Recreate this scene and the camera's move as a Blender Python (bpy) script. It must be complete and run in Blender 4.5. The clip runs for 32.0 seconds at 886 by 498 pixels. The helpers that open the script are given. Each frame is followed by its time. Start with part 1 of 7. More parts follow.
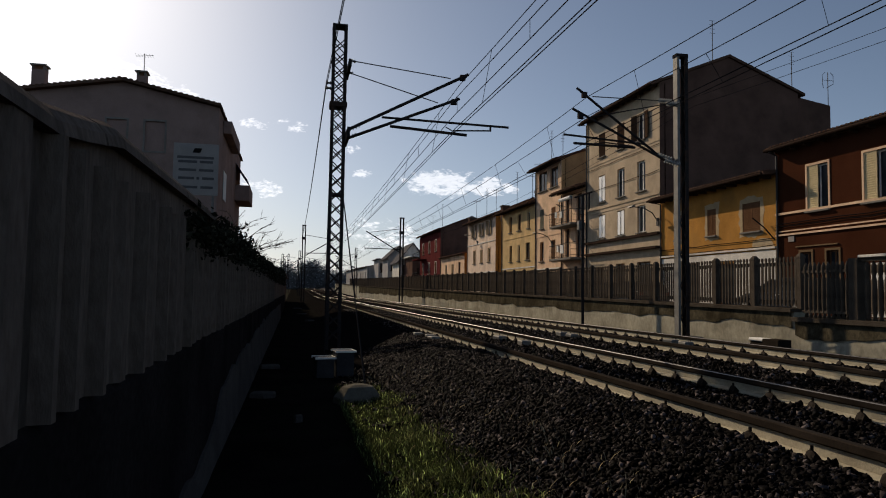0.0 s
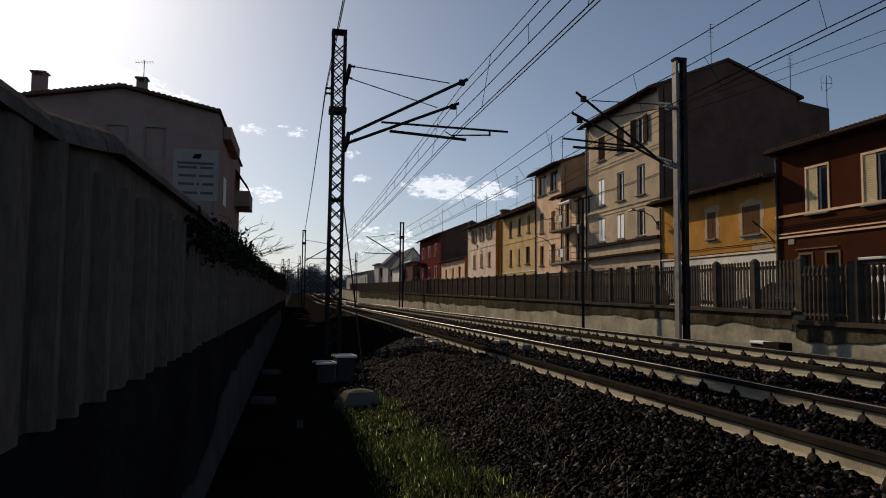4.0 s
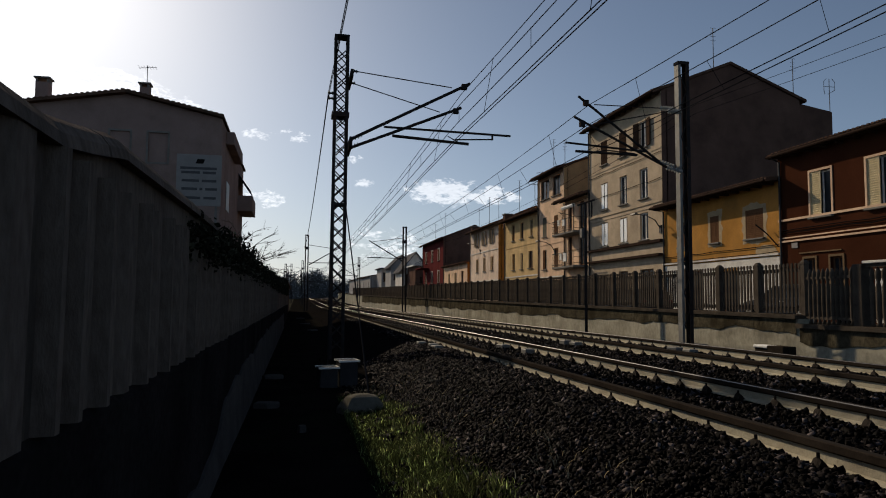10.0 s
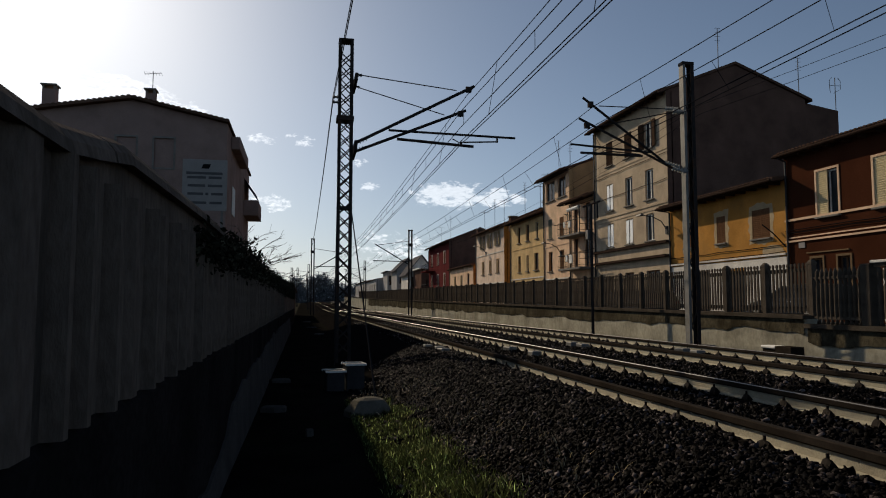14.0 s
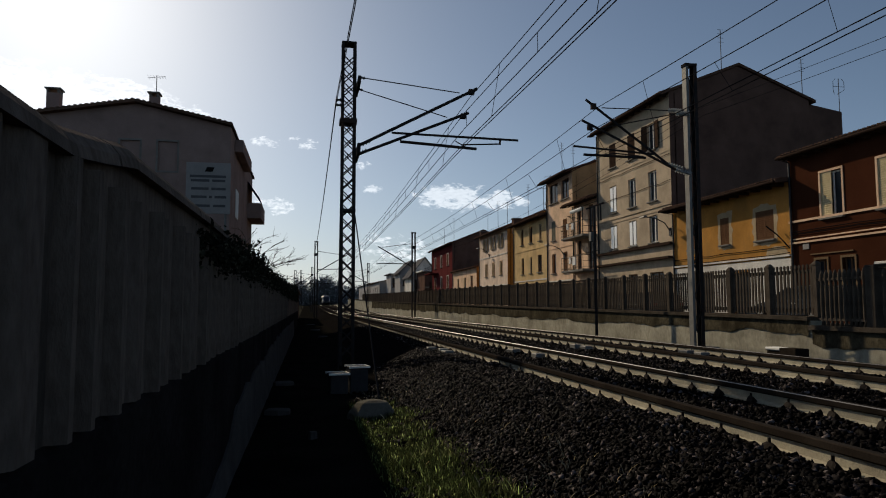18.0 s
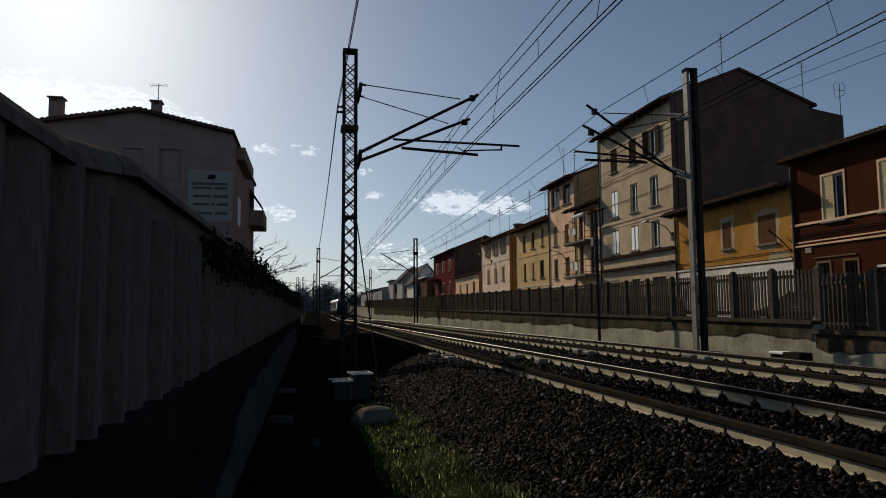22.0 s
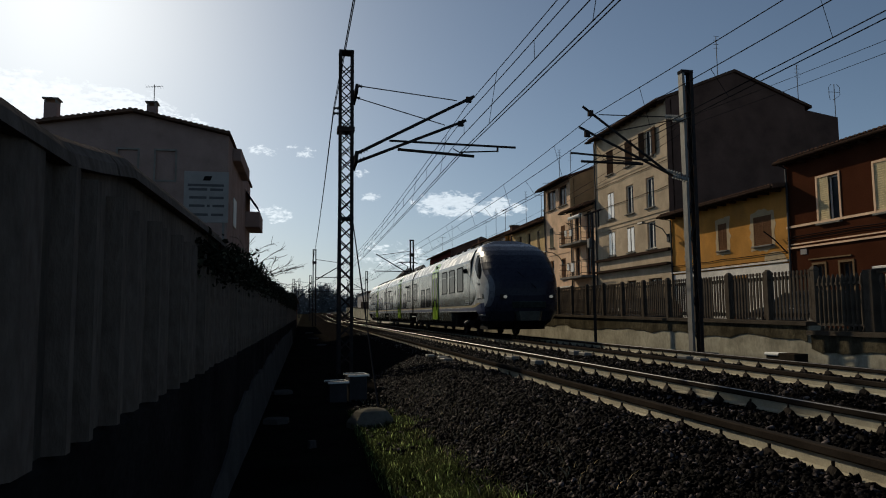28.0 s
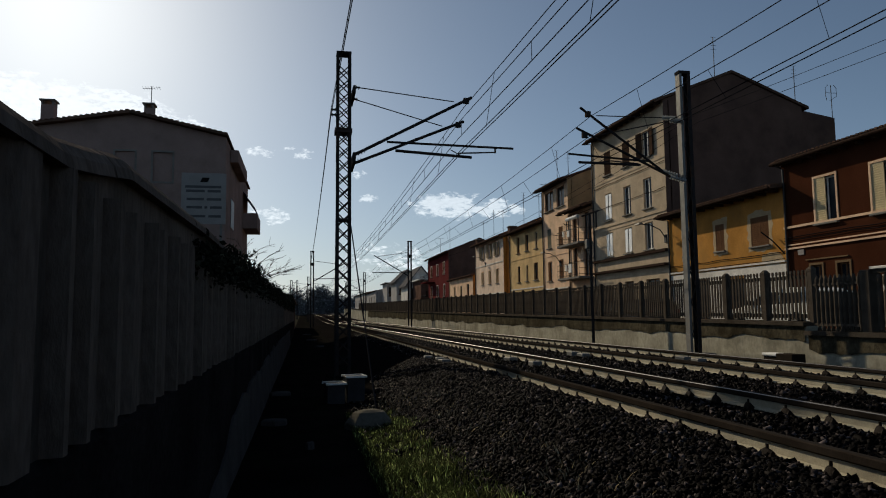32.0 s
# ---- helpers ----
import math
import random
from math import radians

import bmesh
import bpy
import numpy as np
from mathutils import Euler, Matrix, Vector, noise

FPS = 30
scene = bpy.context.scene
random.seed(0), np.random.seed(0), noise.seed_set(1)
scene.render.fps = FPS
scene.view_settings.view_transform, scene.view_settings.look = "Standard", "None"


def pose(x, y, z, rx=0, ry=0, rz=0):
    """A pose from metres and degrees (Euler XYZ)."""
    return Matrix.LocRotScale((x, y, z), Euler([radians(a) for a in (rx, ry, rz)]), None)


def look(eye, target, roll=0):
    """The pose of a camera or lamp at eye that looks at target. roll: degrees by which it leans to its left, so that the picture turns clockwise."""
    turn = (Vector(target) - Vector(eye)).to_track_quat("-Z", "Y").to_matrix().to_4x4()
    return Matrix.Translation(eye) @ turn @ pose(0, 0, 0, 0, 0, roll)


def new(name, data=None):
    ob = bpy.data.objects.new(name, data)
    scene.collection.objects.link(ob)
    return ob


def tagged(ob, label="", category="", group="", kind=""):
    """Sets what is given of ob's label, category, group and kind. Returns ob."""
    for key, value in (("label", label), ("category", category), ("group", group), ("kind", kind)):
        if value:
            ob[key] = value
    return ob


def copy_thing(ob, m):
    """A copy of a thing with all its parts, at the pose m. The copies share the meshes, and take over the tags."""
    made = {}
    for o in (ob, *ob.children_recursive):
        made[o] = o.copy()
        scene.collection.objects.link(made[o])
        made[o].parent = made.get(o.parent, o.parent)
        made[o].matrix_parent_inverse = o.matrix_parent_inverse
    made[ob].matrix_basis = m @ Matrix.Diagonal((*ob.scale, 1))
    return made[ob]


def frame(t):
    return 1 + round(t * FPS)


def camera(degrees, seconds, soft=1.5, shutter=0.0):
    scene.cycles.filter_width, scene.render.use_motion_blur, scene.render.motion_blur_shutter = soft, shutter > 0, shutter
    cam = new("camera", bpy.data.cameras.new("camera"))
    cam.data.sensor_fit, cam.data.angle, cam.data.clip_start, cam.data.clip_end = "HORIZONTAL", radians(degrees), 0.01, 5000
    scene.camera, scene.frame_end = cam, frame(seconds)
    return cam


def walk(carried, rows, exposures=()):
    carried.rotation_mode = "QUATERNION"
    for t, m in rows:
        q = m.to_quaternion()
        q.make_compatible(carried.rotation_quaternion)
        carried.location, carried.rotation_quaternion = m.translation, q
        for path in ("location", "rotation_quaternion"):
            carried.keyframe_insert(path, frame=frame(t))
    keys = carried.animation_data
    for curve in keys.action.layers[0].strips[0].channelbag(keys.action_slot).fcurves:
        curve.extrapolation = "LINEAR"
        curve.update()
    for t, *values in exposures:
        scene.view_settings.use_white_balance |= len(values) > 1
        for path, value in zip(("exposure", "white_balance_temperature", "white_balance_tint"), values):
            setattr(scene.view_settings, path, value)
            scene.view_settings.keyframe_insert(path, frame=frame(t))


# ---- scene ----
# ---------------------------------------------------------------- camera
cam = camera(64.607, 32.0, 1.05, 0.0)
EYE_Z = 1.55
TURNS = [
    (0, 93.524, -0.829, -12.055),
    (0.5, 93.590, -0.768, -12.133),
    (1, 93.676, -0.728, -12.162),
    (1.5, 93.740, -0.713, -12.060),
    (2, 93.749, -0.686, -11.981),
    (2.5, 93.818, -0.634, -12.035),
    (3, 93.867, -0.597, -12.044),
    (3.5, 93.883, -0.555, -12.056),
    (5.5, 93.974, -0.579, -11.952),
    (6, 94.065, -0.567, -11.965),
    (6.5, 94.058, -0.571, -11.877),
    (7, 94.069, -0.558, -11.807),
    (7.5, 94.120, -0.535, -11.823),
    (8, 94.164, -0.508, -11.841),
    (8.5, 94.194, -0.483, -11.838),
    (9, 94.178, -0.474, -11.770),
    (9.5, 94.181, -0.470, -11.741),
    (10, 94.244, -0.445, -11.797),
    (10.5, 94.301, -0.443, -11.834),
    (11, 94.313, -0.415, -11.792),
    (11.5, 94.297, -0.397, -11.713),
    (12, 94.323, -0.353, -11.640),
    (12.5, 94.434, -0.237, -11.629),
    (13, 94.464, -0.103, -11.557),
    (13.5, 94.456, -0.025, -11.405),
    (14, 94.466, -0.012, -11.296),
    (14.5, 94.551, 0.038, -11.294),
    (16.5, 94.600, 0.061, -11.215),
    (17, 94.646, 0.104, -11.224),
    (17.5, 94.707, 0.107, -11.142),
    (18, 94.657, 0.116, -11.018),
    (18.5, 94.692, 0.121, -10.910),
    (19, 94.946, 0.268, -10.888),
    (19.5, 95.101, 0.342, -10.955),
    (20, 95.154, 0.410, -10.952),
    (20.5, 95.151, 0.412, -10.908),
    (21, 95.143, 0.384, -10.866),
    (21.5, 95.144, 0.394, -10.837),
    (22, 95.148, 0.451, -10.825),
    (22.5, 95.173, 0.482, -10.841),
    (23, 95.153, 0.514, -10.780),
    (23.5, 95.159, 0.523, -10.766),
    (24, 95.204, 0.527, -10.808),
    (24.5, 95.219, 0.522, -10.824),
    (25, 95.241, 0.509, -10.844),
    (25.5, 95.227, 0.563, -10.772),
    (27.5, 95.280, 0.510, -11.073),
    (28, 95.263, 0.490, -11.127),
    (28.5, 95.259, 0.503, -11.147),
    (29, 95.281, 0.511, -11.191),
    (29.5, 95.307, 0.499, -11.213),
    (30, 95.266, 0.512, -11.180),
    (30.5, 95.287, 0.536, -11.226),
    (31, 95.328, 0.565, -11.279),
    (31.5, 95.342, 0.562, -11.324),
    (32, 95.355, 0.614, -11.298),
]
walk(cam, [(t, pose(0, 0, EYE_Z, rx, ry, rz)) for t, rx, ry, rz in TURNS], exposures=[(0, 0.22, 6220, 10), (10, 0.14, 6100, 8), (17, 0.1, 6000, 6), (21, 0.0, 5950, 5), (28, 0.0, 5900, 3), (32, 0.0, 5900, 3)])

# ---------------------------------------------------------------- light
SUN_AZ, SUN_EL = -18.9, 26.0           # degrees, from +Y towards +X, and above the horizon
world = bpy.data.worlds.new("sky")
scene.world = world
world.use_nodes = True


def build_sky():
    nt = world.node_tree
    nt.nodes.clear()
    N, L = nt.nodes.new, nt.links.new
    out, bg = N("ShaderNodeOutputWorld"), N("ShaderNodeBackground")
    sky = N("ShaderNodeTexSky")
    sky.sky_type, sky.sun_disc = "NISHITA", False
    sky.sun_elevation, sky.sun_rotation = radians(SUN_EL), radians(SUN_AZ)
    sky.altitude, sky.air_density, sky.dust_density, sky.ozone_density = 200, 0.85, 1.05, 1.8
    tc = N("ShaderNodeTexCoord")
    sep = N("ShaderNodeSeparateXYZ")
    L(tc.outputs["Generated"], sep.inputs[0])

    def m(op, a, b=None, clamp=False):
        n = N("ShaderNodeMath")
        n.operation, n.use_clamp = op, clamp
        for i, v in enumerate((a, b)):
            if v is None:
                continue
            if isinstance(v, (int, float)):
                n.inputs[i].default_value = v
            else:
                L(v, n.inputs[i])
        return n.outputs[0]

    az = m("MULTIPLY", m("ARCTAN2", sep.outputs[0], sep.outputs[1]), 57.29578)
    el = m("MULTIPLY", m("ARCSINE", sep.outputs[2]), 57.29578)
    comb = N("ShaderNodeCombineXYZ")
    L(az, comb.inputs[0])
    L(m("MULTIPLY", el, 2.2), comb.inputs[1])

    def noise_out(scale, detail, rough, dist=0.0):
        n = N("ShaderNodeTexNoise")
        n.inputs["Scale"].default_value, n.inputs["Detail"].default_value = scale, detail
        n.inputs["Roughness"].default_value, n.inputs["Distortion"].default_value = rough, dist
        L(comb.outputs[0], n.inputs["Vector"])
        return n.outputs["Fac"]

    puff = noise_out(0.62, 8, 0.6, 0.4)
    fine = noise_out(2.1, 7, 0.62, 0.3)
    # cumulus banks: azimuth, elevation, half width, half height, weight
    total = None
    for a, e, w, h, k in CLOUDS:
        da = m("DIVIDE", m("SUBTRACT", az, a), w)
        de = m("DIVIDE", m("SUBTRACT", el, e), h)
        d2 = m("ADD", m("MULTIPLY", da, da), m("MULTIPLY", de, de))
        v = m("MULTIPLY", m("SUBTRACT", 1.0, d2, True), k)
        total = v if total is None else m("MAXIMUM", total, v)
    ragged = m("ADD", m("MULTIPLY", m("SUBTRACT", puff, 0.5), 3.0), m("MULTIPLY", m("SUBTRACT", fine, 0.5), 1.7))
    dens = m("MULTIPLY", m("SUBTRACT", m("ADD", m("MULTIPLY", total, 1.15), ragged), 0.42), 2.2, True)
    dens = m("MULTIPLY", dens, m("GREATER_THAN", total, 0.001))
    shade = m("ADD", 0.75, m("MULTIPLY", fine, 0.5))
    cloud = N("ShaderNodeMix")
    cloud.data_type, cloud.blend_type = "RGBA", "MULTIPLY"
    cloud.inputs["Factor"].default_value = 1.0
    cloud.inputs[6].default_value = CLOUD_RGB
    g = N("ShaderNodeCombineColor")
    for i in range(3):
        L(shade, g.inputs[i])
    L(g.outputs[0], cloud.inputs[7])
    lit = N("ShaderNodeMix")                # clouds shine with the sky behind them and with their own sunlit white
    lit.data_type, lit.blend_type = "RGBA", "ADD"
    lit.inputs["Factor"].default_value = 0.5
    L(cloud.outputs[2], lit.inputs[6])
    hazy = N("ShaderNodeHueSaturation")        # thin haze bleaches the sky
    hazy.inputs["Saturation"].default_value = 0.86
    veil = N("ShaderNodeMix")
    veil.data_type = "RGBA"
    L(m("ADD", 0.008, m("MULTIPLY", 0.5, m("POWER", 2.71828, m("DIVIDE", m("ABSOLUTE", el), -7.0)))), veil.inputs["Factor"])
    L(sky.outputs[0], veil.inputs[6])
    veil.inputs[7].default_value = (6.4, 8.5, 11.4, 1)
    L(veil.outputs[2], hazy.inputs["Color"])
    L(hazy.outputs[0], lit.inputs[7])
    mix = N("ShaderNodeMix")
    mix.data_type = "RGBA"
    L(dens, mix.inputs["Factor"])
    L(hazy.outputs[0], mix.inputs[6])
    L(lit.outputs[2], mix.inputs[7])
    L(mix.outputs[2], bg.inputs["Color"])
    bg.inputs["Strength"].default_value = SKY_STRENGTH
    L(bg.outputs[0], out.inputs["Surface"])


SKY_STRENGTH = 0.052
CLOUD_RGB = (11.5, 11.1, 10.9, 1)
CLOUDS = [(11.9, 8.8, 3.9, 1.35, 1.0), (15.6, 8.6, 3.2, 0.95, 0.9), (-19.5, 15.2, 6.5, 2.3, 1.0), (-14.0, 15.2, 5.5, 1.9, 1.0), (-9.6, 14.6, 2.6, 0.9, 0.75),
          (-3.4, 13.0, 1.5, 0.55, 0.62), (-0.5, 13.0, 1.7, 0.6, 0.58), (-2.3, 8.0, 2.2, 0.8, 0.68), (4.5, 11.4, 1.0, 0.5, 0.5), (5.2, 9.6, 1.2, 0.5, 0.55), (7.5, 4.6, 5.0, 1.6, 0.5),
          (-40, 14, 12, 4, 0.6), (60, 12, 14, 4, 0.5), (120, 14, 16, 5, 0.6), (-110, 15, 18, 5, 0.6)]
build_sky()
sun = new("sun", bpy.data.lights.new("sun", "SUN"))
sun.data.energy, sun.data.angle, sun.data.color = 3.45, radians(0.5), (1.0, 0.79, 0.56)
_az, _el = radians(SUN_AZ), radians(SUN_EL)
TO_SUN = Vector((math.sin(_az) * math.cos(_el), math.cos(_az) * math.cos(_el), math.sin(_el)))
sun.matrix_world = look(TO_SUN * 200, (0, 0, 0))

# ---------------------------------------------------------------- materials
def material(name, rgb, rough=0.8, metal=0.0, vary=0.25, scale=3.0, grain=60.0, bump=0.3, stain=None, stain_amount=0.4,
             per_object=0.0, spec=0.0, island=False, stretch=(1, 1, 1)):
    """A surface with blotches at one scale and grain at another, in object-free world metres, with optional stains."""
    mt = bpy.data.materials.new(name)
    mt.use_nodes = True
    nt = mt.node_tree
    N, L = nt.nodes.new, nt.links.new
    b = nt.nodes["Principled BSDF"]
    b.inputs["Metallic"].default_value, b.inputs["Specular IOR Level"].default_value = metal, spec
    geo = N("ShaderNodeTexCoord")
    mp = N("ShaderNodeMapping")
    mp.inputs["Scale"].default_value = stretch
    L(geo.outputs["Object"], mp.inputs["Vector"])

    def nz(sc, det, ro=0.6):
        n = N("ShaderNodeTexNoise")
        n.inputs["Scale"].default_value, n.inputs["Detail"].default_value, n.inputs["Roughness"].default_value = sc, det, ro
        L(mp.outputs[0], n.inputs["Vector"])
        return n.outputs["Fac"]

    def mixc(mode, fac, a, c):
        n = N("ShaderNodeMix")
        n.data_type, n.blend_type = "RGBA", mode
        for sock, v in ((n.inputs["Factor"], fac), (n.inputs[6], a), (n.inputs[7], c)):
            if isinstance(v, (int, float)):
                sock.default_value = v
            elif isinstance(v, tuple):
                sock.default_value = v if len(v) == 4 else (*v, 1)
            else:
                L(v, sock)
        return n.outputs[2]

    def ramp(fac, lo, hi, a=0.0, c=1.0):
        n = N("ShaderNodeMapRange")
        n.inputs["From Min"].default_value, n.inputs["From Max"].default_value = lo, hi
        n.inputs["To Min"].default_value, n.inputs["To Max"].default_value = a, c
        L(fac, n.inputs["Value"])
        return n.outputs[0]

    big, small = nz(scale, 5), nz(grain, 4)
    col = mixc("MIX", ramp(big, 0.3, 0.7), tuple(c * (1 - vary) for c in rgb), tuple(min(1, c * (1 + vary)) for c in rgb))
    grey = N("ShaderNodeCombineColor")
    gv = ramp(small, 0.3, 0.7, 1 - vary * 0.7, 1 + vary * 0.5)
    for i in range(3):
        L(gv, grey.inputs[i])
    col = mixc("MULTIPLY", 1.0, col, grey.outputs[0])
    if stain:
        col = mixc("MIX", ramp(nz(scale * 0.6 + 0.1, 7, 0.7), 0.5, 0.68, 0.0, stain_amount), col, stain)
    if per_object or island:
        if island:
            info = N("ShaderNodeNewGeometry").outputs["Random Per Island"]
        else:
            info = N("ShaderNodeObjectInfo").outputs["Random"]
        g2 = N("ShaderNodeCombineColor")
        k = per_object or 0.5
        if island:                          # a few pale pieces among many dark ones; on ballast, painted sun glints
            pw = N("ShaderNodeMath")
            pw.operation = "POWER"
            L(info, pw.inputs[0])
            pw.inputs[1].default_value = 13.0
            v2 = ramp(pw.outputs[0], 0, 1, max(0.35, 1 - k * 0.45), 1 + k * 9.0)
        else:
            v2 = ramp(info, 0, 1, 1 - k, 1 + k)
        for i in range(3):
            L(v2, g2.inputs[i])
        col = mixc("MULTIPLY", 1.0, col, g2.outputs[0])
    L(col, b.inputs["Base Color"])
    L(ramp(small, 0.3, 0.7, max(0.03, rough - 0.1), min(1, rough + 0.1)), b.inputs["Roughness"])
    if bump:
        bp = N("ShaderNodeBump")
        bp.inputs["Strength"].default_value, bp.inputs["Distance"].default_value = bump, 0.02
        L(small, bp.inputs["Height"])
        L(bp.outputs[0], b.inputs["Normal"])
    return mt


def glassy(name, rgb, rough=0.08):
    """Dark window glass of an unlit room: glossy, nearly black."""
    return material(name, rgb, rough, 0.0, 0.2, 1.5, 9, 0.03, spec=0.06)


M = {}
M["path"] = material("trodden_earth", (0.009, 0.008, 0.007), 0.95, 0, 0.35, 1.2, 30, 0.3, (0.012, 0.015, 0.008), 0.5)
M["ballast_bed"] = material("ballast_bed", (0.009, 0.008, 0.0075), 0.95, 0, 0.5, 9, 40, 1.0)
# hardly any gloss; sun glints are put into rare pale stones instead
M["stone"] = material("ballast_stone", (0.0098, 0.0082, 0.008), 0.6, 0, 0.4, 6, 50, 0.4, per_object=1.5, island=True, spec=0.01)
M["grass"] = material("grass_blade", (0.072, 0.092, 0.032), 0.7, 0, 0.5, 2.5, 20, 0.0, (0.11, 0.1, 0.05), 0.6, per_object=1.0, island=True)
def leafy(mt, share):
    """Let sunlight shine through thin blades."""
    nt = mt.node_tree
    b, out = nt.nodes["Principled BSDF"], nt.nodes["Material Output"]
    tl, mx = nt.nodes.new("ShaderNodeBsdfTranslucent"), nt.nodes.new("ShaderNodeMixShader")
    src = b.inputs["Base Color"].links[0].from_socket
    nt.links.new(src, tl.inputs["Color"])
    mx.inputs[0].default_value = share
    nt.links.new(b.outputs[0], mx.inputs[1])
    nt.links.new(tl.outputs[0], mx.inputs[2])
    nt.links.new(mx.outputs[0], out.inputs["Surface"])


leafy(M["grass"], 0.45)
M["dry"] = material("dry_stalk", (0.33, 0.27, 0.16), 0.8, 0, 0.3, 2, 20, 0.0, per_object=0.3, island=True)
M["rail_side"] = material("rail_rust", (0.36, 0.325, 0.235), 0.8, 0.0, 0.25, 2, 60, 0.3, (0.28, 0.22, 0.14), 0.5, spec=0.2)
M["rail_edge"] = material("rail_gauge_corner", (0.16, 0.15, 0.14), 0.42, 1.0, 0.2, 2, 90, 0.05, spec=0.5)
M["rail_top"] = material("rail_head", (0.03, 0.026, 0.023), 0.5, 0.0, 0.15, 2, 90, 0.05)
M["rail_head_side"] = material("rail_head_side", (0.03, 0.024, 0.019), 0.9, 0.0, 0.3, 3, 60, 0.2)
M["clip"] = material("clip_steel", (0.022, 0.018, 0.015), 0.7, 0.3, 0.3, 8, 80, 0.3)
M["sleeper"] = material("sleeper_concrete", (0.05, 0.043, 0.036), 0.9, 0, 0.25, 4, 60, 0.5, (0.03, 0.023, 0.018), 0.6)
M["concrete"] = material("old_concrete", (0.22, 0.205, 0.18), 0.92, 0, 0.22, 1.6, 35, 0.5, (0.12, 0.11, 0.09), 0.6)
M["plinth"] = material("dark_plinth", (0.022, 0.019, 0.019), 0.95, 0, 0.4, 1.2, 25, 0.6, (0.012, 0.012, 0.011), 0.7)
M["wall_panel"] = material("wall_panel_concrete", (0.14, 0.113, 0.094), 0.95, 0, 0.4, 0.9, 25, 0.7, (0.035, 0.032, 0.028), 0.75, stretch=(1, 1, 0.35))
M["retaining"] = material("mossy_coat", (0.075, 0.064, 0.042), 0.95, 0, 0.6, 1.5, 11, 0.9, (0.03, 0.024, 0.014), 0.85, stretch=(1, 1, 0.8))
M["render_low"] = material("smooth_render", (0.38, 0.35, 0.265), 0.9, 0, 0.3, 1.1, 9, 0.3, (0.12, 0.105, 0.07), 0.6, stretch=(1, 1, 0.8))
M["fence"] = material("fence_concrete", (0.082, 0.067, 0.052), 0.9, 0, 0.25, 3, 50, 0.5, (0.026, 0.021, 0.016), 0.5, per_object=0.15)
M["coping"] = material("wall_coping", (0.075, 0.062, 0.048), 0.9, 0, 0.3, 2.2, 40, 0.5, (0.03, 0.025, 0.018), 0.7)
M["block"] = material("anchor_concrete", (0.14, 0.13, 0.105), 0.92, 0, 0.25, 2.5, 35, 0.5, (0.08, 0.075, 0.055), 0.6)
M["rusty_box"] = material("rusty_box", (0.03, 0.024, 0.018), 0.85, 0, 0.3, 4, 40, 0.3)
M["footing"] = material("wall_footing", (0.07, 0.064, 0.06), 0.95, 0, 0.2, 1.5, 25, 0.5, (0.05, 0.045, 0.04), 0.6)
M["steel"] = material("mast_steel", (0.032, 0.03, 0.03), 0.65, 0.0, 0.25, 4, 60, 0.2, (0.12, 0.06, 0.03), 0.4)
M["galv"] = material("galvanised_steel", (0.2, 0.195, 0.18), 0.6, 0.2, 0.18, 4, 60, 0.2, (0.25, 0.2, 0.15), 0.4)
M["wire"] = material("copper_wire", (0.02, 0.02, 0.022), 0.85, 0.0, 0.1, 1, 30, 0.0)
M["ceramic"] = material("insulator_glass", (0.28, 0.28, 0.26), 0.4, 0, 0.1, 8, 40, 0.05)
M["ivy"] = material("ivy_leaf", (0.028, 0.028, 0.019), 0.9, 0, 0.35, 3, 20, 0.0, per_object=0.5, island=True)
M["bark"] = material("bark", (0.13, 0.1, 0.08), 0.95, 0, 0.3, 8, 60, 0.5)
# greyed and lightened: the air's haze is put into the leaf colour
M["farwood"] = material("hazed_wood", (0.15, 0.16, 0.17), 0.95, 0, 0.4, 0.25, 2, 0.0, per_object=0.35, island=True)
M["street"] = material("asphalt", (0.07, 0.068, 0.065), 0.9, 0, 0.2, 0.8, 40, 0.4)
M["field"] = material("rough_ground", (0.035, 0.032, 0.024), 0.95, 0, 0.35, 0.25, 12, 0.5, (0.025, 0.028, 0.014), 0.6)
M["tile"] = material("roof_tile", (0.11, 0.065, 0.045), 0.9, 0, 0.3, 2, 30, 0.4, (0.12, 0.1, 0.08), 0.5, per_object=0.25)
M["glass"] = glassy("window_glass", (0.03, 0.035, 0.04))
M["curtain"] = material("white_curtain", (0.75, 0.74, 0.7), 0.9, 0, 0.06, 6, 60, 0.1)
M["white"] = material("white_paint", (0.78, 0.77, 0.72), 0.6, 0, 0.08, 3, 40, 0.1, (0.5, 0.48, 0.42), 0.3)
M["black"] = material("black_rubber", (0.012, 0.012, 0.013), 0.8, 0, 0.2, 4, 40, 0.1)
M["darkmetal"] = material("dark_metal", (0.05, 0.05, 0.052), 0.6, 0.4, 0.2, 4, 40, 0.2)


def wallmat(name, rgb, stain=(0.2, 0.17, 0.13), amount=0.35, vary=0.12):
    M[name] = material(name, rgb, 0.92, 0, vary, 0.7, 18, 0.25, stain, amount)
    return name


wallmat("rust_plaster", (0.056, 0.0205, 0.0105), (0.05, 0.022, 0.012), 0.5, 0.2)
wallmat("ochre_plaster", (0.43, 0.215, 0.054), (0.24, 0.15, 0.06), 0.55, 0.22)
wallmat("beige_plaster", (0.5, 0.4, 0.28), (0.28, 0.22, 0.155), 0.55, 0.2)
wallmat("cream_plaster", (0.74, 0.52, 0.345), (0.3, 0.23, 0.16), 0.45, 0.2)
wallmat("straw_plaster", (0.6, 0.43, 0.215), (0.33, 0.24, 0.13), 0.45, 0.2)
wallmat("pink_plaster", (0.74, 0.585, 0.45), (0.33, 0.24, 0.18), 0.45, 0.2)
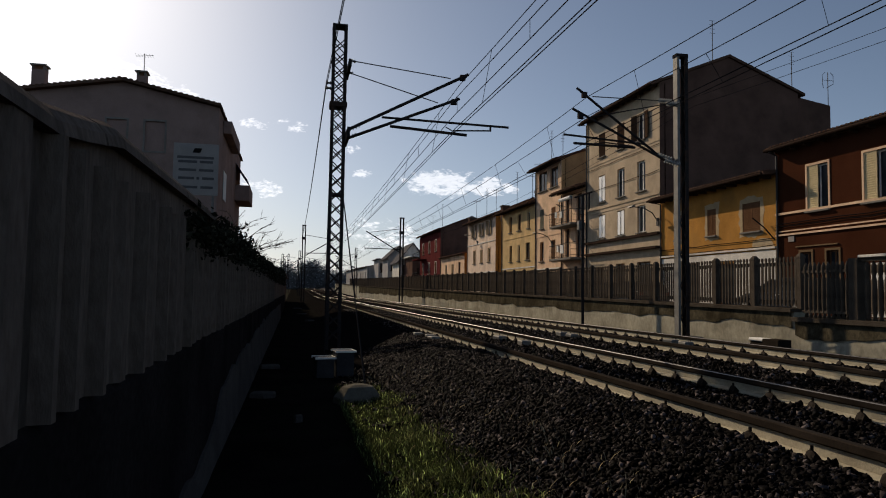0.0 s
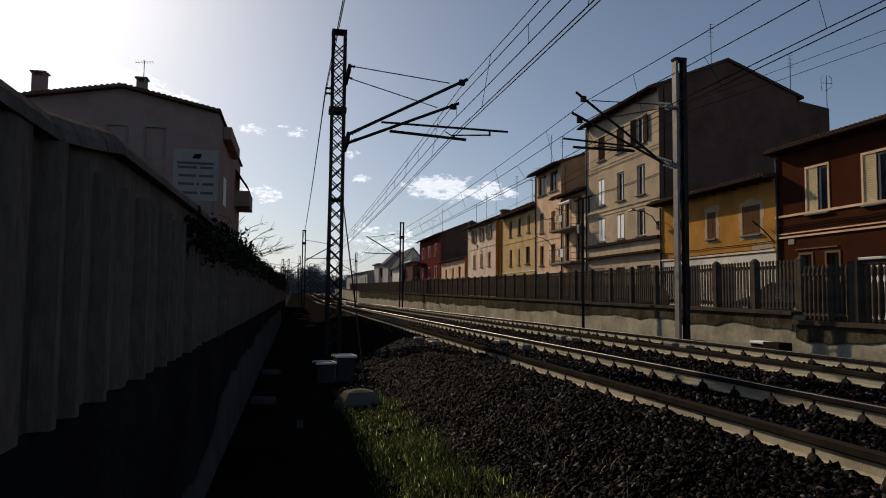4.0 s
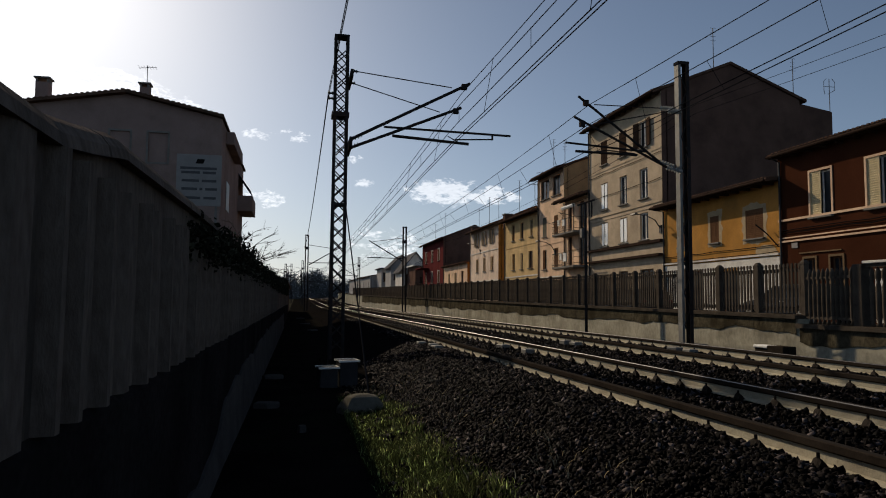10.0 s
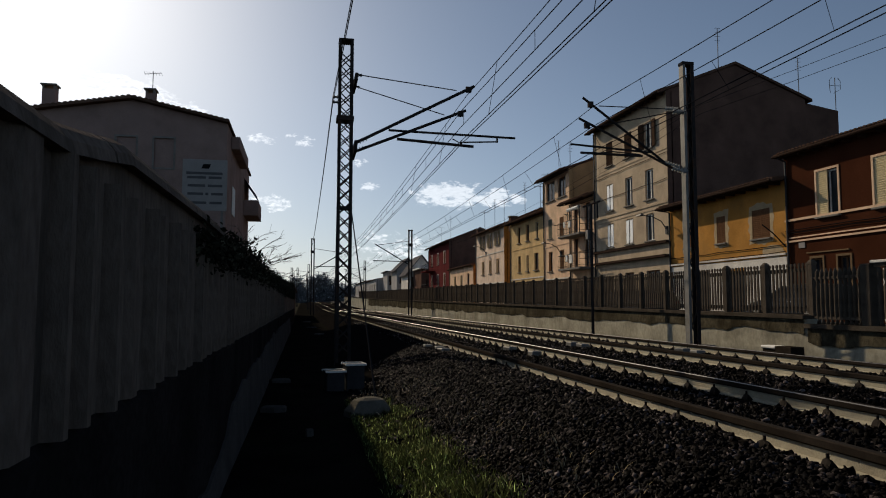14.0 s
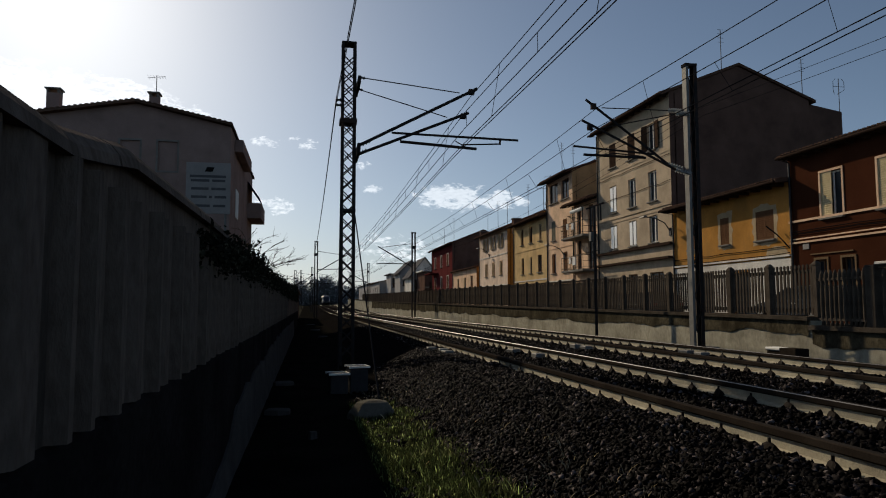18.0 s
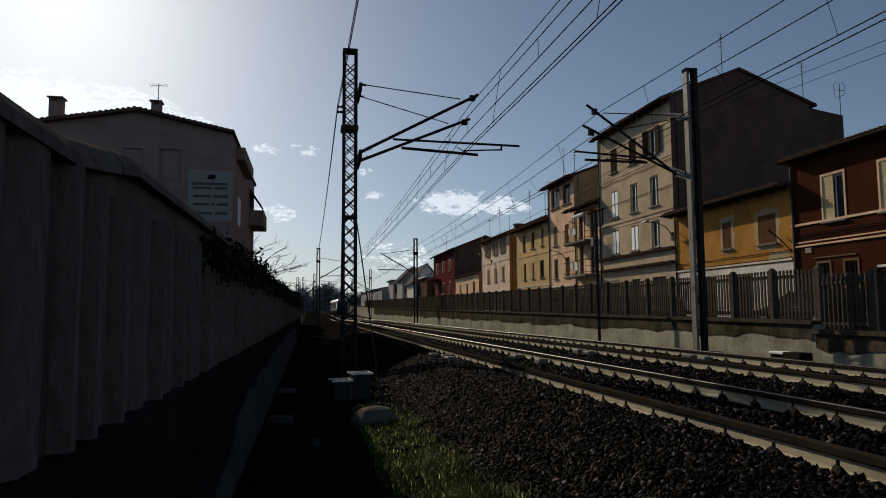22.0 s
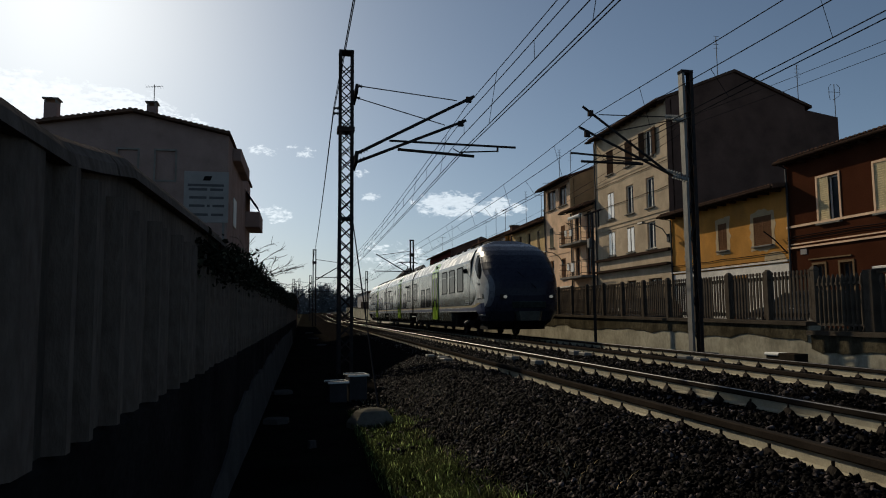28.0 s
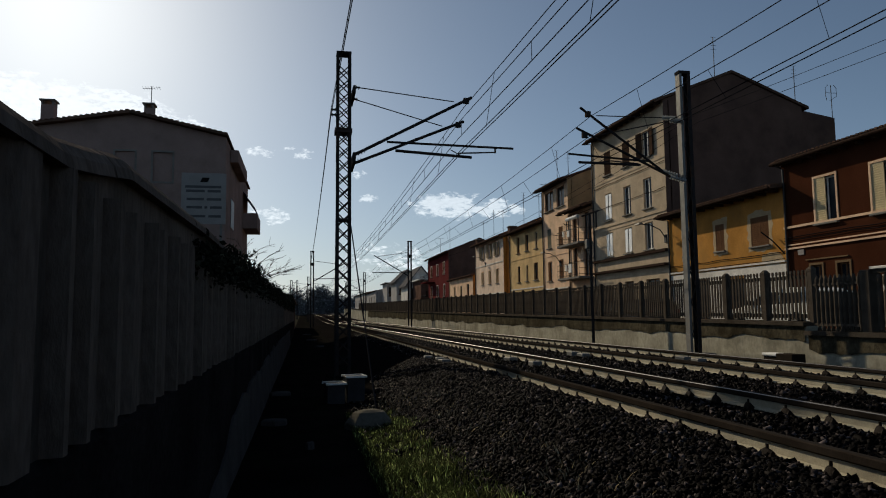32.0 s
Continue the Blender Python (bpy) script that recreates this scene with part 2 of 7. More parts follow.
wallmat("red_plaster", (0.12, 0.032, 0.03), (0.06, 0.024, 0.022), 0.3)
wallmat("cream_trim", (0.17, 0.115, 0.065), (0.08, 0.06, 0.04), 0.4)
wallmat("slate_grey", (0.12, 0.115, 0.115), (0.07, 0.065, 0.06), 0.4)
wallmat("grey_plaster", (0.4, 0.38, 0.36), (0.25, 0.23, 0.2), 0.3)
wallmat("dusky_plaster", (0.28, 0.2, 0.17), (0.17, 0.12, 0.1), 0.5, 0.15)
# dark brown; on gables turned from the sun it holds their shade
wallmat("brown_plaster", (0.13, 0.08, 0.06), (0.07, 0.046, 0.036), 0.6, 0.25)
wallmat("white_plaster", (0.7, 0.66, 0.59), (0.3, 0.26, 0.21), 0.55, 0.22)


# ---------------------------------------------------------------- mesh helpers
class Geo:
    """Collects vertices and faces of one mesh."""

    def __init__(self):
        self.v, self.f = [], []

    def add(self, verts, faces):
        o = len(self.v)
        self.v += [tuple(p) for p in verts]
        self.f += [tuple(o + i for i in q) for q in faces]
        return self

    def box(self, x0, x1, y0, y1, z0, z1):
        v = [(x, y, z) for z in (z0, z1) for y in (y0, y1) for x in (x0, x1)]
        return self.add(v, [(0, 2, 3, 1), (4, 5, 7, 6), (0, 1, 5, 4), (2, 6, 7, 3), (0, 4, 6, 2), (1, 3, 7, 5)])

    def bar(self, a, b, w, h=None, up=(0, 0, 1)):
        """A square-sectioned bar from a to b."""
        a, b = Vector(a), Vector(b)
        d = (b - a).normalized()
        s = d.cross(Vector(up))
        if s.length < 1e-4:
            s = d.cross(Vector((1, 0, 0)))
        s.normalize()
        u = s.cross(d)
        h = h or w
        v = [p + s * (w / 2 * i) + u * (h / 2 * j) for p in (a, b) for i, j in ((-1, -1), (1, -1), (1, 1), (-1, 1))]
        return self.add(v, [(3, 2, 1, 0), (4, 5, 6, 7), (0, 1, 5, 4), (1, 2, 6, 5), (2, 3, 7, 6), (3, 0, 4, 7)])

    def tube(self, pts, r, n=6, r_end=None):
        pts = [Vector(p) for p in pts]
        o = len(self.v)
        last = None
        for k, p in enumerate(pts):
            d = (pts[min(k + 1, len(pts) - 1)] - pts[max(k - 1, 0)]).normalized()
            ref = Vector((0, 0, 1)) if abs(d.z) < 0.9 else Vector((1, 0, 0))
            s = d.cross(ref).normalized()
            u = s.cross(d)
            rr = r if r_end is None else r + (r_end - r) * k / max(1, len(pts) - 1)
            for i in range(n):
                c = 2 * math.pi * i / n
                self.v.append(tuple(p + (s * math.cos(c) + u * math.sin(c)) * rr))
        for k in range(len(pts) - 1):
            for i in range(n):
                j = (i + 1) % n
                self.f.append((o + k * n + i, o + k * n + j, o + (k + 1) * n + j, o + (k + 1) * n + i))
        self.f.append(tuple(o + i for i in reversed(range(n))))
        self.f.append(tuple(o + (len(pts) - 1) * n + i for i in range(n)))
        return self

    def loft(self, rings, closed_ends=True):
        o, n = len(self.v), len(rings[0])
        for ring in rings:
            self.v += [tuple(p) for p in ring]
        for k in range(len(rings) - 1):
            for i in range(n):
                j = (i + 1) % n
                self.f.append((o + k * n + i, o + k * n + j, o + (k + 1) * n + j, o + (k + 1) * n + i))
        if closed_ends:
            self.f.append(tuple(o + i for i in reversed(range(n))))
            self.f.append(tuple(o + (len(rings) - 1) * n + i for i in range(n)))
        return self

    def mesh(self, name, mat, smooth=False, bevel=0.0, weld=False):
        me = bpy.data.meshes.new(name)
        me.from_pydata(self.v, [], self.f)
        bm = bmesh.new()
        bm.from_mesh(me)
        if weld:
            bmesh.ops.remove_doubles(bm, verts=bm.verts[:], dist=0.0005)
        bmesh.ops.recalc_face_normals(bm, faces=bm.faces)
        if bevel:
            bmesh.ops.bevel(bm, geom=bm.edges[:], offset=bevel, segments=1, affect="EDGES", clamp_overlap=True)
        bm.to_mesh(me)
        bm.free()
        if smooth:
            me.polygons.foreach_set("use_smooth", [True] * len(me.polygons))
        me.materials.append(M[mat] if isinstance(mat, str) else mat)
        return me


def part(name, geo, mat, parent, label="", smooth=False, bevel=0.0, at=None):
    """Link a mesh as one object under a thing or part. geo may be a Geo or a ready mesh."""
    me = geo if isinstance(geo, bpy.types.Mesh) else geo.mesh(name, mat, smooth, bevel)
    ob = new(name, me)
    ob.parent = parent
    if at is not None:
        ob.matrix_basis = at if isinstance(at, Matrix) else Matrix.Translation(at)
    if label:
        ob["label"] = label
    return ob


def thing(name, label, category, geo=None, mat=None, group="", kind="", smooth=False, bevel=0.0, at=None):
    ob = new(name, geo.mesh(name, mat, smooth, bevel) if geo else None)
    tagged(ob, label, category, group, kind)
    if at is not None:
        ob.matrix_basis = at if isinstance(at, Matrix) else Matrix.Translation(at)
    return ob


def raw(name, verts, faces, mat, smooth=False):
    me = bpy.data.meshes.new(name)
    me.from_pydata(verts, [], faces)
    me.materials.append(M[mat])
    if smooth:
        me.polygons.foreach_set("use_smooth", [True] * len(me.polygons))
    return me


def rise(y):
    """How far the line climbs at y metres along it."""
    return 1.0e-4 * (min(max(y, 90.0), 170.0) - 90.0) ** 2 + 0.008 * max(0.0, min(y, 400.0) - 170.0)


RAIL_Z = 0.66
RAILS = (3.40, 4.905, 6.99, 8.495)
TRACKS = (4.152, 7.742)


# ---------------------------------------------------------------- ground and line
def smooth_noise(x, y, s=1.0):
    return noise.noise(Vector((x * s, y * s, 3.7)))


def profile(x):
    """Height of the ground across the line."""
    xs = (-60, -8, -1.0, 0.9, 1.45, 1.7, 2.6, 3.3, 3.55, 9.2, 9.8, 10.7, 11.8, 11.85, 60)
    zs = (0.3, 0.25, 0.0, 0.0, 0.04, 0.09, 0.505, 0.51, 0.48, 0.48, 0.36, 0.33, 0.33, 0.85, 0.85)
    return float(np.interp(x, xs, zs))


def build_ground():
    xs = [-1500, -400, -100, -60, -25, -8, -2, -1.0] + list(np.arange(-0.7, 2.7, 0.15)) + list(np.arange(2.9, 11.2, 0.4)) + [11.8, 11.85, 13, 16, 20, 26, 34, 60, 150, 500, 1500]
    ys = [-60, -30, -10] + list(np.arange(-4, 26, 0.3)) + list(np.arange(26, 60, 2.0)) + [64, 70, 80, 90, 100, 120, 140, 170, 200, 250, 300, 360, 430, 520, 700, 1000, 1600]
    verts, faces, mats = [], [], []
    for y in ys:
        for x in xs:
            z = profile(x)
            if -0.7 < x < 11 and y < 26:
                z += 0.03 * smooth_noise(x, y, 1.3) + 0.02 * smooth_noise(x, y, 4)
            verts.append((x, y, z + rise(y)))
    n = len(xs)
    for j in range(len(ys) - 1):
        for i in range(n - 1):
            faces.append((j * n + i, j * n + i + 1, (j + 1) * n + i + 1, (j + 1) * n + i))
            c = (xs[i] + xs[i + 1]) / 2
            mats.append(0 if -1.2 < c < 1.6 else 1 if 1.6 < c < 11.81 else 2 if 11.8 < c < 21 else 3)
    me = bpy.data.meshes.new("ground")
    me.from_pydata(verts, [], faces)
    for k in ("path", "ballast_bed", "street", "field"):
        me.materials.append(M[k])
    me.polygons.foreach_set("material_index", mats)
    me.polygons.foreach_set("use_smooth", [True] * len(faces))
    tagged(new("ground", me), "trodden earth, dark ballast bed and street asphalt", "ground", kind="structure")


RAIL_PROFILE = [(-0.075, -0.172), (0.075, -0.172), (0.075, -0.160), (0.012, -0.142), (0.009, -0.068), (0.036, -0.052), (0.036, -0.008), (0.026, 0.0),
                (-0.026, 0.0), (-0.036, -0.008), (-0.036, -0.052), (-0.009, -0.068), (-0.012, -0.142), (-0.075, -0.160)]


def build_rail(x, parent):
    ys = [-40, 0, 20, 40] + list(range(50, 420, 12))
    g = Geo()
    g.loft([[(x + a, y, RAIL_Z + rise(y) + b) for a, b in RAIL_PROFILE] for y in ys])
    me = g.mesh("rail", "rail_side")
    me.materials.append(M["rail_top"])
    me.materials.append(M["rail_head_side"])
    me.materials.append(M["rail_edge"])
    polished = x in (RAILS[1], RAILS[3])
    for p in me.polygons:
        if p.center.z > RAIL_Z - 0.064:
            p.material_index = 1 if p.normal.z > 0.95 else 3 if p.normal.z > 0.5 and polished else 2
    part("rail", me, None, parent, "rust-sided steel rail with a worn bright head")


def build_tracks():
    sl = Geo()
    ring = lambda y, w, t: [(-w, y, -0.2), (w, y, -0.2), (w * t, y, 0), (-w * t, y, 0)]
    sl.loft([[(p[1], p[0], p[2]) for p in ring(y, 0.14, 0.75)] for y in (-1.3, -0.9, -0.4, 0.4, 0.9, 1.3)])
    sleeper_me = sl.mesh("sleeper", "sleeper", bevel=0.012)
    cl = Geo()
    cl.loft([[(x, y * 0.065, z) for x, z in ((-0.05, 0), (0.05, 0), (0.05, 0.025 + h), (0.015, 0.05 + h), (-0.02, 0.06 + h), (-0.05, 0.025))] for y, h in ((-1, 0), (-0.35, 0.015), (0.35, 0.015), (1, 0))])
    cl.tube([(-0.01, 0, 0.03), (-0.01, 0, 0.1)], 0.016, 6)
    clip_me = cl.mesh("rail_clip", "clip")
    offs = ((0, 9.47, 9.99), (1, 12.52, 12.52))
    for k, y_near, y_far in offs:
        tr = thing("railway_track", "straight railway track with rusty rails on buried concrete sleepers", "railway track", group="railway tracks")
        for x in RAILS[2 * k:2 * k + 2]:
            build_rail(x, tr)
        y0 = y_far - 0.6 * 14
        for i in range(150):
            y = y0 + 0.6 * i
            if y > 95:
                break
            s = part("sleeper", sleeper_me, None, tr, at=pose(TRACKS[k], y, RAIL_Z - 0.205, 0, 0, random.uniform(-0.4, 0.4)))
            if y < 95:
                for x in (-0.7525, 0.7525):
                    for d, turn in ((-0.1, 0), (0.1, 180)):
                        part("rail_clip", clip_me, None, s, at=pose(x + d, random.uniform(-0.02, 0.02), 0.03, 0, 0, turn + random.uniform(-8, 8)) @ Matrix.Diagonal((0.75, random.uniform(0.6, 0.85), random.uniform(1.0, 1.25), 1)))


def scatter_stones(name, label, count, region, size, seed, mat="stone", lift=0.0, skip=None):
    """Crushed stones as one mesh: each a squashed, twisted polyhedron resting on the ground."""
    rng = np.random.default_rng(seed)
    ico = np.array([(x, y, z) for z in (-1, 1) for y in (-1, 1) for x in (-1, 1)]) * 0.72
    tri = np.array([(0, 2, 3), (0, 3, 1), (4, 5, 7), (4, 7, 6), (0, 1, 5), (0, 5, 4), (2, 6, 7), (2, 7, 3), (0, 4, 6), (0, 6, 2), (1, 3, 7), (1, 7, 5)])
    x0, x1, y0, y1, power = region
    x = rng.uniform(x0, x1, count)
    y = y0 + (y1 - y0) * rng.uniform(0, 1, count) ** power
    keep = np.ones(count, bool)
    if skip is not None:
        keep = ~skip(x, y)
    x, y = x[keep], y[keep]
    n = len(x)
    r = size * rng.uniform(0.55, 1.35, n)
    z = np.array([profile(a) + 0.03 * smooth_noise(a, b, 1.3) + 0.02 * smooth_noise(a, b, 4) for a, b in zip(x, y)]) + lift + r * rng.uniform(-0.1, 0.5, n)
    V = ico[None] * rng.uniform(0.35, 1.35, (n, 8, 3)) * (rng.uniform(0.45, 1.5, (n, 1, 3)) * r[:, None, None])
    q = rng.normal(size=(n, 4))
    q /= np.linalg.norm(q, axis=1, keepdims=True)
    a, b, c, d = q.T
    R = np.stack([1 - 2 * (c * c + d * d), 2 * (b * c - a * d), 2 * (b * d + a * c), 2 * (b * c + a * d), 1 - 2 * (b * b + d * d), 2 * (c * d - a * b),
                  2 * (b * d - a * c), 2 * (c * d + a * b), 1 - 2 * (b * b + c * c)], 1).reshape(n, 3, 3)
    V = np.einsum("nij,nkj->nki", R, V) + np.stack([x, y, z], 1)[:, None]
    Fc = tri[None] + 8 * np.arange(n)[:, None, None]
    me = bpy.data.meshes.new(name)
    me.vertices.add(n * 8)
    me.vertices.foreach_set("co", V.reshape(-1))
    me.loops.add(n * 36)
    me.loops.foreach_set("vertex_index", Fc.reshape(-1))
    me.polygons.add(n * 12)
    me.polygons.foreach_set("loop_start", np.arange(0, n * 36, 3))
    me.update(calc_edges=True)
    me.materials.append(M[mat])
    tagged(new(name, me), label, "ballast", kind="stuff")


def build_ballast():
    def near_rail(x, y):
        m = np.zeros(len(x), bool)
        for r in RAILS:
            m |= np.abs(x - r) < 0.085
        return m
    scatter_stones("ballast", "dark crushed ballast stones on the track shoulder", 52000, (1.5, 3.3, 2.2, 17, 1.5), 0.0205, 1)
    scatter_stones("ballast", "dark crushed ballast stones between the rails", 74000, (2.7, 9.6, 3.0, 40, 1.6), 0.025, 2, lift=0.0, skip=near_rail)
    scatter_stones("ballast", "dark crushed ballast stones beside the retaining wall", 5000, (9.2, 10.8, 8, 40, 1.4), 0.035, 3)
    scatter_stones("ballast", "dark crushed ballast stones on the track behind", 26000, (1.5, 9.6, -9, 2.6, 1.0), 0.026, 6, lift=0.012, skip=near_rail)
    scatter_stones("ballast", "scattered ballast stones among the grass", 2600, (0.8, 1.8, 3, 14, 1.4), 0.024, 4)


def build_grass():
    rng = np.random.default_rng(8)
    for name, label, mat, count, hgt, region in (
            ("grass", "short sunlit green grass beside the ballast", "grass", 70000, 0.085, (0.35, 2.1, 3.0, 11.0)),
            ("dry_grass", "pale dry stalks lying on the ballast edge", "dry", 1700, 0.085, (1.0, 2.25, 3.2, 12.5))):
        v, f = [], []
        for _ in range(count):
            y = region[2] + (region[3] - region[2]) * rng.uniform() ** 1.3 if rng.uniform() > 0.12 else rng.uniform(-7, 3.2)
            x = rng.uniform(region[0], region[1])
            patch = smooth_noise(x * 1.7 + 9, y * 1.1, 1.4)
            edge = 1.6 + 0.35 * smooth_noise(y * 0.7, 2.0) + 0.25 * smooth_noise(y * 3.1, 7.0) - 0.06 * max(0, y - 7)
            # blades left out inside the wall's cast shadow, to keep that strip dark
            if mat == "grass" and (x > edge - 0.5 * rng.uniform() ** 2 or smooth_noise(x * 4.2, y * 3.1, 1.6) < -0.75 + 0.75 * rng.uniform() or x < 0.66):
                continue
            z = profile(x) + 0.03 * smooth_noise(x, y, 1.3)
            h = hgt * rng.uniform(0.35, 1.4) * (0.75 + 0.6 * patch)
            a = rng.uniform(0, 6.283)
            lean = rng.uniform(0.2, 1.1) * h * (1 if mat == "grass" else 1.3)
            w = 0.0032 + 0.002 * rng.uniform()
            dx, dy = math.cos(a), math.sin(a)
            o = len(v)
            v += [(x - dy * w, y + dx * w, z), (x + dy * w, y - dx * w, z), (x + dx * lean * 0.4 - dy * w * 0.8, y + dy * lean * 0.4 + dx * w * 0.8, z + h * 0.62),
                  (x + dx * lean * 0.4 + dy * w * 0.8, y + dy * lean * 0.4 - dx * w * 0.8, z + h * 0.62), (x + dx * lean, y + dy * lean, z + h)]
            f += [(o, o + 1, o + 3, o + 2), (o + 2, o + 3, o + 4)]
        tagged(new(name, raw(name, v, f, mat)), label, "grass", kind="stuff")


# ---------------------------------------------------------------- lineside wall on the path's side
WALL_X = -0.72


def build_left_wall():
    w = thing("wall_west", "dark ribbed precast concrete lineside wall, weathered", "wall", kind="structure")
    crest = lambda y: float(np.interp(y, (2.2, 2.5, 2.95, 5, 9), (1.99, 2.03, 2.1, 2.13, 2.14)))
    body = Geo().loft([[(WALL_X - 0.16, y, -0.1), (WALL_X, y, -0.1), (WALL_X, y, crest(y)), (WALL_X - 0.16, y, crest(y))] for y in (-6, 2.2, 2.5, 2.95, 5, 9, 62)])
    part("wall_body", body, "wall_panel", w)
    ribs = [Geo().loft([[(-0.1, -b, z), (0.0, -b, z), (d, -b * 0.6, z), (d, b * 0.6, z), (0.0, b, z)] for z in (1.16, 1.99)]).mesh("wall_rib", "wall_panel") for b, d in ((0.05, 0.045), (0.08, 0.035), (0.035, 0.06), (0.11, 0.04))]
    rr = random.Random(4)
    y = -3.0
    while y < 26:
        part("wall_rib", rr.choice(ribs), None, w, at=(WALL_X, y, 0))
        y += rr.uniform(0.22, 0.42)
    # near-black lower zone of the wall, up to where the ribs begin
    part("plinth", Geo().loft([[(WALL_X - 0.16, y, -0.1), (WALL_X + 0.03, y, -0.1), (WALL_X + 0.03, y, 1.13), (WALL_X + 0.002, y, 1.16), (WALL_X - 0.16, y, 1.16)] for y in (-6, 62)]), "plinth", w, "dark concrete plinth")
    # a paler band along the foot, with a ragged upper edge
    yv = np.arange(-5.9, 40, 0.12)
    edge = [max(0.06, float(np.interp(y, (-6, 5, 6.9, 7.5, 9.5, 20, 40), (0.2, 0.2, 0.27, 0.56, 0.66, 0.8, 0.75))) + 0.1 * smooth_noise(y, 1.0, 1.6)) for y in yv]
    n = len(yv)
    g = Geo().add([(WALL_X + 0.1, y, -0.05) for y in yv] + [(WALL_X + 0.055, y, e) for y, e in zip(yv, edge)] + [(WALL_X + 0.02, y, e) for y, e in zip(yv, edge)],
                  [(k * n + i, k * n + i + 1, (k + 1) * n + i + 1, (k + 1) * n + i) for k in range(2) for i in range(n - 1)])
    part("footing", g, "footing", w, "ragged paler band along the foot of the wall")
    yy = -5.28
    while yy < 14:
        c = Geo()
        rad = 0.11
        ring = lambda y: [(WALL_X - 0.08 + 0.13 * math.cos(a), y, crest(y) + rad * math.sin(a)) for a in [math.pi * k / 8 for k in range(9)]]
        c.loft([ring(y) for y in sorted({yy + 0.01, yy + 1.98, *[q for q in (2.2, 2.5, 2.95, 5.0) if yy + 0.02 < q < yy + 1.97]})])
        part("coping", c, "wall_panel", w)
        yy += 2.0
    shed = thing("lineside_building", "dark low lineside building beyond the wall", "shed", at=(-0.95, 62.5, 0))
    part("shed_wall", Geo().box(-6, 0, 0, 34, -0.05, 3.0), "brown_plaster", shed)
    part("roof", Geo().add([(-6.3, -0.3, 3.5), (0.25, -0.3, 3.0), (0.25, 34.3, 3.0), (-6.3, 34.3, 3.5), (-6.3, -0.3, 3.64), (0.25, -0.3, 3.14), (0.25, 34.3, 3.14), (-6.3, 34.3, 3.64)],
                           [(3, 2, 1, 0), (4, 5, 6, 7), (0, 1, 5, 4), (1, 2, 6, 5), (2, 3, 7, 6), (3, 0, 4, 7)]), "tile", shed)
    part("pilaster", Geo().box(-0.3, 0.06, -0.06, 0.3, 0, 2.95), "concrete", shed, "pale concrete corner pilaster")
    return w


def leaf_cloud(centres, per, spread, size, seed):
    """Small leaf quads round the given centres."""
    rng = np.random.default_rng(seed)
    v, f = [], []
    for c in centres:
        for _ in range(per):
            d = rng.normal(size=3) * spread
            p = np.array(c) + d
            a, b = rng.normal(size=3), rng.normal(size=3)
            a /= np.linalg.norm(a)
            b -= a * (a @ b)
            b /= np.linalg.norm(b)
            s = size * rng.uniform(0.6, 1.3)
            o = len(v)
            v += [tuple(p - a * s), tuple(p + b * s * 0.55), tuple(p + a * s), tuple(p - b * s * 0.55)]
            f.append((o, o + 1, o + 2, o + 3))
    return v, f


def build_ivy():
    rng = np.random.default_rng(5)
    pts = []
    for _ in range(6200):
        y = 5.0 + 54 * rng.uniform() ** 1.5
        grow = np.interp(y, (5, 7, 9, 11, 14, 18, 26, 38, 58), (0.18, 0.27, 0.36, 0.41, 0.45, 0.47, 0.52, 0.9, 1.2)) * (0.8 + 0.45 * smooth_noise(y * 0.6, 1.0))
        pts.append((WALL_X - 0.14 + rng.normal() * 0.09, y, 1.9 + grow * rng.uniform(0, 1)))
    v, f = leaf_cloud(pts, 22, np.array((0.07, 0.14, 0.05)), 0.026, 6)
    tagged(new("ivy", raw("ivy", v, f, "ivy")), "dark ivy growing over the top of the wall", "ivy", kind="stuff")


# ---------------------------------------------------------------- retaining wall and fence on the street side
FX = 11.45                              # face of the retaining wall towards the line
BAY, FIRST = 1.68, 14.32                # length of a fence panel, and where the first one stands


def wall_top(y):
    return 1.298 + 0.0105 * (max(y, 14.4) - 14.4) + 0.5 * rise(y)


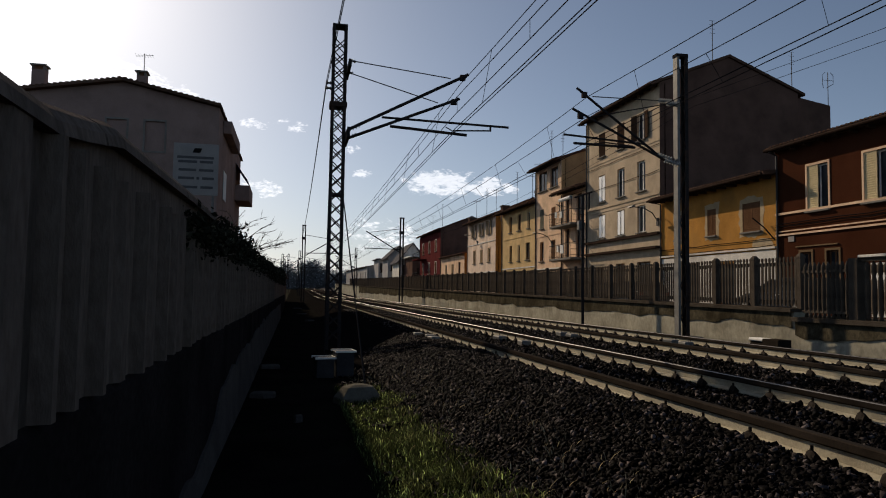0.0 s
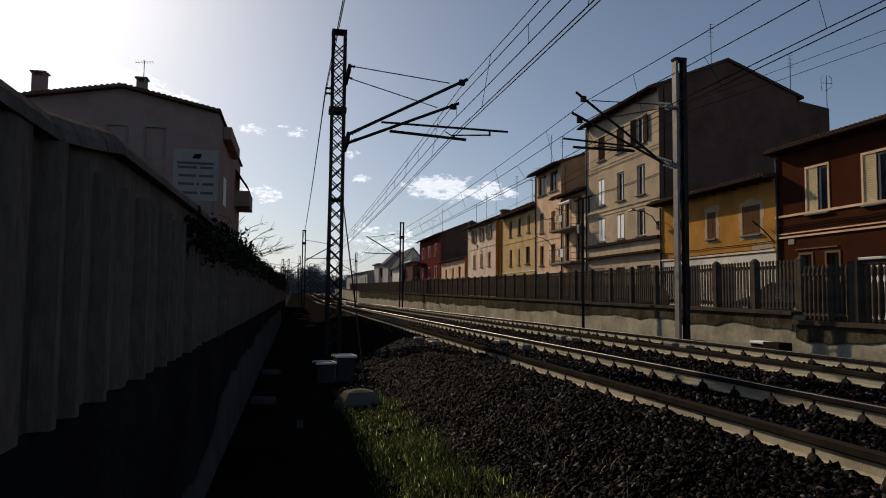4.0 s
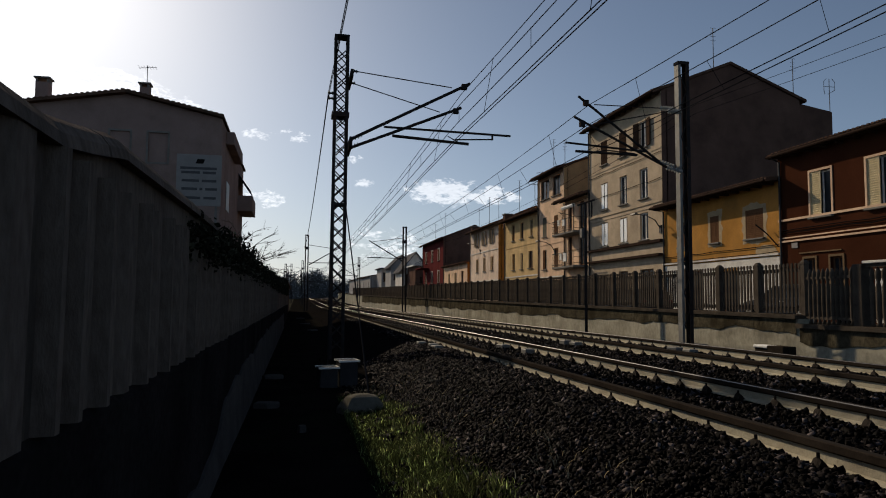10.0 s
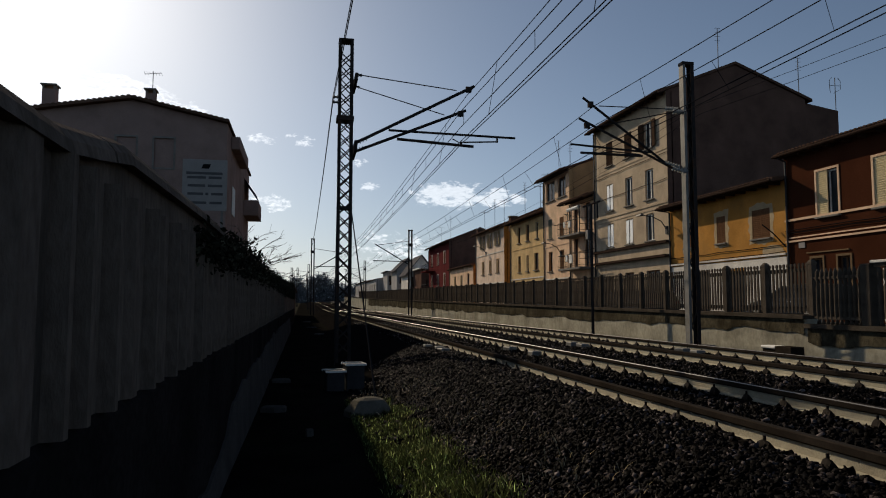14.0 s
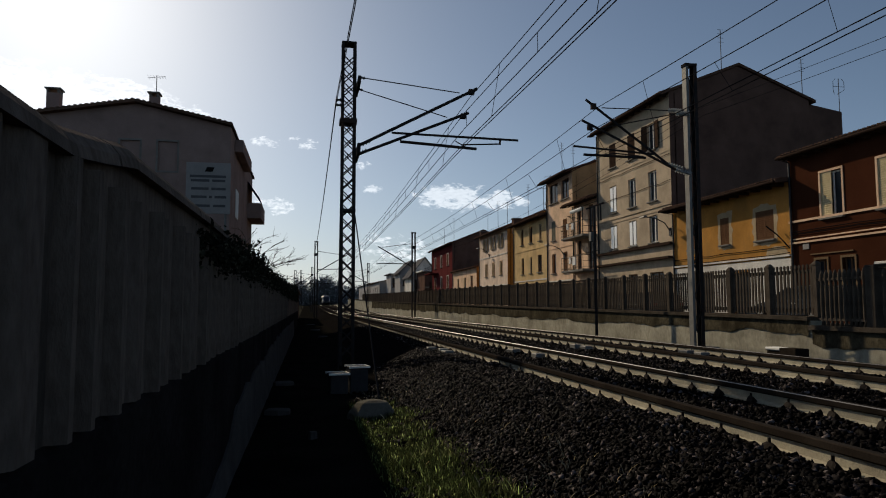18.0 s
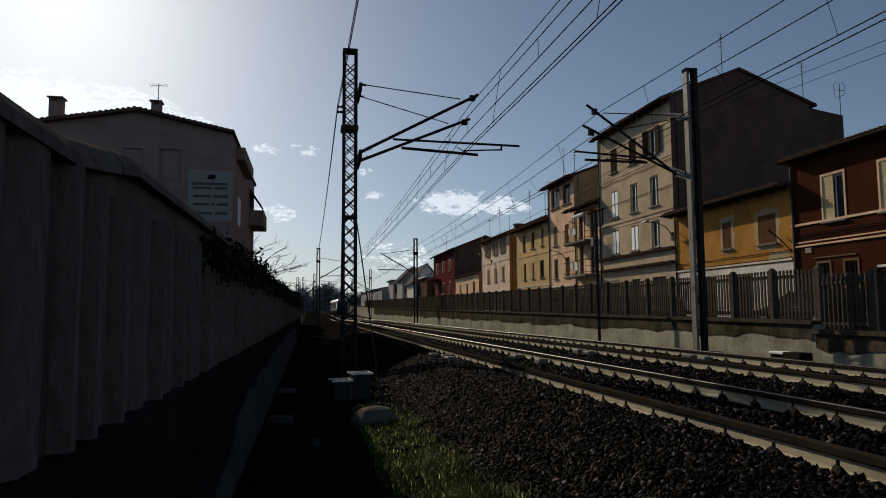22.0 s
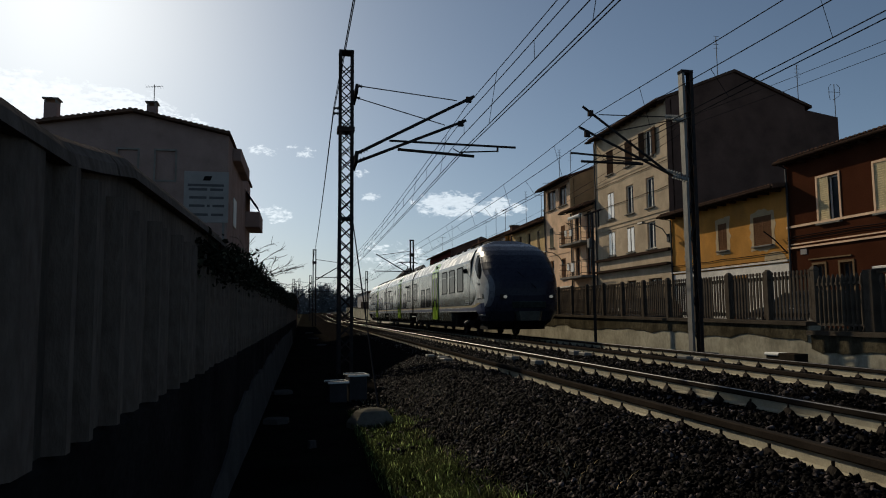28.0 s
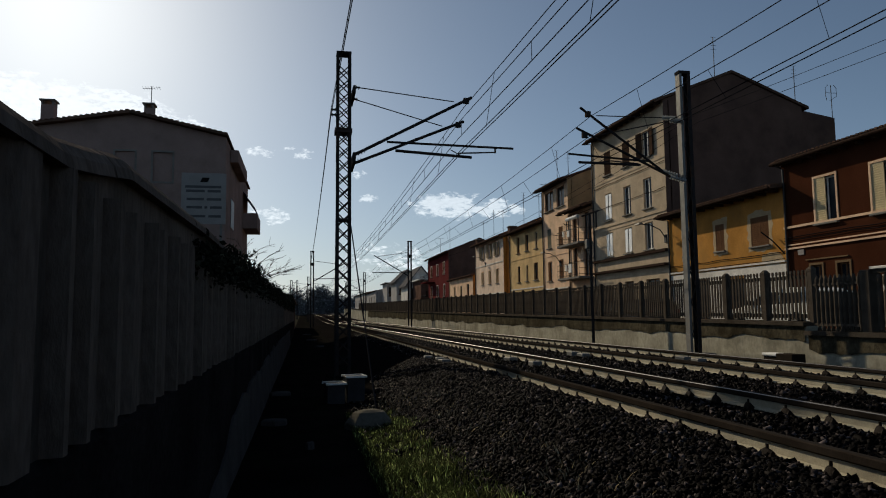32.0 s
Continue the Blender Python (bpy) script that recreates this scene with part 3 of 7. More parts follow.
def build_fence():
    base = thing("wall_east", "mossy retaining wall whose upper coat has broken away over pale render", "wall", kind="structure")
    ys = [14.34] + [FIRST + BAY * k for k in range(1, 110, 4)]
    g = Geo()
    g.loft([[(FX, y, 0.15), (FX + 0.4, y, 0.15), (FX + 0.4, y, wall_top(y) - 0.1), (FX, y, wall_top(y) - 0.1)] for y in ys])
    part("wall_body", g, "render_low", base, "pale smooth render, stained and streaked")
    g = Geo()
    g.loft([[(FX - 0.1, y, wall_top(y) - 0.1), (FX + 0.46, y, wall_top(y) - 0.1), (FX + 0.46, y, wall_top(y)), (FX - 0.1, y, wall_top(y) - 0.012)] for y in ys])
    part("coping", g, "coping", base, "dark weathered coping")
    low = Geo().box(FX, FX + 0.4, 4.2, 14.34, 0.15, 0.99)
    part("wall_body", low, "render_low", base)
    low = Geo().box(FX - 0.1, FX + 0.46, 4.2, 14.34, 0.99, 1.09)
    part("coping", low, "coping", base)
    # a thick mossy coat above, its lower edge broken off irregularly and overhanging the pale render
    yv = np.concatenate([np.arange(6.0, 42, 0.06), np.arange(42, 125, 0.3)])
    n = len(yv)
    for lo, hi, sel in ((4.2, 14.33, yv < 14.33), (14.34, 125, yv >= 14.34)):
        q = yv[sel]
        m = len(q)
        edge = [(0.80 if lo > 10 else 0.66) + 0.004 * y + 0.16 * smooth_noise(y, 0.3, 0.4) + 0.07 * smooth_noise(y, 5.0, 1.3) + 0.035 * smooth_noise(y, 5.0, 4.3) for y in q]
        top = [wall_top(y) - 0.101 if lo > 10 else 0.989 for y in q]
        mid = [e + 0.05 + 0.03 * smooth_noise(y, 2.0, 3.0) for y, e in zip(q, edge)]
        rows = ([(FX - 0.03, y, z) for y, z in zip(q, top)], [(FX - 0.03, y, z) for y, z in zip(q, mid)], [(FX - 0.026 - 0.008 * smooth_noise(y, 8.0, 1.7), y, z) for y, z in zip(q, edge)],
                [(FX + 0.005, y, z + 0.015) for y, z in zip(q, edge)])
        g = Geo().add([v for r in rows for v in r], [(k * m + i, k * m + i + 1, (k + 1) * m + i + 1, (k + 1) * m + i) for k in range(3) for i in range(m - 1)])
        part("mossy_coat", g, "retaining", base, "dark mossy coat with a broken lower edge")

    # pickets: precast bars with pointed heads, standing in scalloped rails
    pk = Geo()
    w, d = 0.034, 0.014
    prof = [(0, 0.75), (0.1, 0.75), (0.16, 1.0), (0.84, 1.0), (0.88, 0.6), (0.92, 0.6), (0.95, 1.15), (0.985, 0.9), (1.0, 0.3)]
    pk.loft([[(-d, -w * k, z), (d, -w * k, z), (d, w * k, z), (-d, w * k, z)] for z, k in prof])
    pk_me = pk.mesh("picket", "fence")
    po = Geo()
    po.loft([[(-0.065 * k, -0.065 * k, z), (0.065 * k, -0.065 * k, z), (0.065 * k, 0.065 * k, z), (-0.065 * k, 0.065 * k, z)] for z, k in ((-0.02, 1), (1.16, 1), (1.18, 1.15), (1.22, 1.15), (1.28, 0.5))])
    post_me = po.mesh("fence_post", "fence")
    step = (BAY - 0.27) / 10.5

    def scallop(z0, z1, dip):
        """A rail whose one edge swings between the pickets."""
        g = Geo()
        n = 44
        ring = []
        for i in range(n + 1):
            y = 0.07 + (BAY - 0.14) * i / n
            c = dip * abs(math.sin(math.pi * (y - 0.17) / step))
            lo_, hi_ = (z0, z1 - c) if dip > 0 else (z0 - c, z1)
            ring.append([(-0.022, y, lo_), (0.022, y, lo_), (0.022, y, hi_), (-0.022, y, hi_)])
        return g.loft(ring).mesh("fence_rail", "fence")

    rails = (scallop(0.08, 0.2, 0.055), scallop(0.99, 1.1, -0.05))
    count = 0
    for k in range(0, 80):
        y = FIRST + BAY * k
        x, z = FX + 0.18, wall_top(y)
        panel = thing("fence_panel", "weathered precast concrete picket fence panel on the wall", "fence", group="picket fence panels", at=(x, y, z))
        part("fence_post", post_me, None, panel)
        for rail in rails:
            part("fence_rail", rail, None, panel, at=(0.024, 0, 0))
        far = count >= 290
        g = Geo()
        for i in range(11):
            yy = 0.17 + step * i
            if far:
                g.box(-0.014, 0.014, yy - 0.034, yy + 0.034, 0.02, 1.19)
            else:
                part("picket", pk_me, None, panel, at=pose(0, yy, 0.03, random.uniform(-0.5, 0.5), 0, 0) @ Matrix.Diagonal((1, 1, 1.19, 1)))
                count += 1
        if far:
            part("picket", g, "fence", panel)["kind"] = "stuff"
    # lower bay of turned balusters, a pier and a balustrade towards the street
    bl = Geo()
    rings = [(0.0, 0.05), (0.08, 0.03), (0.16, 0.045), (0.3, 0.05), (0.8, 0.045), (0.9, 0.028), (0.98, 0.05), (1.1, 0.05), (1.2, 0.012)]
    bl.loft([[(r * math.cos(a), r * math.sin(a), z) for a in [math.pi / 4 * i for i in range(8)]] for z, r in rings])
    bal_me = bl.mesh("baluster", "fence", smooth=True)
    bay = thing("baluster_fence", "lower bay of turned concrete balusters", "fence", at=(FX + 0.16, 14.23, 1.09))
    for i in range(10):
        part("baluster", bal_me, None, bay, at=Matrix.Translation((0, -0.105 - 0.138 * i, 0)) @ Matrix.Diagonal((1, 1, 1.05, 1)))
    for zz in (0.14, 1.05):
        part("fence_rail", Geo().box(-0.03, 0.03, -1.43, 0.02, zz - 0.03, zz + 0.03), "fence", bay)
    thing("gate_pier", "dark square concrete gate pier", "pier", Geo().box(-0.14, 0.14, -0.14, 0.14, -0.1, 1.3), "fence", bevel=0.02, at=(FX + 0.18, 12.62, 1.09))
    gate = thing("balustrade", "dark baluster bay under a pale cornice rail", "balustrade", at=(FX + 0.16, 12.45, 1.09))
    part("cornice_rail", Geo().box(-0.1, 0.1, -3.78, 0.05, 1.3, 1.36), "white_plaster", gate, "pale cornice rail", bevel=0.012)
    part("under_rail", Geo().box(-0.05, 0.05, -3.78, 0, 1.22, 1.298), "fence", gate)
    for i in range(22):
        part("baluster", bal_me, None, gate, at=Matrix.Translation((0, -0.105 - 0.163 * i, 0)) @ Matrix.Diagonal((1.2, 1.2, 1.02, 1)))


build_ground()
build_tracks()
build_left_wall()
build_fence()


# ---------------------------------------------------------------- overhead line
def insulator(g, a, b, r=0.06, sheds=4):
    a, b = Vector(a), Vector(b)
    d = (b - a).normalized()
    u = d.cross(Vector((0.0, 1.0, 0.2))).normalized()
    w = d.cross(u)
    steps = [(0.0, 0.022)]
    for i in range(sheds):
        c = (i + 0.5) / sheds
        e = 0.2 / sheds
        steps += [(c - e, 0.026), (c - e * 0.6, r), (c + e * 0.3, r * 0.9), (c + e, 0.026)]
    steps.append((1.0, 0.022))
    g.loft([[a.lerp(b, k) + (u * math.cos(q) + w * math.sin(q)) * rad for q in [math.pi / 4 * n for n in range(8)]] for k, rad in steps])
    return g


def lattice_mast(x, y, height=8.52, width=0.37, detail=True, base=0.0):
    """Square lattice mast of angle legs with crossed bracing on four sides."""
    m = thing("lattice_mast", "dark steel lattice mast carrying the overhead line", "mast", group="overhead line masts", at=(x, y, base))
    h = width / 2
    for sx in (-1, 1):
        for sy in (-1, 1):
            t, w = 0.012, 0.07
            prof = [(0, 0), (w, 0), (w, t), (t, t), (t, w), (0, w)]
            g = Geo().loft([[(sx * (h + 0.006 - a), sy * (h + 0.006 - b), z) for a, b in prof] for z in (0, height)])
            part("leg", g, "steel", m)
    step = 0.36
    n = int(height / step) - 1
    g = Geo().bar((-h, -h + 0.012, 0), (h, -h + 0.012, step), 0.03, 0.008, (0, 1, 0)).bar((h, -h - 0.004, 0), (-h, -h - 0.004, step), 0.03, 0.008, (0, 1, 0))
    brace = g.mesh("brace", "steel")
    if detail:
        for k in range(n):
            for side in range(4):
                part("brace", brace, None, m, at=pose(0, 0, 0.25 + step * k, 0, 0, 90 * side))
    else:
        j = Geo()
        for k in range(n):
            for side in (-1, 1):
                j.bar((-h, side * h, step * k), (h, side * h, step * (k + 1)), 0.03, 0.008).bar((h, side * h, step * k), (-h, side * h, step * (k + 1)), 0.03, 0.008)
        part("bracing", j, "steel", m)
    part("band", Geo().box(-h - 0.05, h + 0.03, -h - 0.03, h + 0.03, 6.32, 6.45), "steel", m, bevel=0.01)
    part("band", Geo().box(-h - 0.012, h + 0.012, -h - 0.012, h + 0.012, 4.0, 4.06), "steel", m)
    part("cap", Geo().box(-h - 0.01, h + 0.01, -h - 0.01, h + 0.01, height - 0.04, height), "steel", m)
    part("foundation", Geo().box(-0.42, 0.42, -0.42, 0.42, -0.3, 0.05), "path", m, "concrete foundation block", bevel=0.03)
    return m


def tube_part(name, m, a, b, r, mat="steel"):
    return part(name, Geo().tube([a, b], r, 8), mat, m)


def mast_arms(m):
    """Double cantilever towards the near track; coordinates from the mast's foot."""
    for dy, root, tip, tie, tie_z in ((-0.92, (0.22, 5.55), (3.27, 7.2), (2.8, 7.2), 7.316), (-0.12, (0.28, 5.51), (3.23, 6.775), (2.64, 6.76), 7.263)):
        part("root_insulator", insulator(Geo(), (0.2, dy, root[1]), (0.5, dy, root[1] + 0.17 * (0.9 if dy < -0.5 else 0.75)), 0.06, 4), "darkmetal", m)
        tube_part("cantilever_arm", m, (root[0], dy, root[1] + 0.02), (tip[0], dy, tip[1]), 0.04)
        part("tie_insulator", insulator(Geo(), (0.24, dy, tie_z), (0.36, dy, tie_z - 0.02), 0.05, 2), "darkmetal", m)
        tube_part("tie_rod", m, (0.22, dy, tie_z), (tie[0], dy, tie[1] - 0.14), 0.014)
        part("saddle", Geo().box(tip[0] - 0.22, tip[0] - 0.08, dy - 0.05, dy + 0.05, tip[1] - 0.17, tip[1] - 0.03), "steel", m)
    part("arm_bracket", Geo().box(0.18, 0.25, -1.0, 0.25, 5.36, 5.62), "steel", m)
    part("tie_bracket", Geo().box(0.18, 0.25, -1.0, 0.25, 7.16, 7.34), "steel", m)
    tube_part("registration_tube", m, (1.04, -0.92, 5.93), (4.37, -0.92, 5.876), 0.03)
    tube_part("registration_tube", m, (1.36, -0.12, 5.905), (3.44, -0.12, 5.79), 0.04)
    tube_part("steady_arm", m, (3.88, -0.92, 5.76), (2.88, -0.92, 5.7), 0.02)
    tube_part("steady_arm", m, (3.88, -0.92, 5.9), (3.88, -0.92, 5.74), 0.025)
    tube_part("steady_arm", m, (3.2, -0.12, 5.8), (2.86, -0.12, 5.98), 0.014)
    part("feeder_insulator", insulator(Geo(), (-0.18, 0, 6.98), (-0.34, 0, 6.98), 0.05, 2), "darkmetal", m)
    part("feeder_insulator", insulator(Geo(), (-0.18, 0, 6.84), (-0.34, 0, 6.84), 0.05, 2), "darkmetal", m)


def channel_mast(x, y, height=7.65, base=0.45, side=-1, arms=True, scale=1.0):
    """Mast of two channel sections joined by battens, with cantilevers over the far track."""
    m = thing("channel_mast", "grey steel mast of two channels with ribbed white insulators", "mast", group="overhead line masts", at=(x, y, base))
    for s in (-1, 1):
        c, e = s * 0.12, 0.036 if s < 0 else 0.05
        prof = [(c - s * e, -0.1), (c + s * e, -0.1), (c + s * e, 0.11), (c - s * e, 0.11), (c - s * e, 0.098), (c + s * (e - 0.012), 0.098), (c + s * (e - 0.012), -0.088), (c - s * e, -0.088)]
        g = Geo().loft([[(a, b, z) for a, b in prof] for z in (0, height)])
        # pale track-side channel, dark other one: lit and shaded steel put into colour
        part("channel", g, "galv" if s < 0 else "steel", m)
    step = 0.42
    bm_ = Geo().bar((-0.09, -0.095, 0), (0.09, -0.095, step), 0.035, 0.01, (0, 1, 0)).mesh("lacing", "steel")
    bm2 = Geo().bar((0.09, -0.095, 0), (-0.09, -0.095, step), 0.035, 0.01, (0, 1, 0)).mesh("lacing", "steel")
    for k in range(int(height / step) - 1):
        part("lacing", bm_ if k % 2 else bm2, None, m, at=(0, 0, 0.1 + step * k))
    part("cap", Geo().box(-0.172, 0.172, -0.11, 0.115, height - 0.08, height), "steel", m)
    part("foundation", Geo().box(-0.4, 0.4, -0.4, 0.4, -0.5, 0.03), "concrete", m, "concrete foundation block", bevel=0.02)
    if arms:
        zb = -base
        for dy, root, tip, tie in ((0.2, 5.25, (7.23, 7.02), 6.85), (-0.2, 5.02, (6.95, 6.34), 6.66)):
            tx, tz = tip[0] - x, tip[1] + zb
            part("root_insulator", insulator(Geo(), (-0.15, dy, root + zb), (-0.62, dy, root + zb + 0.12), 0.075, 6), "ceramic", m, "ribbed white insulator")
            tube_part("cantilever_arm", m, (-0.6, dy, root + zb + 0.12), (tx, dy, tz), 0.035)
            part("tie_insulator", insulator(Geo(), (-0.15, dy, tie + zb), (-0.55, dy, tie + zb), 0.075, 6), "ceramic", m, "ribbed white insulator")
            tube_part("tie_rod", m, (-0.5, dy, tie + zb), (tx + 0.45, dy, tz - 0.2), 0.014)
            part("saddle", Geo().box(tx + 0.15, tx + 0.28, dy - 0.05, dy + 0.05, tz - 0.25, tz - 0.1), "steel", m)
        tube_part("registration_tube", m, (-1.0, 0.2, 5.62 + zb), (6.87 - x, 0.2, 5.75 + zb), 0.028)
        tube_part("registration_tube", m, (-1.45, -0.2, 5.42 + zb), (6.98 - x, -0.2, 5.44 + zb), 0.034)
        tube_part("steady_arm", m, (-2.1, 0.2, 5.6 + zb), (-2.6, 0.2, 5.52 + zb), 0.016)
        tube_part("steady_arm", m, (-2.1, 0.2, 5.6 + zb), (-1.3, 0.2, 5.55 + zb), 0.016)
    return m


def far_mast(x, y, arm, height=8.3):
    """A distant mast with one simple cantilever."""
    m = thing("channel_mast", "dark steel mast with one cantilever far along the line", "mast", group="overhead line masts", at=(x, y, 0.3 + rise(y)))
    part("channel", Geo().box(-0.2, -0.08, -0.1, 0.1, 0, height), "steel", m)
    part("channel", Geo().box(0.08, 0.2, -0.1, 0.1, 0, height), "steel", m)
    part("band", Geo().box(-0.22, 0.22, -0.12, 0.12, height - 1.6, height - 1.3), "steel", m)
    part("cap", Geo().box(-0.22, 0.22, -0.12, 0.12, height - 0.1, height), "steel", m)
    k = 3.4 * arm
    tube_part("cantilever_arm", m, (0.2 * arm, 0, 5.0), (k, 0, 6.9), 0.05)
    tube_part("registration_tube", m, (0.2 * arm, 0, 5.25), (k * 1.05, 0, 5.3), 0.04)
    tube_part("tie_rod", m, (0.2 * arm, 0, 7.2), (k * 0.9, 0, 6.8), 0.025)
    return m


def wire(name, label, pts, r=0.009, n=5):
    return thing(name, label, "wire", Geo().tube(pts, r, n), "wire", group="overhead wires")


def span(a, b, sag, n=14):
    a, b = Vector(a), Vector(b)
    out = []
    for i in range(n + 1):
        u = i / n
        p = a.lerp(b, u)
        p.z -= 4 * sag * u * (1 - u)
        out.append(p)
    return out


def chain(points, sag, n=14):
    out = []
    for a, b in zip(points, points[1:]):
        s = span(a, b, sag, n)
        out += s if not out else s[1:]
    return out


def at_y(pts, y):
    for a, b in zip(pts, pts[1:]):
        if min(a.y, b.y) <= y <= max(a.y, b.y):
            return a.lerp(b, (y - a.y) / (b.y - a.y))
    return None


NEAR_STOPS = (-40, 17.4, 77, 131, 185, 240)
FAR_STOPS = (-33, 17.0, 66, 116, 166, 216)


def overhead(track_x, stops, mess, contact, second):
    """One track's wires: messengers with sag, contact wires, and droppers between them."""
    runs = {}
    for key, (dx, z, sag) in mess.items():
        runs[key] = chain([(track_x + dx, y, z + rise(y)) for y in stops], sag)
        wire("messenger_wire", "sagging messenger wire of the overhead line", runs[key], 0.0095)
    for i, (dx, z, sag) in enumerate(contact):
        runs["c%d" % i] = chain([(track_x + dx, y, z + rise(y)) for y in stops], sag, 10)
        wire("contact_wire", "taut copper contact wire", runs["c%d" % i], 0.010)
    for key, c in (("a", "c0"), ("b", second)):
        if key not in runs:
            continue
        for y in np.arange(-8 + (0 if key == "a" else 2.7), 150, 5.6):
            p, q = at_y(runs[key], y), at_y(runs[c], y)
            if p and q and (p - q).length > 0.25:
                wire("dropper", "thin dropper wire between messenger and contact wire", [p, q], 0.006, 4)


def build_overhead():
    m = lattice_mast(1.03, 18.3)
    mast_arms(m)
    channel_mast(10.15, 17.0)
    for y in (77, 131, 185):
        far_mast(1.0, y, 1)
    for y in (66, 116, 166):
        far_mast(10.0, y, -1)
    for x, y, h in ((-1.2, 160, 8.8), (-2.6, 215, 9.5), (-2.0, 130, 7.6)):
        far_mast(x, y, 1, h)
    overhead(TRACKS[0], NEAR_STOPS, {"a": (-0.07, 6.92, 0.45), "b": (-0.2, 6.53, 0.43)}, ((-0.27, 5.67, 0.2), (-0.21, 5.65, 0.2), (-0.2, 6.115, 0.27)), "c2")
    overhead(TRACKS[1], FAR_STOPS, {"a": (-0.3, 6.74, 0.5), "b": (-0.35, 6.19, 0.35)}, ((-0.05, 5.68, 0.15), (0.0, 5.57, 0.1)), "c1")
    for z, x in ((6.95, 10.55), (6.71, 10.55)):
        wire("feeder_wire", "thin feeder wire behind the mast", chain([(x, -33, z), (x, 17, z), (x + 0.1, 66, z)], 0.95), 0.006)
    for z in (6.98, 6.84):
        wire("feeder_wire", "feeder wire on the outer side of the lattice mast", chain([(1.0, -40, z + 0.1), (0.70, 18.3, z), (0.75, 77, z + 0.3)], 0.7), 0.010)
    # guy cable and its anchor block, cabinets at the mast's foot
    wire("guy_cable", "steel guy cable from the mast to its anchor block", [(1.18, 18.1, 4.1), (1.04, 10.1, 0.2)], 0.014, 6)
    g = Geo()
    ring = lambda k, z: [(x * k, y * k, z) for x, y in ((-0.36, -0.3), (0.3, -0.34), (0.42, 0.05), (0.25, 0.36), (-0.2, 0.34), (-0.42, 0.1))]
    g.loft([ring(1.0, -0.1), ring(0.96, 0.1), ring(0.62, 0.25), ring(0.3, 0.28)])
    thing("anchor_block", "weathered faceted concrete anchor block in the grass", "concrete block", g, "block", at=pose(0.93, 9.95, -0.02, 0, 0, 12) @ Matrix.Diagonal((0.84, 0.84, 0.95, 1)), bevel=0.012)
    for x, y, w, d, h, zt in ((0.58, 13.0, 0.32, 0.34, 0.35, 0.0), (0.94, 13.1, 0.33, 0.36, 0.46, 0.0)):
        c = thing("cable_cabinet", "grey trackside cable cabinet with a pale lid", "cabinet", group="trackside cabinets", at=pose(x, y, zt, 0, 0, 8))
        part("body", Geo().box(-w / 2, w / 2, -d / 2, d / 2, -0.05, h - 0.025), "darkmetal", c, bevel=0.012)
        part("lid", Geo().box(-w / 2 - 0.02, w / 2 + 0.02, -d / 2 - 0.03, d / 2 + 0.02, h - 0.024, h - 0.008), "darkmetal", c, "dark sheet lid", bevel=0.004)
        rim = Geo().box(-w / 2 - 0.03, w / 2 + 0.03, -d / 2 - 0.045, -d / 2 - 0.02, h - 0.03, h + 0.004).box(-w / 2 - 0.03, w / 2 + 0.03, d / 2 + 0.005, d / 2 + 0.03, h - 0.03, h + 0.006)
        part("lid_rim", rim.box(w / 2 + 0.01, w / 2 + 0.03, -d / 2 - 0.02, d / 2 + 0.005, h - 0.03, h + 0.003), "white", c, "pale metal rim of the lid")
        part("latch", Geo().box(-0.03, 0.03, -d / 2 - 0.02, -d / 2, h * 0.5, h * 0.5 + 0.06), "darkmetal", c)
    wire("cable_conduit", "thin upright cable conduit above the cabinet", [(0.60, 13.3, 0.2), (0.60, 13.35, 1.7), (0.84, 18.2, 4.6)], 0.013, 6)
    # slender post with a crossbar before the retaining wall
    p = thing("slender_post", "slender dark post with a short crossbar", "post", at=(10.3, 23.9, 0.3))
    part("pole", Geo().tube([(0, 0, 0), (0, 0, 4.9)], 0.06, 8, 0.045), "steel", p)
    part("crossbar", Geo().tube([(-0.1, 0.5, 4.85), (0.1, -0.55, 4.92)], 0.035, 6), "steel", p)
    part("crossbar", Geo().tube([(0, -0.55, 4.9), (0, -0.55, 4.3)], 0.03, 6), "steel", p)
    part("lantern", Geo().box(-0.09, 0.09, 0.12, 0.36, 3.6, 3.95), "galv", p, bevel=0.02)
    # trackside boxes by the retaining wall
    b = thing("cable_trough", "white-topped cable box lying by the wall", "box", at=(10.6, 13.82, 0.37))
    part("lid", Geo().box(-0.16, 0.16, 0.3, 0.82, 0.16, 0.23), "white", b, "white lid", bevel=0.02)
    part("body", Geo().box(-0.17, 0.17, -0.24, 0.3, -0.05, 0.235), "rusty_box", b, "dark rusty box", bevel=0.012)
    part("foot", Geo().box(-0.12, 0.12, 0.302, 0.8, -0.05, 0.158), "rusty_box", b, bevel=0.01)
    # point-heating boxes and cables beside the rails
    for x, y in ((3.05, 15.2), (3.1, 15.9), (2.95, 16.6), (4.62, 15.4), (4.7, 13.9), (6.75, 17.0), (6.7, 16.2), (8.2, 14.2), (8.15, 13.5)):
        k = thing("rail_box", "small grey connection box clamped beside the rail", "box", group="trackside boxes", at=pose(x, y, 0.5, 0, 0, random.uniform(-12, 12)))
        part("body", Geo().box(-0.1, 0.1, -0.16, 0.16, -0.05, 0.08), "galv", k, bevel=0.015)
        part("cable", Geo().tube([(0.1, 0.1, 0.03), (0.2, 0.25, 0.06), (0.26, 0.4, 0.0)], 0.015, 6), "black", k)

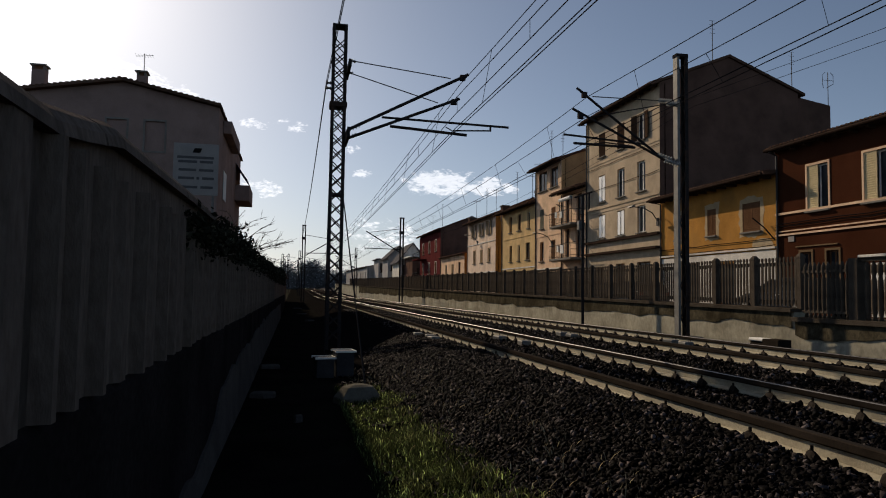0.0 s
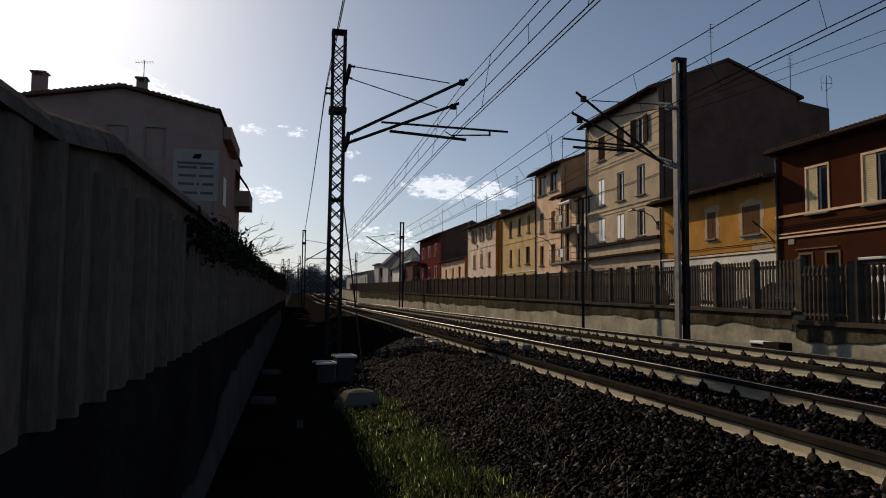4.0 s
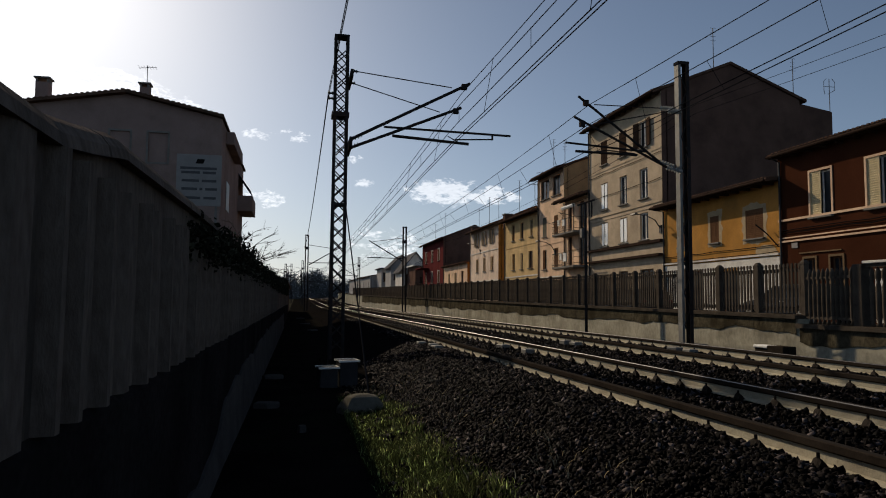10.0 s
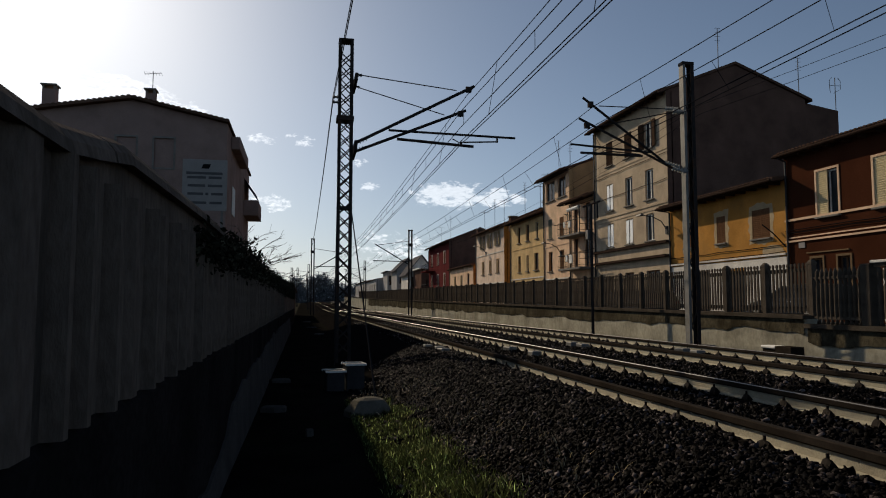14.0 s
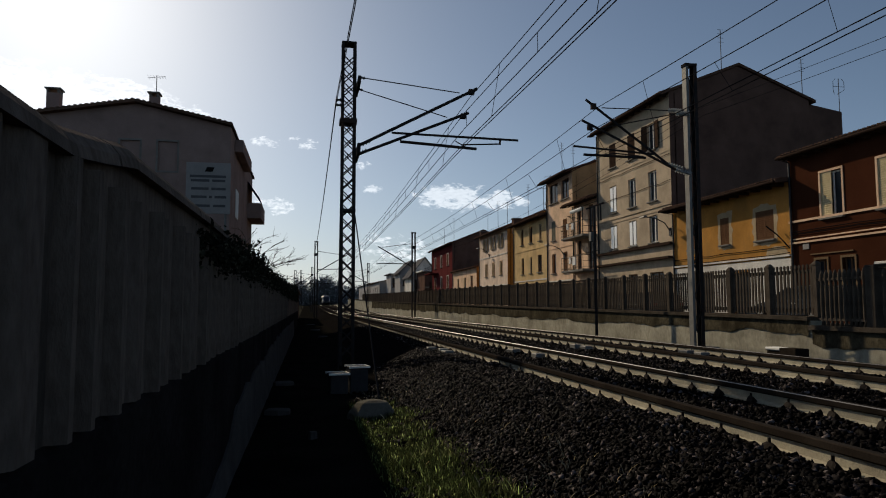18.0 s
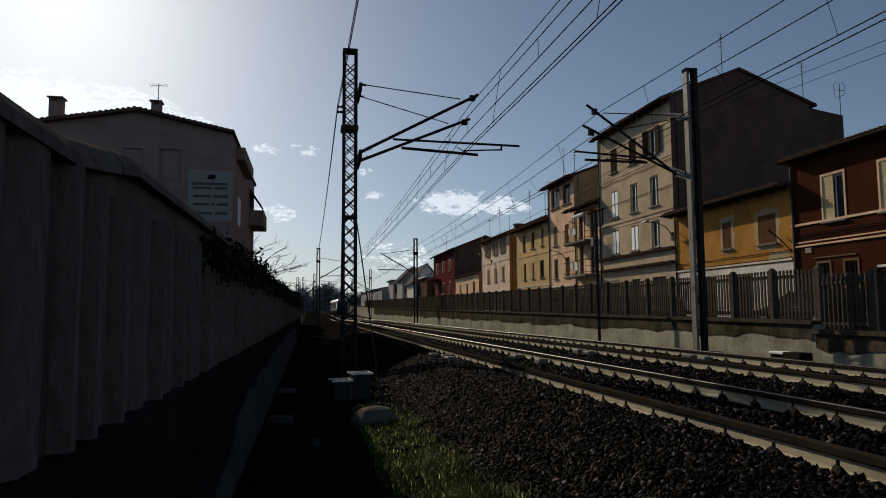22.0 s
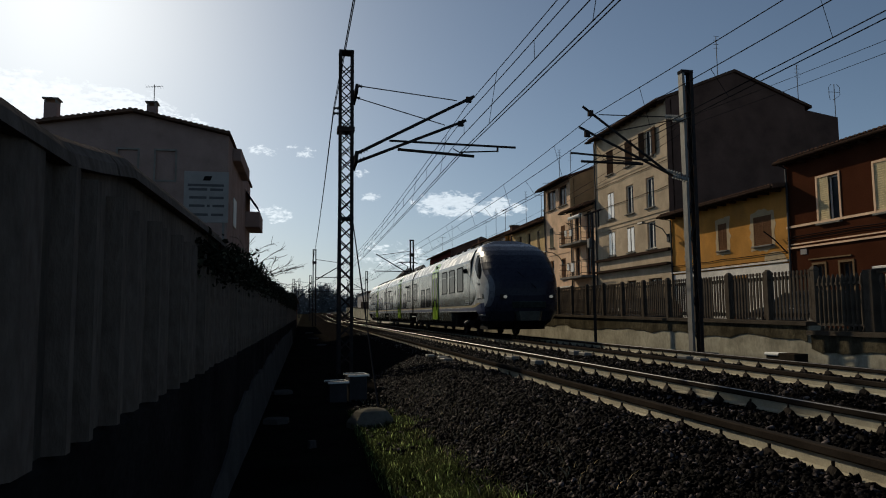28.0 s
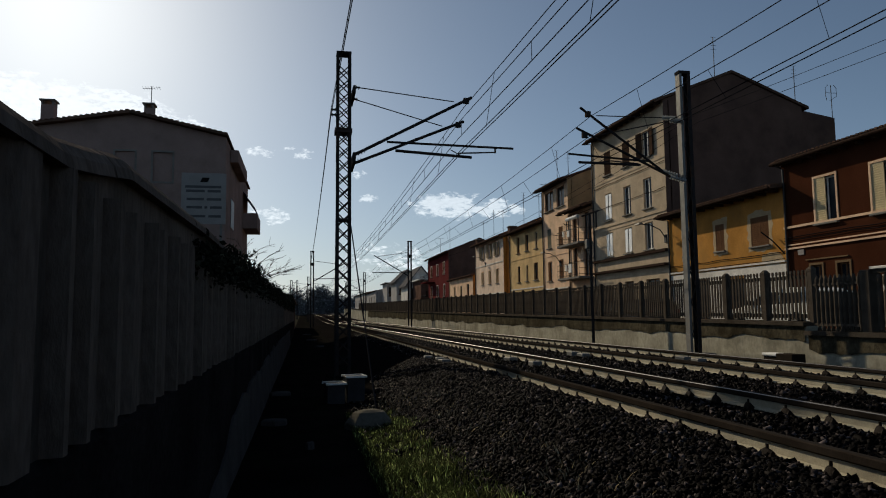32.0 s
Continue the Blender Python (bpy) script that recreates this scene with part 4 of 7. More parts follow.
    # pale slab fragments lying on the path
    for x, y, w, d, turn in ((-0.42, 14.4, 0.4, 0.3, 20), (-0.38, 10.6, 0.36, 0.24, -14), (0.1, 8.6, 0.1, 0.08, 30), (0.38, 60, 0.7, 0.5, 10), (0.6, 46, 0.6, 0.45, -25), (0.85, 36, 0.5, 0.4, 40)):
        g = Geo().loft([[(w / 2 * k * a, d / 2 * k * b, z) for a, b in ((-1, -0.8), (0.2, -1), (1, -0.5), (0.9, 0.8), (-0.3, 1), (-1, 0.5))] for z, k in ((-0.03, 1), (0.05, 0.97), (0.07, 0.85))])
        thing("stone_fragment", "greyish broken stone lying flat on the path", "stone", g, "footing", group="stones on the path", at=pose(x, y, 0.0, 0, 0, turn))


build_overhead()


# ---------------------------------------------------------------- houses along the street
M["shutter_brown"] = material("brown_shutter", (0.14, 0.075, 0.04), 0.7, 0, 0.2, 3, 40, 0.2)
M["shutter_green"] = material("grey_green_shutter", (0.17, 0.16, 0.12), 0.7, 0, 0.2, 3, 40, 0.2)
M["shutter_dark"] = material("dark_brown_shutter", (0.05, 0.032, 0.022), 0.7, 0, 0.2, 3, 40, 0.2)
M["shutter_tan"] = material("tan_shutter", (0.34, 0.26, 0.16), 0.7, 0, 0.2, 3, 40, 0.2)
M["shutter_cream"] = material("cream_shutter", (0.6, 0.5, 0.3), 0.7, 0, 0.15, 3, 40, 0.2)
M["board"] = material("faded_board", (0.3, 0.28, 0.26), 0.7, 0, 0.1, 2, 40, 0.1, (0.38, 0.35, 0.31), 0.4)
M["faded_ink"] = material("faded_ink", (0.1, 0.1, 0.1), 0.8, 0, 0.2, 3, 40, 0.1)
M["iron"] = material("wrought_iron", (0.03, 0.03, 0.03), 0.6, 0.5, 0.2, 3, 40, 0.1)
M["blue_cloth"] = material("blue_awning_cloth", (0.02, 0.025, 0.07), 0.9, 0, 0.2, 3, 60, 0.2)

# wood brown deepened to carry the shade under eaves and cornices
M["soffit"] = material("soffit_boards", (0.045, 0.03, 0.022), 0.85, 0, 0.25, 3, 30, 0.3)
# near-white gloss standing in for panes that mirror the bright sky
M["gloss_white"] = material("pane_reflection_white", (0.85, 0.83, 0.78), 0.12, 0, 0.04, 3, 40, 0.02, spec=1.0)
M["pale_patch"] = material("pale_plaster_patch", (0.42, 0.33, 0.21), 0.95, 0, 0.2, 2, 25, 0.4, (0.25, 0.18, 0.1), 0.5)
_cache = {}


def cached(key, make):
    if key not in _cache:
        _cache[key] = make()
    return _cache[key]


def shutter_geo(w, h, open_slats=True):
    """A louvred shutter leaf hinged at y=0, lying in the y-z plane."""
    g = Geo()
    n = max(6, int(h / 0.09))
    prof = [(0.02, 0.0), (0.02, h)]
    front = [(-0.02, h), (-0.02, h - 0.06)]
    for k in range(n):
        z = h - 0.06 - (h - 0.12) * (k + 1) / n
        front += [(-0.004, z + 0.012), (-0.022, z)]
    prof += front + [(-0.02, 0.0)]
    mid = h * 0.5
    g.loft([[(x if e else max(-0.022, min(x, 0.02)) if x > 0 else -0.02, y, z) for x, z in prof] for y, e in ((0, 0), (0.05, 0), (0.052, 1), (w - 0.052, 1), (w - 0.05, 0), (w, 0))])
    return g


def window(parent, y, z, w, h, style="open", shut="shutter_brown", surround=None, sill=True):
    """A window in a facade that faces -X at x=0 of the parent: frame, panes, shutters, sill."""
    def frame_mesh():
        g = Geo()
        t, d0, d1 = 0.07, 0.12, 0.18
        g.box(d0, d1, -w / 2, -w / 2 + t, 0, h).box(d0, d1, w / 2 - t, w / 2, 0, h)
        g.box(d0, d1, -w / 2 + t, w / 2 - t, 0, t).box(d0, d1, -w / 2 + t, w / 2 - t, h - t, h).box(d0, d1, -0.04, 0.04, t, h - t)
        return g.mesh("window", "white" if style != "dark" else "shutter_brown")
    win = part("window", cached(("wf", w, h, style == "dark"), frame_mesh), None, parent, at=(0, y, z))
    pm = cached(("pane", w, h, style), lambda: Geo().box(0.145, 0.155, 0.04, w / 2 - 0.07, 0.07, h - 0.07).mesh("pane", "glass"))
    part("pane", pm, None, win)
    part("pane", pm, None, win, at=(0, -w / 2 + 0.03, 0))
    if sill:
        part("sill", cached(("sill", w), lambda: Geo().box(-0.12, 0.12, -w / 2 - 0.1, w / 2 + 0.1, -0.08, -0.004).mesh("sill", "concrete", bevel=0.01)), None, win)
    if surround == "patch":            # mended plaster round the opening, with a ragged outline
        g = Geo()
        rr = random.Random(int(y * 100))
        a0, b0, c0, d0 = -w / 2, w / 2, 0.0, h
        outer, inner = [], []
        for k in range(24):
            u = k / 24 * 4
            e, fr = int(u), u - int(u)
            px, pz = ((a0 + (b0 - a0) * fr, c0), (b0, c0 + (d0 - c0) * fr), (b0 - (b0 - a0) * fr, d0), (a0, d0 - (d0 - c0) * fr))[e]
            m_ = rr.uniform(0.16, 0.34)
            qx = px + (m_ if e == 1 else -m_ if e == 3 else 0) + (-m_ if e in (0, 2) and px == a0 else 0) + (m_ if fr == 0 and e == 2 else 0)
            qz = pz + (-m_ if e == 0 else m_ if e == 2 else 0) + (-m_ if e == 1 and fr == 0 else 0) + (m_ if e == 3 and fr == 0 else 0)
            outer.append((-0.006, qx, qz))
            inner.append((-0.006, px, pz))
        g.add(outer + inner + [(0.004, q[1], q[2]) for q in outer], [(k, (k + 1) % 24, 24 + (k + 1) % 24, 24 + k) for k in range(24)] + [(k, (k + 1) % 24, 48 + (k + 1) % 24, 48 + k) for k in range(24)])
        part("plaster_patch", g, "pale_patch", win, "paler mended plaster")
    elif surround:
        def sur():
            t = 0.09
            g = Geo().box(-0.03, 0.0, -w / 2 - t, -w / 2, 0, h + t).box(-0.03, 0.0, w / 2, w / 2 + t, 0, h + t).box(-0.03, 0.0, -w / 2, w / 2, h, h + t)
            return g.mesh("surround", surround)
        part("surround", cached(("sur", w, h, surround), sur), None, win)
    leaf = lambda: shutter_geo(w / 2, h).mesh("shutter", shut)
    me = cached(("shutter", w, h, shut), leaf)
    if style in ("shut", "half"):
        part("shutter", me, None, win, at=(0.02, 0.003, 0))
    if style == "shut":
        part("shutter", me, None, win, at=(0.02, -w / 2, 0))
    # white leaves put the sky's reflection in the panes into colour
    if style == "lit":
        lm = cached(("shutter", w, h, "gloss_white"), lambda: Geo().box(0.0, 0.03, 0.06, w / 2 - 0.07, 0.08, h - 0.08).mesh("shutter", "gloss_white"))
        part("shutter", lm, None, win, "white leaf painted as the pane's sky reflection", at=(-0.01, 0.003, 0))
        part("shutter", lm, None, win, "white leaf painted as the pane's sky reflection", at=(-0.01, -w / 2, 0))
    if style == "open":
        part("shutter", me, None, win, at=pose(-0.03, -w / 2, 0, 0, 0, 172))
        part("shutter", me, None, win, at=pose(-0.03, w / 2, 0, 0, 0, random.uniform(3, 14)))
    return win


def facade_geo(y0, y1, z0, z1, holes, reveal=0.3):
    """A wall sheet at x=0 facing -X with rectangular holes and their reveals."""
    g = Geo()
    ys = sorted({y0, y1, *[h[0] for h in holes], *[h[1] for h in holes]})
    zs = sorted({z0, z1, *[h[2] for h in holes], *[h[3] for h in holes]})
    ys = [y for y in ys if y0 <= y <= y1]
    zs = [z for z in zs if z0 <= z <= z1]
    for a, b in zip(ys, ys[1:]):
        for c, d in zip(zs, zs[1:]):
            my, mz = (a + b) / 2, (c + d) / 2
            if any(h[0] < my < h[1] and h[2] < mz < h[3] for h in holes):
                continue
            g.add([(0, a, c), (0, b, c), (0, b, d), (0, a, d)], [(0, 3, 2, 1)])
    for a, b, c, d in holes:
        g.add([(0, a, c), (0, b, c), (0, b, d), (0, a, d), (reveal, a, c), (reveal, b, c), (reveal, b, d), (reveal, a, d)],
              [(0, 1, 5, 4), (1, 2, 6, 5), (2, 3, 7, 6), (3, 0, 4, 7)])
    return g


def house(name, label, y0, y1, eave, wall, windows, x=20.0, depth=9.0, base=0.85, rise=1.7, over=0.55, gable=None, bands=(), ridge_at=0.5, roof_drop=0.0, tiles=True, cables=()):
    """A terraced house fronting the line; windows: (y, z, w, h, style, shutter, surround) in world metres."""
    ob = thing(name, label, "house", group="houses along the street", at=(x, y0, base))
    H, L = eave - base, y1 - y0
    holes = [(w[0] - y0 - w[2] / 2, w[0] - y0 + w[2] / 2, w[1] - base, w[1] - base + w[3]) for w in windows]
    part("front_wall", facade_geo(0, L, 0, H, holes).mesh("front_wall", wall, weld=True), None, ob)
    # black sheet behind the openings paints in the rooms' darkness
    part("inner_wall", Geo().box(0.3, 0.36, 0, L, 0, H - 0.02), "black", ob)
    rx = depth * ridge_at
    for yy, nm in ((0.0, "gable_wall"), (L, "gable_wall")):
        g = Geo()
        a, b = (yy, yy + 0.3) if yy == 0 else (yy - 0.3, yy)
        prof = [(0.004, 0), (depth, 0), (depth, H), (rx, H + rise), (0.004, H)]
        g.loft([[(p, a, q) for p, q in prof], [(p, b, q) for p, q in prof]])
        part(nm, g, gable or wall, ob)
    part("back_wall", Geo().box(depth - 0.3, depth, 0.3, L - 0.3, 0, H), gable or wall, ob)
    # roof slabs with an overhang to the street and a thin verge
    s = rise / rx
    g = Geo()
    t = 0.16
    prof = [(-over, H - over * s), (rx, H + rise), (rx, H + rise + t), (-over, H - over * s + t)]
    g.loft([[(p, -0.12, q + 0.02) for p, q in prof], [(p, L + 0.12, q + 0.02) for p, q in prof]])
    roof = part("roof", g, "tile", ob, "weathered terracotta tile roof")
    s2 = rise / max(0.1, depth - rx)
    g = Geo()
    prof = [(rx + 0.003, H + rise), (depth + 0.4, H - 0.4 * s2), (depth + 0.4, H - 0.4 * s2 + t), (rx + 0.003, H + rise + t)]
    g.loft([[(p, -0.12, q + 0.02) for p, q in prof], [(p, L + 0.12, q + 0.02) for p, q in prof]])
    part("roof", g, "tile", ob)
    if tiles:
        def tile():
            q = Geo()
            q.loft([[(xx, 0.085 * math.cos(a), zz + 0.06 * math.sin(a)) for a in [math.pi * i / 5 for i in range(6)]] for xx, zz in ((0, 0), (0.5, 0.5 * s))])
            return q.mesh("roof_tile", "tile")
        me = cached(("tile", round(s, 3)), tile)
        n = int(L / 0.22)
        for i in range(n):
            part("roof_tile", me, None, roof, at=(-over - 0.03, 0.1 + 0.22 * i, H - over * s + t + 0.01))
    # boards coloured dark to deepen the shade below the eave
    soff = Geo()
    prof = [(-over + 0.04, H - over * s + 0.03), (-0.004, H + 0.014), (-0.004, H - 0.02), (-over + 0.04, H - over * s - 0.01)]
    soff.loft([[(p, -0.1, q) for p, q in prof], [(p, L + 0.1, q) for p, q in prof]])
    part("soffit", soff, "soffit", ob, "boarded eave soffit, darkened for the shade under it")
    if y0 < 60:
        raf = cached(("rafter", over, round(s, 3)), lambda: Geo().loft([[(-over + 0.1, y, -over * s + 0.1 * s - 0.02), (-0.01, y, -0.03), (-0.01, y, -0.17), (-over + 0.1, y, -over * s + 0.1 * s - 0.1)] for y in (-0.05, 0.05)]).mesh("rafter_end", "soffit"))
        for i in range(int(L / 0.8)):
            part("rafter_end", raf, None, ob, at=(0, 0.3 + 0.8 * i, H))
    for i, z in enumerate(cables):
        pts = []
        n = int(L / 1.2)
        for k in range(n + 1):
            pts.append((-0.05, L * k / n, z - base - 0.03 * (k % 2) + 0.02 * math.sin(k * 2.3 + i)))
        part("facade_cable", Geo().tube(pts, 0.018, 4), "black", ob, "thin black cable clipped along the facade")
    gut = Geo().tube([(-over - 0.06, -0.1, H - over * s + 0.06), (-over - 0.06, L + 0.1, H - over * s + 0.06)], 0.06, 8)
    part("gutter", gut, "soffit", ob, "dark metal gutter under the eave")
    part("downpipe", Geo().tube([(-0.06, L - 0.15, 0), (-0.06, L - 0.15, H - 0.2), (-over, L - 0.15, H - over * s)], 0.05, 6), "darkmetal", ob)
    for y, z, w, h, style, shut, sur in windows:
        window(ob, y - y0, z - base, w, h, style, shut, sur)
    for z, hh, proud, mat in bands:
        part("string_course", Geo().box(-proud, -0.002, -0.004, L + 0.004, z - base, z - base + hh), mat, ob)
    return ob


def gable_front(x0, x1, y, eave, rise_, mat, roof_mat, label):
    """A house whose gable looks along the line towards -Y, with a window, a door hood and a deep verge."""
    base = 0.85
    ob = thing("house", label, "house", group="houses along the street", at=(x0, y, base))
    w, H, c = x1 - x0, eave - base, (x1 - x0) / 2
    prof = [(0, 0), (w, 0), (w, H), (c, H + rise_ + 0.01), (0, H)]
    part("front_wall", Geo().loft([[(a, b, q) for a, q in prof] for b in (0, 9)]), mat, ob)
    for a, b, za, zb in ((-0.5, c, H - 0.5 * rise_ / c, H + rise_), (c + 0.003, w + 0.5, H + rise_, H - 0.5 * rise_ / c)):
        part("roof", Geo().loft([[(a, q, za + 0.02), (b, q, zb + 0.02), (b, q, zb + 0.24), (a, q, za + 0.24)] for q in (-0.7, 9.4)]), roof_mat, ob, "roof slope with a deep verge")
    for k, (a, z) in enumerate(((w * 0.28, H - 2.3), (w * 0.72, H - 2.3), (w * 0.3, 2.2))):
        win = part("window", Geo().box(a - 0.5, a + 0.5, -0.03, 0.0, z, z + 1.4), "glass", ob)
        part("frame", Geo().box(a - 0.6, a - 0.5, -0.06, 0, z, z + 1.4).box(a + 0.5, a + 0.6, -0.06, 0, z, z + 1.4).box(a - 0.6, a + 0.6, -0.06, 0, z + 1.4, z + 1.5), "soffit", win)
    part("balcony", Geo().box(w * 0.1, w * 0.62, -1.1, 0, H - 2.9, H - 2.75).box(w * 0.1, w * 0.62, -1.1, -1.04, H - 2.74, H - 1.9), "soffit", ob, "dark balcony")
    return ob


def antenna(x, y, z, h, kind=0):
    a = thing("tv_antenna", "thin roof television antenna on a mast", "antenna", group="roof antennas", at=(x, y, z))
    part("pole", Geo().tube([(0, 0, 0), (0, 0, h)], 0.022, 6), "darkmetal", a)
    if kind == 0:
        part("boom", Geo().tube([(-0.5, 0.1, h - 0.15), (0.5, -0.1, h - 0.1)], 0.014, 5), "darkmetal", a)
        for i in range(7):
            part("element", Geo().tube([(-0.45 + 0.15 * i, -0.3, h - 0.12), (-0.45 + 0.15 * i, 0.3, h - 0.12)], 0.008, 4), "darkmetal", a)
    elif kind == 1:
        for s in (-1, 1):
            part("loop", Geo().tube([(0.1 * s, 0.25, h - 0.9), (0.38 * s, 0, h - 0.7), (0.38 * s, 0, h - 0.2), (0.2 * s, 0, h)], 0.016, 5), "darkmetal", a)
        part("boom", Geo().tube([(-0.4, 0, h - 0.5), (0.4, 0, h - 0.5)], 0.014, 5), "darkmetal", a)
    else:
        for i in range(4):
            part("element", Geo().tube([(-0.18, 0, h - 0.25 * i), (0.18, 0, h - 0.25 * i)], 0.01, 4), "darkmetal", a)
    return a


def balcony(ob, y, z, w, d=1.1, mat="concrete"):
    b = part("balcony", Geo().box(-d, 0, y - w / 2, y + w / 2, z - 0.16, z), mat, ob, bevel=0.015)
    for k in range(int(w / 0.3) + 1):
        part("baluster", Geo().box(-d + 0.02, -d + 0.034, y - w / 2 + 0.3 * k, y - w / 2 + 0.3 * k + 0.014, z, z + 0.95), "iron", b)
    part("handrail", Geo().box(-d, -d + 0.05, y - w / 2, y + w / 2, z + 0.95, z + 0.985), "iron", b)
    part("handrail", Geo().box(-d + 0.01, -d + 0.03, y - w / 2, y + w / 2, z + 0.12, z + 0.14), "iron", b)
    for s in (-1, 1):
        for zz in (0.14, 0.55, 0.95):
            part("side_rail", Geo().box(-d, 0, y + s * w / 2 - 0.012, y + s * w / 2 + 0.012, z + zz, z + zz + 0.03), "iron", b)
    return b


def street_lamp(x, y, z):
    a = thing("street_lamp", "dark wall-mounted street lamp on a curved arm", "street lamp", group="wall street lamps", at=(x, y, z))
    part("bracket", Geo().box(-0.06, 0.0, -0.12, 0.12, -0.25, 0.2), "darkmetal", a)
    part("arm", Geo().tube([(-0.03, 0, 0), (-0.25, 0.2, 0.5), (-0.6, 0.6, 0.8), (-1.0, 1.1, 0.92)], 0.03, 6), "darkmetal", a)
    part("lamp_head", Geo().loft([[(-1.0 - 0.12 * k, 1.1 + 0.45 * u + 0.0 * k, 0.9 + v) for k, v in ((-1, 0), (1, 0), (0.7, 0.09), (-0.7, 0.09))] for u in (-0.3, 0.0, 0.7, 1.0)]), "galv", a)
    return a


def build_houses():
    SB, SG, SC = "shutter_brown", "shutter_green", "shutter_cream"
    # rust-red house at the gate
    wins = [(y, 4.98, 1.12, 1.8, "half", SC, "cream_plaster") for y in (23.6, 20.75, 17.9, 15.1)]
    wins += [(24.3, 1.7, 0.62, 1.66, "dark", SB, "cream_trim"), (22.88, 1.7, 0.62, 1.66, "dark", SB, "cream_trim"), (18.0, 1.6, 1.4, 1.6, "dark", SB, "rust_plaster")]
    h = house("house", "rust-red plastered house with cream window surrounds", 12.5, 26.05, 7.74, "rust_plaster", wins, depth=10, rise=0.7, over=0.42, cables=(4.62, 4.5),
              bands=((4.98, 0.09, 0.06, "cream_plaster"), (4.1, 0.07, 0.07, "cream_plaster"), (4.26, 0.05, 0.04, "cream_plaster")))
    part("number_plate", Geo().box(-0.03, -0.004, 12.45, 12.8, 2.98, 3.2), "board", h, "small pale plate")
    part("lintel", Geo().box(-0.05, -0.004, 10.1, 12.35, 2.72, 2.77), "cream_trim", h, "thin lintel cornice")
    part("facade_cable", Geo().tube([(-0.1, 13.5, 3.1), (-0.2, 14.1, 3.7), (-0.3, 14.7, 4.15)], 0.03, 5), "black", h, "black cable slung between the facades")
    # no door known here; white slats added for brightness between the balusters
    part("garage_door", Geo().loft([[(-0.01 - 0.015 * (k % 2), y, 0.05 + 0.1 * k) for k in range(20)] + [(0.02, y, 1.95), (0.02, y, 0.05)] for y in (6.6, 8.6)]), "white", h, "white slatted sheet added behind the balusters")
    # low ochre house
    wins = [(30.75, 4.5, 0.72, 1.3, "shut", SB, "patch"), (27.7, 4.46, 1.25, 1.3, "shut", SB, "patch"), (33.7, 4.5, 0.72, 1.3, "shut", SB, "patch"),
            (32.5, 1.0, 1.3, 2.2, "dark", SB, None), (29.6, 1.0, 1.2, 2.1, "dark", SB, None)]
    h = house("house", "low ochre house with brown shutters and a tiled roof", 26.06, 35.68, 6.8, "ochre_plaster", wins, depth=8, rise=0.6, over=0.7, cables=(4.05, 3.75),
              bands=((3.62, 0.08, 0.08, "white_plaster"),))
    for a, b in ((0.004, 2.93), (2.932, 4.148), (4.15, 5.78), (5.782, 7.098), (7.1, 9.6)):
        part("dado", Geo().box(-0.02, -0.002, a, b, 0.01 if b - a > 1.4 else 2.36, 2.7), "white_plaster", h, "stained white ground-floor plaster")
    part("plaster_patch", Geo().add([(-0.008, 0.9 + 0.7 * math.cos(k * 0.7) * (1 + 0.2 * (k % 2)), 2.95 + 0.32 * math.sin(k * 0.7)) for k in range(9)], [tuple(range(9))]), "pale_patch", h, "paler mended plaster")
    # four-storey beige house with a bare gable
    wins = []
    for y, st in ((37.85, ("glazed", "glazed", "open")), (40.5, ("lit", "glazed", "shut")), (43.25, ("lit", "lit", "shut"))):
        for z, hh, s in ((5.25, 1.6, st[0]), (7.7, 1.8, st[1]), (10.75, 1.6, st[2])):
            wins.append((y, z, 1.0, hh, s, "shutter_dark" if z > 10 else SG, None))
    wins += [(37.6, 1.6, 1.6, 1.9, "dark", SB, None), (40.6, 1.1, 1.2, 2.4, "dark", SB, None), (43.6, 1.6, 1.3, 1.7, "dark", SB, None)]
    # gable and annexe in darker brown: their shade is put into the plaster
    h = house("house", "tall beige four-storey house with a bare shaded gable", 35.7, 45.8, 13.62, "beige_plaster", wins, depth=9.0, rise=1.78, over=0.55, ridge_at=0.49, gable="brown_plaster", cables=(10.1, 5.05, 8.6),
              # the two lowest ledges in soffit brown: cornice shade put into colour
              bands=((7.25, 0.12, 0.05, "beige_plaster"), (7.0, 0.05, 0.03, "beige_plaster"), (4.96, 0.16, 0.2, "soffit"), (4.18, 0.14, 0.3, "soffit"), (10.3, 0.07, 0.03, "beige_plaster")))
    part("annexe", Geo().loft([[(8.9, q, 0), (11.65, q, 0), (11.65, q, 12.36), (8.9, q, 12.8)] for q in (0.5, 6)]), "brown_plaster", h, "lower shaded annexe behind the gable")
    # narrow cream house with balconies
    wins = [(47.1, 6.65, 1.0, 2.2, "dark", SB, None), (49.3, 6.65, 0.8, 2.1, "dark", SB, None), (47.1, 4.2, 1.1, 2.2, "dark", SB, None), (49.3, 4.2, 0.8, 2.2, "dark", SB, None)]
    h = house("house", "narrow cream house with cluttered iron balconies", 45.82, 50.5, 9.3, "cream_plaster", wins, depth=9, rise=1.6, over=0.9, cables=(8.9, 5.4))
    balcony(h, 2.3, 5.75, 4.2)
    balcony(h, 2.3, 3.3, 4.2)
    for y, z, w, hh in ((1.9, 6.2, 0.4, 0.45), (2.9, 6.3, 0.3, 0.4), (1.7, 3.6, 0.55, 0.6), (2.5, 3.75, 0.3, 0.45)):
        part("balcony_clutter", Geo().loft([[(-1.16 - 0.02 * q, y - w / 2, z), (-1.1, y - w / 2, z), (-1.1, y + w / 2, z), (-1.16 - 0.02 * q, y + w / 2, z + 0.03)] for q, z in ((1, z), (0, z + hh * 0.5), (1, z + hh))]), "white", h, "white cloth hung over the balcony")
